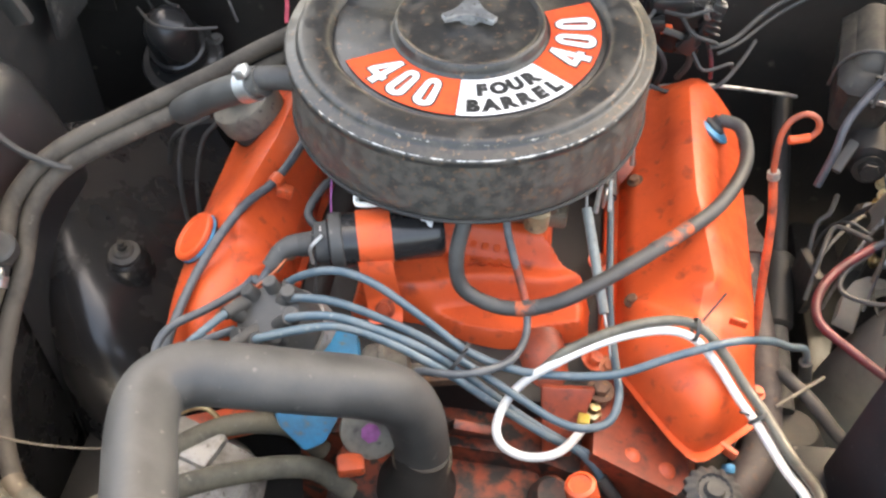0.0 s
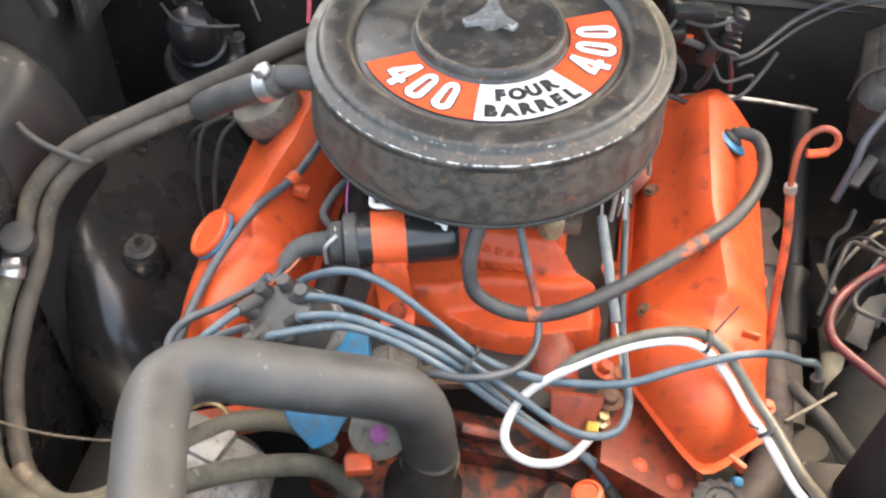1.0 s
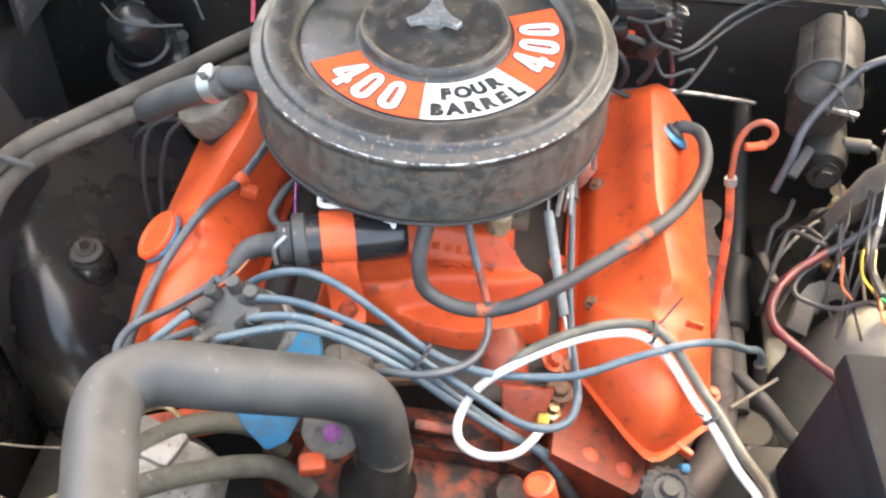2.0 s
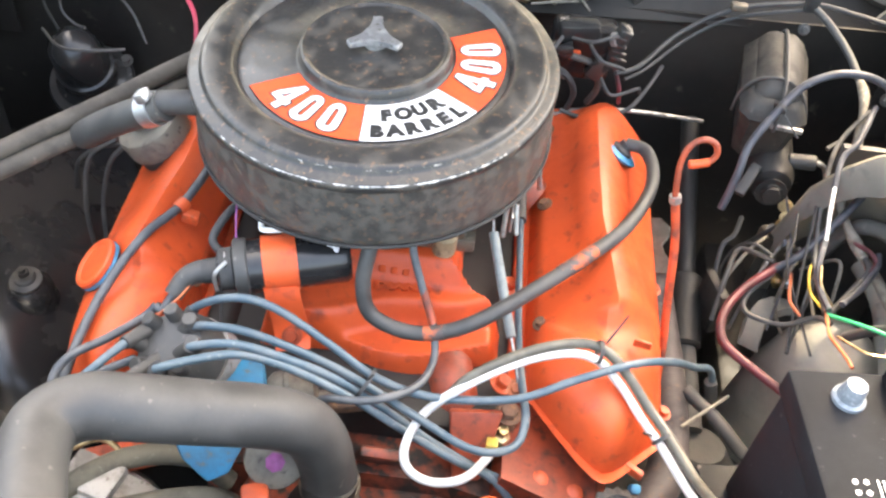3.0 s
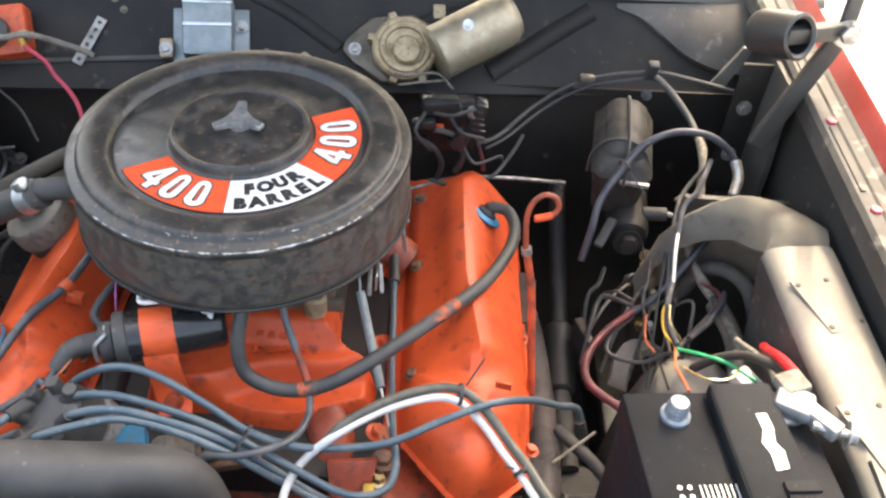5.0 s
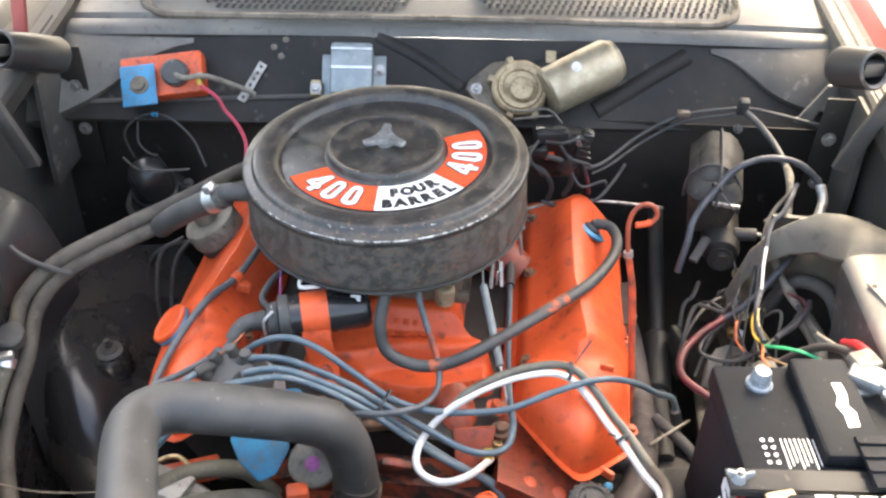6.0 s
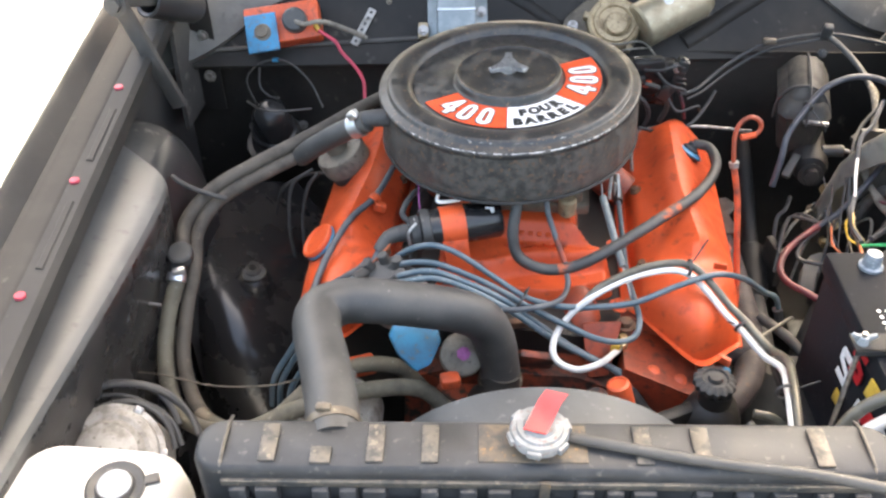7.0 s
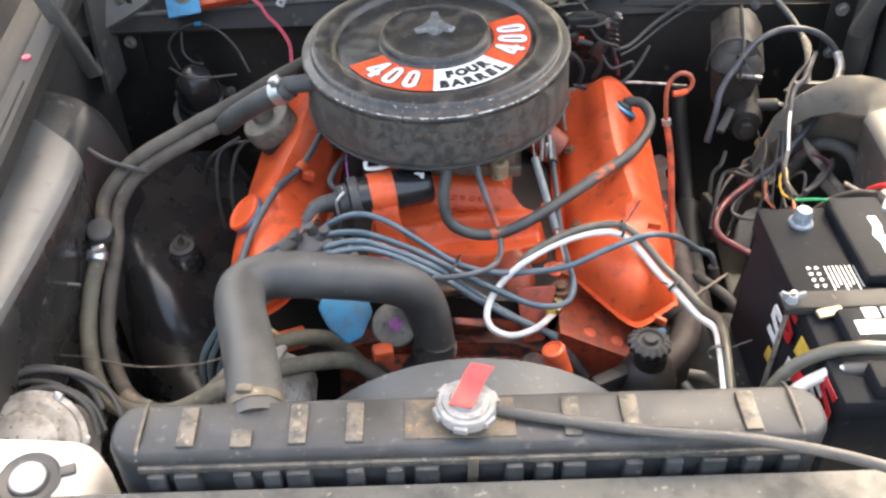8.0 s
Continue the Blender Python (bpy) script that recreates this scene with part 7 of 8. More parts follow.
wires("brown_wire", "thin brown wire behind the battery", 0.0014, BRASS, [(0.514, -0.170, 0.762), (0.531, -0.205, 0.782), (0.556, -0.205, 0.784), (0.572, -0.187, 0.782)], [(0.54, -0.09, 0.72), (0.525, -0.075, 0.735), (0.528, -0.05, 0.74)])
hose("pale_wire", [(0.572, -0.15, 0.79), (0.60, -0.175, 0.785), (0.61, -0.21, 0.78)], 0.0035, TAPE, "pale grey wire behind the battery", "wire", 8)

wires("white_wire", "stiff white sleeved wire in the tangle by the battery", 0.0024, WHITE, [(0.548, 0.048, 0.775), (0.541, 0.018, 0.765), (0.538, -0.012, 0.745), (0.534, -0.026, 0.741)])
wires("dark_wire", "black wire running down to the battery corner", 0.0038, WIRE_DARK,
      [(0.604, 0.160, 0.815), (0.579, 0.108, 0.800), (0.559, 0.086, 0.790), (0.548, 0.048, 0.774)],
      [(0.537, -0.014, 0.744), (0.527, -0.046, 0.735), (0.525, -0.077, 0.730), (0.528, -0.110, 0.733)],
      [(0.613, 0.000, 0.720), (0.606, -0.022, 0.720), (0.581, -0.057, 0.720), (0.547, -0.094, 0.728)])
wires("yellow_wire", "thin yellow wire in the tangle by the battery", 0.0017, YELLOW, [(0.545, 0.002, 0.700), (0.533, -0.024, 0.700), (0.529, -0.056, 0.700), (0.532, -0.089, 0.712)])
wires("thin_wire", "thin grey wire arching beside the steering shaft", 0.0022, RUBBER, [(0.467, 0.048, 0.560), (0.468, 0.066, 0.600), (0.476, 0.065, 0.640), (0.491, 0.053, 0.660), (0.512, 0.036, 0.660)])
solo("link_bracket", box(B(), (0.474, 0.118, 0.710), (0.014, 0.048, 0.010), Matrix.Rotation(-0.55, 3, "Z") @ Matrix.Rotation(0.45, 3, "X"), 0.003), BLACK_MATT, "short grimy black link below the brake cylinder", "link")
rw = random.Random(31)
for k in range(6):
    a = Vector((rw.uniform(0.52, 0.60), rw.uniform(0.02, 0.17), rw.uniform(0.66, 0.74)))
    e = Vector((rw.uniform(0.49, 0.58), rw.uniform(-0.14, 0.0), rw.uniform(0.58, 0.70)))
    mid = a.lerp(e, 0.5) + Vector((rw.uniform(-0.03, 0.03), rw.uniform(-0.02, 0.02), rw.uniform(-0.03, 0.02)))
    wires("loose_wire", "thin loose wire in the tangle beside the battery", rw.uniform(0.0012, 0.0024), rw.choice((RUBBER_DARK, RUBBER_DARK, WIRE_DARK, RUBBER_DARK, TAPE, BRONZE)), [a, a.lerp(mid, 0.6) + Vector((0, 0, 0.01)), mid, e])

# ---- brake parts ----
MC = thing("master_cylinder", (0.50, 0.22, 0.66), "olive-grey brake master cylinder with a bail wire", "master cylinder")
MM = Matrix.Translation((0.496, 0.222, 0.782)) @ Matrix.Rotation(radians(-8), 4, "Z") @ Matrix.Rotation(radians(7), 4, "X") @ Matrix.Scale(0.9, 4)
t = B()
loft(t, [[(x * k, y * kk, z) for x, y in ((-0.044, -0.070), (-0.030, -0.082), (0.030, -0.082), (0.044, -0.070), (0.044, 0.065), (0.028, 0.084), (-0.028, 0.084), (-0.044, 0.065))] for z, k, kk in ((-0.075, 0.75, 0.85), (-0.02, 0.92, 0.95), (0.006, 0.95, 0.97))])
t.transform(MM)
part("reservoir", t, OLIVEMETAL, MC)
t = B()
loft(t, [[(x * k, y * kk, z) for x, y in ((-0.046, -0.070), (-0.032, -0.085), (0.032, -0.085), (0.046, -0.070), (0.046, 0.067), (0.028, 0.087), (-0.028, 0.087), (-0.046, 0.067))] for z, k, kk in ((0.004, 1.0, 1.0), (0.010, 1.02, 1.01), (0.013, 0.97, 0.985), (0.030, 0.80, 0.88), (0.036, 0.66, 0.78))])
loft(t, [[(x * k, y * kk + 0.004, z) for x, y in ((-0.034, -0.060), (-0.022, -0.070), (0.022, -0.070), (0.034, -0.060), (0.034, 0.056), (0.022, 0.070), (-0.022, 0.070), (-0.034, 0.056))] for z, k, kk in ((0.030, 1.0, 1.0), (0.040, 0.92, 0.96), (0.050, 0.66, 0.84), (0.056, 0.40, 0.70), (0.058, 0.16, 0.55))])
t.transform(MM)
part("lid", t, OLIVEMETAL, MC, "ridged olive-grey lid")
part("bail_wire", tube(B(), [MM @ Vector(q) for q in ((-0.048, -0.03, -0.03), (-0.047, -0.034, 0.012), (-0.030, -0.040, 0.046), (0.0, -0.046, 0.058), (0.026, -0.052, 0.046), (0.044, -0.056, 0.012), (0.046, -0.058, -0.03))], 0.0024, 8), BLACK_MATT, MC)
part("bail_wire", tube(B(), [MM @ Vector(q) for q in ((0.004, -0.09, 0.0), (0.003, -0.080, 0.036), (0.002, -0.045, 0.060), (0.0, 0.04, 0.062), (0.0, 0.074, 0.044), (0.0, 0.090, 0.012))], 0.0024, 8), BLACK_MATT, MC)
part("bright_edge", box(B(), MM @ Vector((0.020, -0.087, 0.008)), (0.045, 0.006, 0.008), MM.to_3x3(), 0.002), STEEL, MC, "rubbed bright metal edge")
part("bore", lathe(B(), (0.512, 0.145, 0.695), (0.1, 1, 0.05), [(0, -0.03), (0.014, -0.03), (0.014, -0.018), (0.026, -0.014), (0.030, 0.0), (0.030, 0.12), (0, 0.12)], 28), SHADE_BLACK, MC)
part("plug", hexbolt(B(), (0.509, 0.118, 0.694), (-0.1, -1, 0.1), 0.013, 0.008), SHADE_BLACK, MC)
part("outlet", tube(B(), [(0.535, 0.16, 0.715), (0.56, 0.155, 0.722), (0.578, 0.15, 0.715), (0.585, 0.14, 0.68), (0.575, 0.13, 0.62)], 0.0035, 8), STEEL, MC)
part("side_port", rod(B(), (0.530, 0.16, 0.715), (0.565, 0.155, 0.720), 0.010, seg=14, bev=0.002), BLACK_MATT, MC)
BV = thing("brake_valve", (0.54, 0.10, 0.58), "brass brake valve block with steel pipes", "valve")
part("block", box(B(), (0.540, 0.105, 0.605), (0.03, 0.05, 0.05), Matrix.Rotation(0.4, 3, "Z"), 0.004), BRONZE, BV)
rv = random.Random(21)
for k, p in enumerate(((0.551, 0.150, 0.644), (0.554, 0.121, 0.646), (0.538, 0.112, 0.642), (0.536, 0.084, 0.640), (0.528, 0.096, 0.640), (0.546, 0.052, 0.640), (0.527, 0.030, 0.622), (0.540, 0.026, 0.624), (0.556, 0.130, 0.655), (0.543, 0.119, 0.652), (0.540, 0.100, 0.648), (0.530, 0.110, 0.634))):
    ft = hexbolt(B(), p, (rv.uniform(-0.7, 0.7), -0.6, 0.7), 0.0045 + 0.0022 * rv.random(), 0.007)
    q = Vector(p)
    rod(ft, q, q + Vector((rv.uniform(-0.5, 0.5), -0.5, 0.6)).normalized() * 0.016, 0.0030, seg=10, bev=0.0006)
    part("fitting", ft, ZINC if k % 4 == 3 else BRASS, BV, "small bright pipe fitting")
for k in range(5):
    a = Vector((0.530 + 0.008 * k, 0.10 - 0.012 * k, 0.625))
    part("pipe", tube(B(), [a, a + Vector((0.012 * (k - 2), -0.03, 0.03 + 0.006 * k)), a + Vector((0.02 * (k - 2) - 0.02, -0.07, 0.02)), a + Vector((0.03 * (k - 2) - 0.03, -0.10, -0.06))], 0.0024, 8), STEEL if k % 2 else TAPE, BV)
SS = thing("steering_shaft", (0.42, 0.0, 0.5), "black steering shaft with coupling", "steering shaft")
part("shaft", rod(B(), (0.428, 0.29, 0.66), (0.421, 0.02, 0.575), 0.013, seg=16), SHADE_BLACK, SS)
part("coupling", rod(B(), (0.422, 0.05, 0.586), (0.418, -0.05, 0.560), 0.022, seg=20, bev=0.004), SHADE_BLACK, SS)
part("lower_shaft", rod(B(), (0.419, -0.04, 0.562), (0.424, -0.16, 0.54), 0.014, seg=14), BLACK_MATT, SS)
part("gearbox", lathe(B(), (0.435, -0.20, 0.42), (0, 0.2, 1), [(0, 0), (0.05, 0), (0.055, 0.02), (0.05, 0.09), (0.03, 0.12), (0, 0.12)], 24), BLACK_MATT, SS)
part("shield_strip", box(B(), (0.446, 0.0, 0.60), (0.012, 0.05, 0.07), Matrix.Rotation(0.3, 3, "Z"), 0.002), OLIVEMETAL, SS, "thin grey strip")
hose("steel_rod", [(0.385, -0.214, 0.628), (0.412, -0.193, 0.632), (0.440, -0.170, 0.634)], 0.0020, DUSTCAN, "short grey steel rod end", "rod", 8)
hose("cooler_line", [(0.395, -0.16, 0.622), (0.43, -0.195, 0.618), (0.46, -0.22, 0.60), (0.50, -0.24, 0.58)], 0.008, BLACK_MATT, "dark rubber line by the manifold", "hose")
hose("kickdown_rod", [(0.19, 0.190, 0.705), (0.26, 0.205, 0.722), (0.34, 0.222, 0.716), (0.43, 0.24, 0.70)], 0.0028, STEEL, "long bright rod behind the engine", "rod", 8)

# ---- firewall things ----
NRM = (SLOPE.to_3x3() @ Vector((0, 0, 1))).normalized()
SM = SLOPE.to_3x3()
WM = thing("wiper_motor", on_slope(0.19, 0.06), "dusty gold wiper motor with tan gearbox", "wiper motor")
gc = Vector((0.180, 0.335, 0.850))
t = B()
prism(t, [(-0.085, -0.006), (-0.070, -0.022), (-0.03, -0.052), (0.035, -0.052), (0.055, -0.02), (0.055, 0.03), (0.02, 0.05), (-0.04, 0.045), (-0.080, 0.012)], SLOPE @ Matrix.Translation((0.175, 0.055, 0.002)), 0.012, 0.004)
part("plate", t, BRONZE, WM)
part("mount_bolt", hexbolt(B(), on_slope(0.108, 0.052, 0.014), NRM, 0.006, 0.005), STEEL, WM)
part("gearbox", lathe(B(), on_slope(0.180, 0.055, 0.012), NRM, [(0.047, 0), (0.047, 0.020), (0.043, 0.024), (0.038, 0.022), (0.036, 0.026), (0.030, 0.026), (0.028, 0.022), (0, 0.022)], 36), TAN, WM)
part("hub", lathe(B(), on_slope(0.182, 0.050, 0.034), NRM, [(0.021, 0), (0.021, 0.008), (0.018, 0.011), (0, 0.012)], 28), TAN, WM)
for a in (40, 110, 165, 250, 300):
    part("lug", box(B(), on_slope(0.180 + 0.047 * math.cos(radians(a)), 0.055 + 0.047 * math.sin(radians(a)), 0.022), (0.016, 0.012, 0.020), SM @ Matrix.Rotation(radians(a), 3, "Z"), 0.003), TAN, WM)
m0, m1 = on_slope(0.222, 0.046, 0.040), on_slope(0.340, 0.116, 0.040)
part("motor_can", lathe(B(), m0, m1 - m0, [(0, 0), (0.036, 0), (0.0405, 0.004), (0.0405, 0.116), (0.037, 0.124), (0.034, 0.126), (0.033, 0.132), (0, 0.134)], 36), GOLD, WM)
part("can_screw", hexbolt(B(), (m0 + m1) / 2 + Vector((-0.012, -0.028, 0.0295)), (0, -0.7, 0.7), 0.005, 0.003), ZINC, WM)
wires("motor_wire", "thin tan wire at the wiper motor", 0.0018, TAPE, [on_slope(0.15, 0.02, 0.03), on_slope(0.18, 0.012, 0.040), on_slope(0.225, 0.018, 0.042), on_slope(0.25, 0.0, 0.03)], [on_slope(0.17, 0.0, 0.03), on_slope(0.21, 0.004, 0.045), on_slope(0.24, 0.012, 0.03)])
part("tab", box(B(), on_slope(0.235, 0.122, 0.004), (0.018, 0.022, 0.006), SM, 0.002), TAN, WM)

VG = thing("voltage_regulator", on_slope(-0.11, 0.04), "dull grey zinc voltage regulator box with a bright bead", "regulator")
part("box", box(B(), on_slope(-0.100, 0.062, 0.022), (0.070, 0.088, 0.040), SM, 0.006), REGZINC, VG)
part("bead", box(B(), on_slope(-0.100, 0.062, 0.0425), (0.068, 0.005, 0.003), SM, 0.001), ZINC, VG)
part("bead", box(B(), on_slope(-0.100, 0.094, 0.0425), (0.068, 0.004, 0.003), SM, 0.001), ZINC, VG)
part("base", box(B(), on_slope(-0.098, 0.056, 0.003), (0.108, 0.080, 0.005), SM, 0.002), REGZINC, VG)
part("foot", box(B(), on_slope(-0.160, 0.030, 0.010), (0.018, 0.028, 0.016), SM, 0.003), TAN, VG, "tan corroded foot")
for x, u in ((-0.055, 0.072), (-0.160, 0.028)):
    part("screw", hexbolt(B(), on_slope(x, u, 0.008 if x > -0.1 else 0.019), NRM, 0.006, 0.004), STEEL, VG)

IB = thing("ignition_module", (-0.39, 0.27, 0.80), "orange and blue painted electronic ignition module", "ignition module")
IMX = Matrix.Translation((-0.408, 0.283, 0.848)) @ Matrix.Rotation(radians(4), 4, "Z") @ Matrix.Rotation(radians(48), 4, "X") @ Matrix.Rotation(radians(9), 4, "Z") @ Matrix.Scale(0.94, 4)     # x across, y up its face, z outwards
def ib(x, y, z, s, bev=0.003):
    t = B()
    box(t, (x, y, z), s, None, bev)
    t.transform(IMX)
    return t
part("body", ib(0.0, 0.006, 0.0, (0.142, 0.074, 0.040), 0.005), ORANGE_DIRTY, IB, "chalky orange housing")
part("heat_sink", ib(-0.038, -0.012, 0.024, (0.054, 0.066, 0.018), 0.004), BLUE, IB, "blue painted heat sink")
part("sink_rim", ib(-0.038, -0.012, 0.032, (0.060, 0.072, 0.004), 0.002), BLUE, IB)
part("transistor", lathe(B(), IMX @ Vector((-0.036, -0.012, 0.033)), IMX.to_3x3() @ Vector((0, 0, 1)), [(0, 0), (0.015, 0), (0.015, 0.003), (0.0105, 0.004), (0.0100, 0.010), (0, 0.011)], 24), BRONZE, IB, "brown metal transistor can")
part("connector", lathe(B(), IMX @ Vector((0.026, 0.004, 0.018)), IMX.to_3x3() @ Vector((0, -0.1, 1)), [(0, 0), (0.022, 0), (0.022, 0.018), (0.018, 0.022), (0, 0.022)], 20), RUBBER, IB, "grey rubber plug")
part("lug", ib(0.066, -0.006, 0.016, (0.014, 0.016, 0.014), 0.003), TAN, IB)
part("yellow_terminal", rod(B(), IMX @ Vector((0.062, -0.010, 0.024)), IMX @ Vector((0.068, -0.024, 0.030)), 0.004), YELLOW, IB)
wires("module_wire", "dark taped wire at the ignition module", 0.0045, TAPE, [IMX @ Vector((0.026, 0.0, 0.036)), IMX @ Vector((0.045, -0.012, 0.044)), IMX @ Vector((0.080, -0.010, 0.034)), on_slope(-0.278, 0.018, 0.012), on_slope(-0.262, 0.012, 0.006)])
wires("pink_wire", "pink wire hanging from the ignition module", 0.0030, PINK, [IMX @ Vector((0.068, -0.024, 0.030)), (-0.308, 0.240, 0.848), (-0.296, 0.234, 0.830), (-0.278, 0.222, 0.818), (-0.262, 0.205, 0.808), (-0.250, 0.182, 0.800), (-0.246, 0.16, 0.78)])
PSR = thing("perforated_strap", on_slope(-0.27, 0.05), "perforated zinc strap hanging on the firewall", "strap")
sm_ = SLOPE @ Matrix.Translation((-0.268, 0.058, 0.006)) @ Matrix.Rotation(radians(-28), 4, "Z")
t = B()
box(t, (0, 0, 0), (0.015, 0.075, 0.0016), None, 0.0005)
t.transform(sm_)
part("strip", t, ALU, PSR)
for k in range(6):
    t = B()
    lathe(t, (0, -0.030 + 0.012 * k, 0.0006), (0, 0, 1), [(0.0030, 0), (0.0030, 0.0006), (0, 0.0006)], 10)
    t.transform(sm_)
    part("hole", t, RUBBER_DARK, PSR)
DK = B()
prism(DK, [(-0.024, 0), (0, -0.018), (0.024, 0), (0, 0.018)], SLOPE @ Matrix.Translation((0.035, 0.030, 0.004)), 0.008, 0.002)
solo("diamond_plate", DK, GOLD, "small pale diamond-shaped cover plate on the firewall", "plate")
HN = thing("firewall_harness", (0.4, 0.3, 0.78), "dark wiring harness clipped along the firewall", "harness")
part("main_run", tube(B(), [(0.285, 0.185, 0.800), (0.318, 0.214, 0.795), (0.378, 0.300, 0.797), (0.447, 0.322, 0.830), (0.539, 0.322, 0.850), (0.600, 0.312, 0.848), (0.660, 0.300, 0.842)], 0.0032, 10), RUBBER_DARK, HN)
part("second_run", tube(B(), [(0.300, 0.195, 0.785), (0.330, 0.225, 0.785), (0.390, 0.300, 0.790), (0.450, 0.318, 0.820), (0.535, 0.320, 0.842)], 0.0024, 10), RUBBER_DARK, HN)
part("clip", box(B(), (0.539, 0.318, 0.856), (0.016, 0.014, 0.030), Matrix.Rotation(0.3, 3, "X"), 0.003), RUBBER_DARK, HN)
part("clip", box(B(), (0.447, 0.318, 0.836), (0.022, 0.012, 0.010), None, 0.003), BRONZE, HN)
part("bolt", hexbolt(B(), (0.535, 0.300, 0.825), (0, -0.8, 0.4), 0.005, 0.005), BLACK_MATT, HN)
FC = thing("firewall_connector", (0.24, 0.2, 0.79), "black multi-plug connectors and wires on the firewall", "connector")
part("plug", box(B(), (0.232, 0.218, 0.836), (0.052, 0.026, 0.022), Matrix.Rotation(0.15, 3, "Z"), 0.005), GLOSS, FC)
part("plug", box(B(), (0.283, 0.205, 0.832), (0.018, 0.024, 0.048), Matrix.Rotation(0.25, 3, "Y"), 0.004), GLOSS, FC)
part("plug", box(B(), (0.212, 0.200, 0.815), (0.034, 0.020, 0.018), Matrix.Rotation(-0.2, 3, "Y"), 0.004), DARKGLOSS, FC)
part("plug", box(B(), (0.262, 0.192, 0.800), (0.022, 0.018, 0.030), Matrix.Rotation(0.5, 3, "Y"), 0.004), DARKGLOSS, FC)
for k in range(4):
    part("rib", box(B(), (0.283 + 0.004 * (k - 1.5) * 0.5, 0.1925, 0.846 - 0.010 * k), (0.020, 0.004, 0.003), Matrix.Rotation(0.25, 3, "Y"), 0.001), DARKGLOSS, FC)
for a, b, c in (((0.225, 0.200, 0.834), (0.248, 0.178, 0.846), (0.276, 0.190, 0.850)), ((0.212, 0.200, 0.834), (0.200, 0.176, 0.820), (0.216, 0.180, 0.792)), ((0.246, 0.200, 0.830), (0.262, 0.176, 0.822), (0.292, 0.188, 0.806)), ((0.268, 0.186, 0.790), (0.286, 0.178, 0.770), (0.320, 0.196, 0.772))):
    part("wire", tube(B(), [a, b, c, (c[0] + 0.008, c[1] + 0.02, c[2] - 0.02)], 0.0024, 8), RUBBER_DARK, FC)
part("collar", lathe(B(), (0.276, 0.196, 0.842), (0.7, -0.3, 0.3), [(0.006, -0.003), (0.009, -0.003), (0.009, 0.003), (0.006, 0.003)], 18, closed=True), STEEL, FC)
part("red_tab", box(B(), (0.232, 0.205, 0.806), (0.014, 0.008, 0.012), None, 0.002), ORANGE, FC, "orange plastic tab")
part("block", box(B(), (0.245, 0.255, 0.785), (0.085, 0.04, 0.08), None, 0.01), DARKGLOSS, FC)
part("wire", tube(B(), [(0.20, 0.205, 0.815), (0.225, 0.195, 0.812), (0.258, 0.195, 0.80), (0.270, 0.20, 0.765), (0.262, 0.21, 0.73)], 0.0045, 8), RUBBER, FC)
part("wire", tube(B(), [(0.20, 0.195, 0.795), (0.225, 0.19, 0.785), (0.240, 0.195, 0.755), (0.235, 0.20, 0.72)], 0.004, 8), RUBBER_DARK, FC)
part("wire", tube(B(), [(0.285, 0.195, 0.80), (0.295, 0.19, 0.775), (0.30, 0.19, 0.75)], 0.0028, 8), RED_WIRE, FC)
part("wire", tube(B(), [(0.225, 0.18, 0.735), (0.26, 0.175, 0.732), (0.31, 0.19, 0.738), (0.34, 0.23, 0.75), (0.36, 0.27, 0.76)], 0.003, 8), RUBBER_DARK, FC)

BM = thing("blower_motor", (-0.43, 0.21, 0.62), "black blower motor canister with loose wires", "blower motor")
bx_ = Vector((0.05, -0.45, 0.85))
part("can", lathe(B(), (-0.438, 0.245, 0.640), bx_, [(0.050, -0.02), (0.050, 0.0), (0.042, 0.006), (0.039, 0.010), (0.038, 0.028), (0.041, 0.030), (0.041, 0.036), (0.037, 0.038), (0.033, 0.090), (0.027, 0.100), (0.012, 0.110), (0, 0.110)], 32), GLOSS, BM)
part("flange", lathe(B(), (-0.438, 0.245, 0.628), bx_, [(0.045, 0), (0.060, 0), (0.061, 0.004), (0.058, 0.008), (0.045, 0.008)], 32, closed=True), GLOSS, BM)
for a in (30, 150, 270):
    part("flange_bolt", hexbolt(B(), Vector((-0.438, 0.245, 0.640)) + axis_matrix(bx_).to_3x3() @ Vector((0.054 * math.cos(radians(a)), 0.054 * math.sin(radians(a)), 0.0)), bx_, 0.006, 0.005), BLACK_MATT, BM)
wires("blower_wire", "thin dark wire at the blower motor", 0.0020, RUBBER,
      [(-0.47, 0.25, 0.705), (-0.482, 0.25, 0.760), (-0.449, 0.253, 0.795), (-0.404, 0.253, 0.798), (-0.365, 0.250, 0.762), (-0.34, 0.23, 0.72)],
      [(-0.475, 0.215, 0.735), (-0.43, 0.165, 0.748), (-0.385, 0.155, 0.755), (-0.345, 0.17, 0.752)],
      [(-0.455, 0.252, 0.785), (-0.455, 0.24, 0.752), (-0.435, 0.23, 0.738), (-0.415, 0.215, 0.745)])
solo("blue_terminal", rod(B(), (-0.428, 0.253, 0.800), (-0.418, 0.252, 0.802), 0.004, seg=10), BLUE, "small blue wire terminal at the firewall", "terminal")
wires("loose_cable", "thin black cable beside the engine", 0.0030, RUBBER_DARK, [(-0.305, 0.03, 0.715), (-0.325, 0.02, 0.69), (-0.335, 0.0, 0.64), (-0.33, -0.03, 0.58)], [(-0.32, 0.045, 0.71), (-0.355, 0.03, 0.685), (-0.36, 0.0, 0.62), (-0.35, -0.02, 0.54)],
      [(-0.30, 0.05, 0.70), (-0.34, 0.045, 0.695), (-0.38, 0.05, 0.66), (-0.40, 0.06, 0.60)])

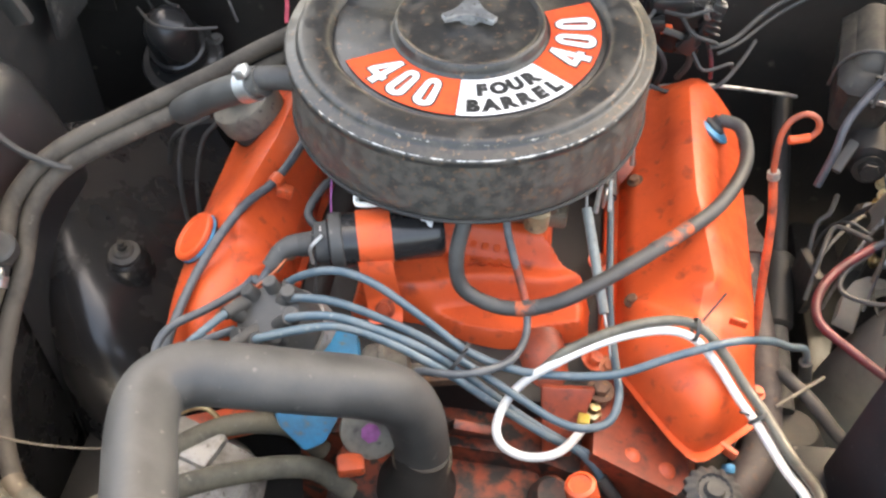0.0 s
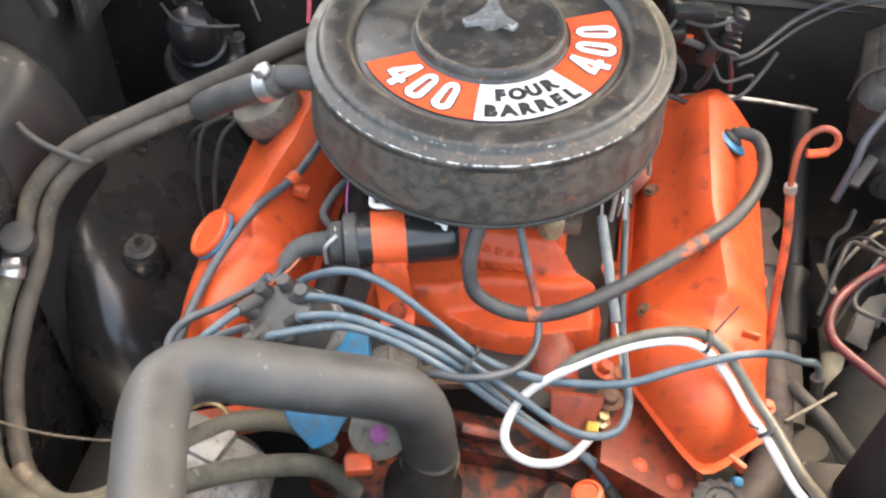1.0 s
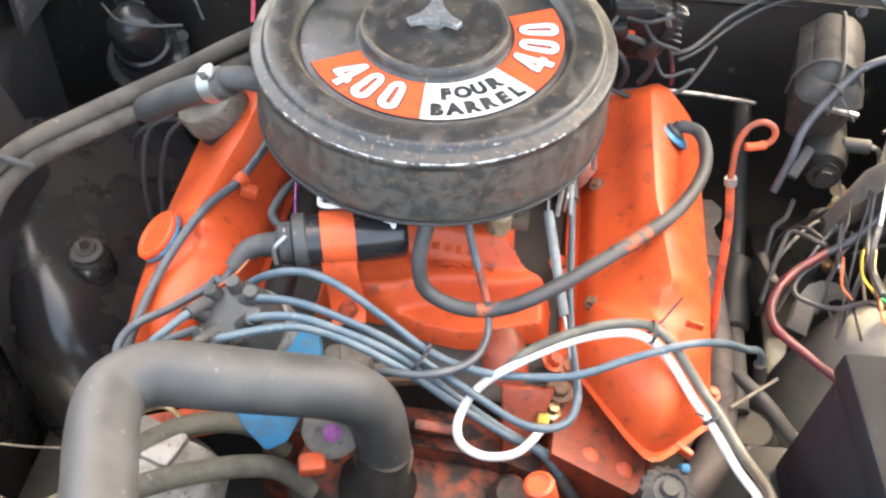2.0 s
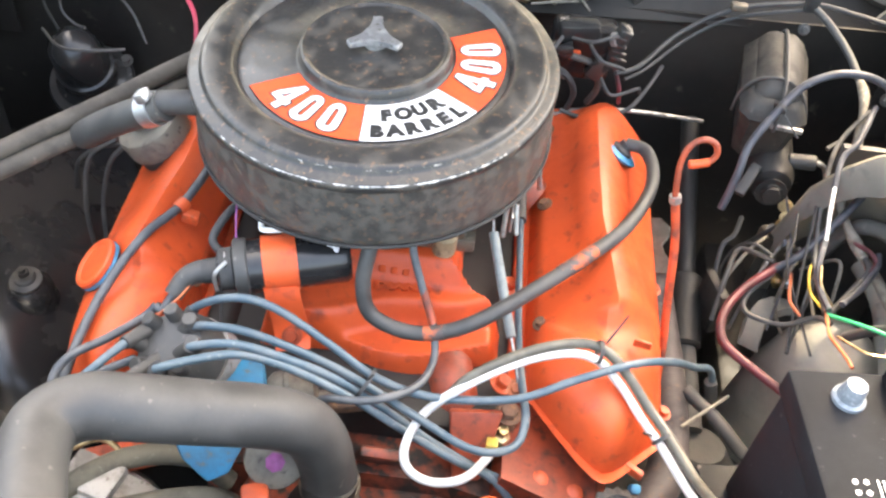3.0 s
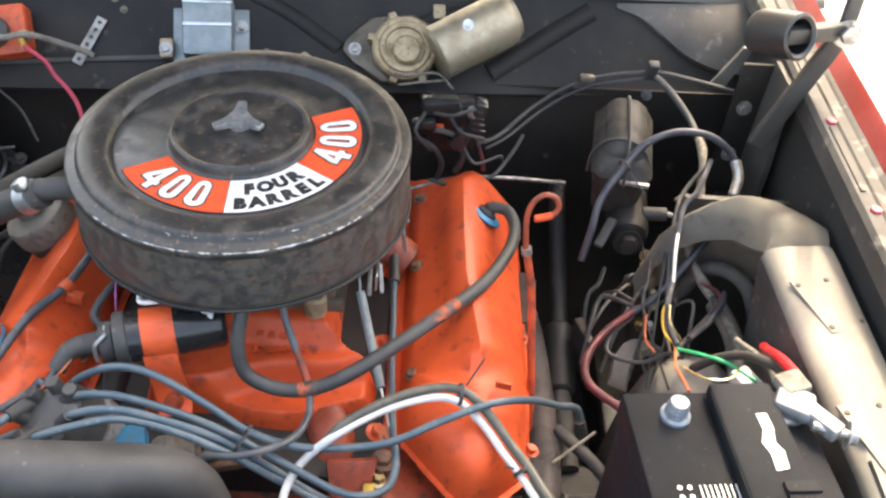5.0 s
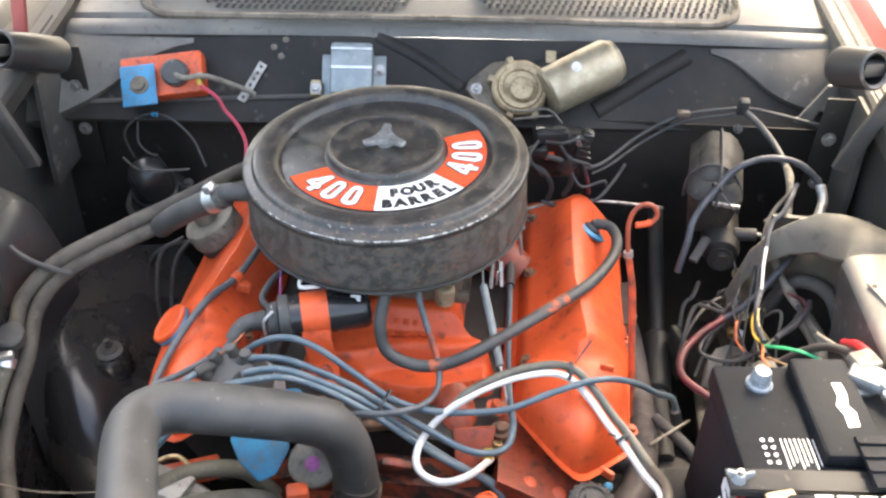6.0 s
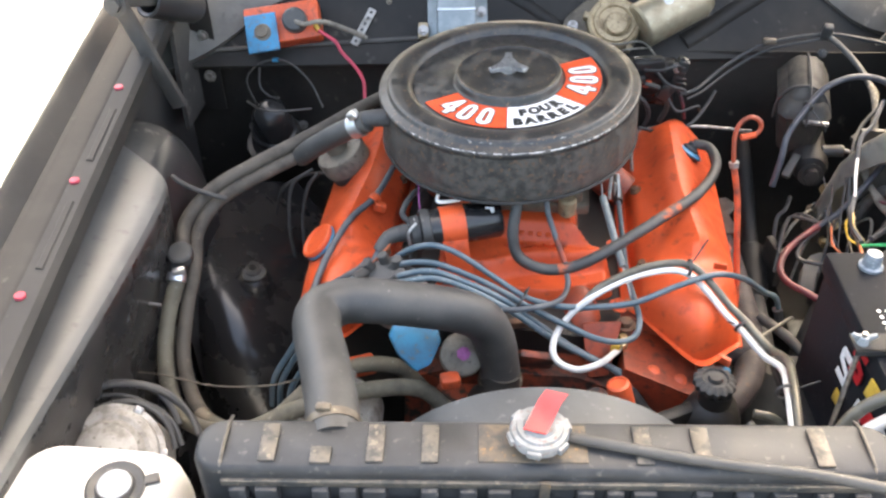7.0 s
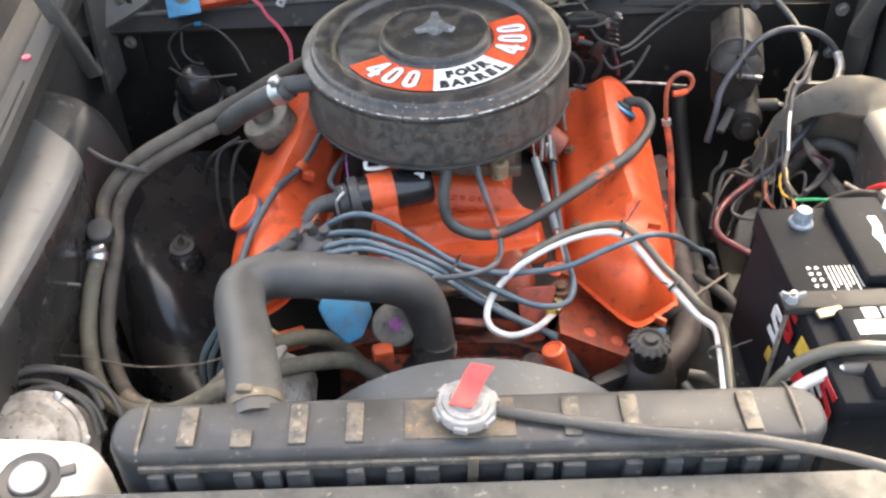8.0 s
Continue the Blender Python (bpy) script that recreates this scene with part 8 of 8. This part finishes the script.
# ---- front corner: washer bottle and horn ----
WB = thing("washer_bottle", (-0.40, -0.71, 0.55), "milky white washer fluid bottle with a grey cap", "washer bottle")
t = B()
loft(t, [rounded(-0.472, -0.288, -0.84, -0.628, 0.04, 0.56), rounded(-0.473, -0.287, -0.84, -0.627, 0.045, 0.78), rounded(-0.470, -0.290, -0.838, -0.630, 0.045, 0.806), rounded(-0.462, -0.300, -0.83, -0.640, 0.04, 0.820), rounded(-0.442, -0.320, -0.81, -0.66, 0.03, 0.824)])
part("bottle", t, POLY, WB)
part("cap", lathe(B(), (-0.350, -0.690, 0.822), (0.05, -0.1, 1), [(0, 0), (0.029, 0), (0.030, 0.006), (0.027, 0.008), (0.022, 0.006), (0.020, 0.006), (0.018, 0.010), (0, 0.010)], 28), RUBBER, WB, "grey snap cap")
part("cap_disc", lathe(B(), (-0.3496, -0.6908, 0.8305), (0.05, -0.1, 1), [(0, 0), (0.0165, 0), (0.0165, 0.0025), (0.014, 0.0032), (0, 0.0032)], 28), CAPZ, WB, "pale grey cap disc")
part("cap_tab", box(B(), (-0.320, -0.678, 0.826), (0.022, 0.012, 0.005), Matrix.Rotation(0.4, 3, "Z"), 0.002), RUBBER, WB)
part("mount_ear", lathe(B(), (-0.466, -0.626, 0.815), (0.2, -0.6, 0.7), [(0.004, 0), (0.008, 0), (0.008, 0.004), (0.004, 0.004)], 18, closed=True), POLY, WB, "pale plastic mounting ear")
HR = thing("horn", (-0.45, -0.51, 0.60), "dull silver round horn wrapped by black cables", "horn")
hx = Vector((0.1, -0.55, 0.8))
part("dome", lathe(B(), (-0.432, -0.562, 0.70), hx, [(0.058, -0.06), (0.060, 0.0), (0.057, 0.020), (0.050, 0.026), (0.044, 0.026), (0.038, 0.036), (0.020, 0.042), (0, 0.043)], 32), ALU, HR)
part("rim", lathe(B(), (-0.432, -0.562, 0.70), hx, [(0.058, 0.0), (0.064, 0.002), (0.064, 0.012), (0.058, 0.014)], 32, closed=True), ALU, HR)
for k in range(6):
    a = radians(60 * k)
    part("rim_clip", box(B(), Vector((-0.432, -0.562, 0.70)) + axis_matrix(hx).to_3x3() @ Vector((0.061 * math.cos(a), 0.061 * math.sin(a), 0.010)), (0.012, 0.012, 0.012), axis_matrix(hx).to_3x3() @ Matrix.Rotation(a, 3, "Z"), 0.003), STEEL, HR)
hc, hn = Vector((-0.432, -0.562, 0.70)), hx.normalized()
hu = (Vector((1, 0, 0)) - hn * hn.x).normalized()
hv = hn.cross(hu)
rc = random.Random(8)
for k in range(6):
    r_, h_, off = 0.066 + 0.006 * k, rc.uniform(-0.012, 0.016), Vector((rc.uniform(-0.008, 0.006), rc.uniform(-0.006, 0.008), 0))
    wires("coiled_cable", "black cable coiled round the horn", rc.uniform(0.0026, 0.0046), RUBBER_DARK if k % 2 else RUBBER,
          [hc + off + hn * (h_ + 0.010 * math.sin(a * 0.02 + k)) + (hu * math.cos(radians(a)) + hv * math.sin(radians(a))) * (r_ + 0.006 * math.sin(a * 0.025 + 1.7 * k)) for a in range(15 + rc.randint(0, 30), 215, 20)])
hose("thin_wire", [(-0.47, -0.40, 0.675), (-0.425, -0.412, 0.685), (-0.36, -0.410, 0.668), (-0.29, -0.405, 0.670), (-0.25, -0.40, 0.68)], 0.0013, BRONZE, "thin slack wire in front of the hoses", "wire", 6)
solo("paint_fleck", lathe(B(), (-0.4805, -0.405, 0.70), (1, 0, 0.2), [(0.006, 0), (0.005, 0.0012), (0, 0.0015)], 9), LABEL_WHITE, "white paint fleck on the inner fender", "paint fleck")
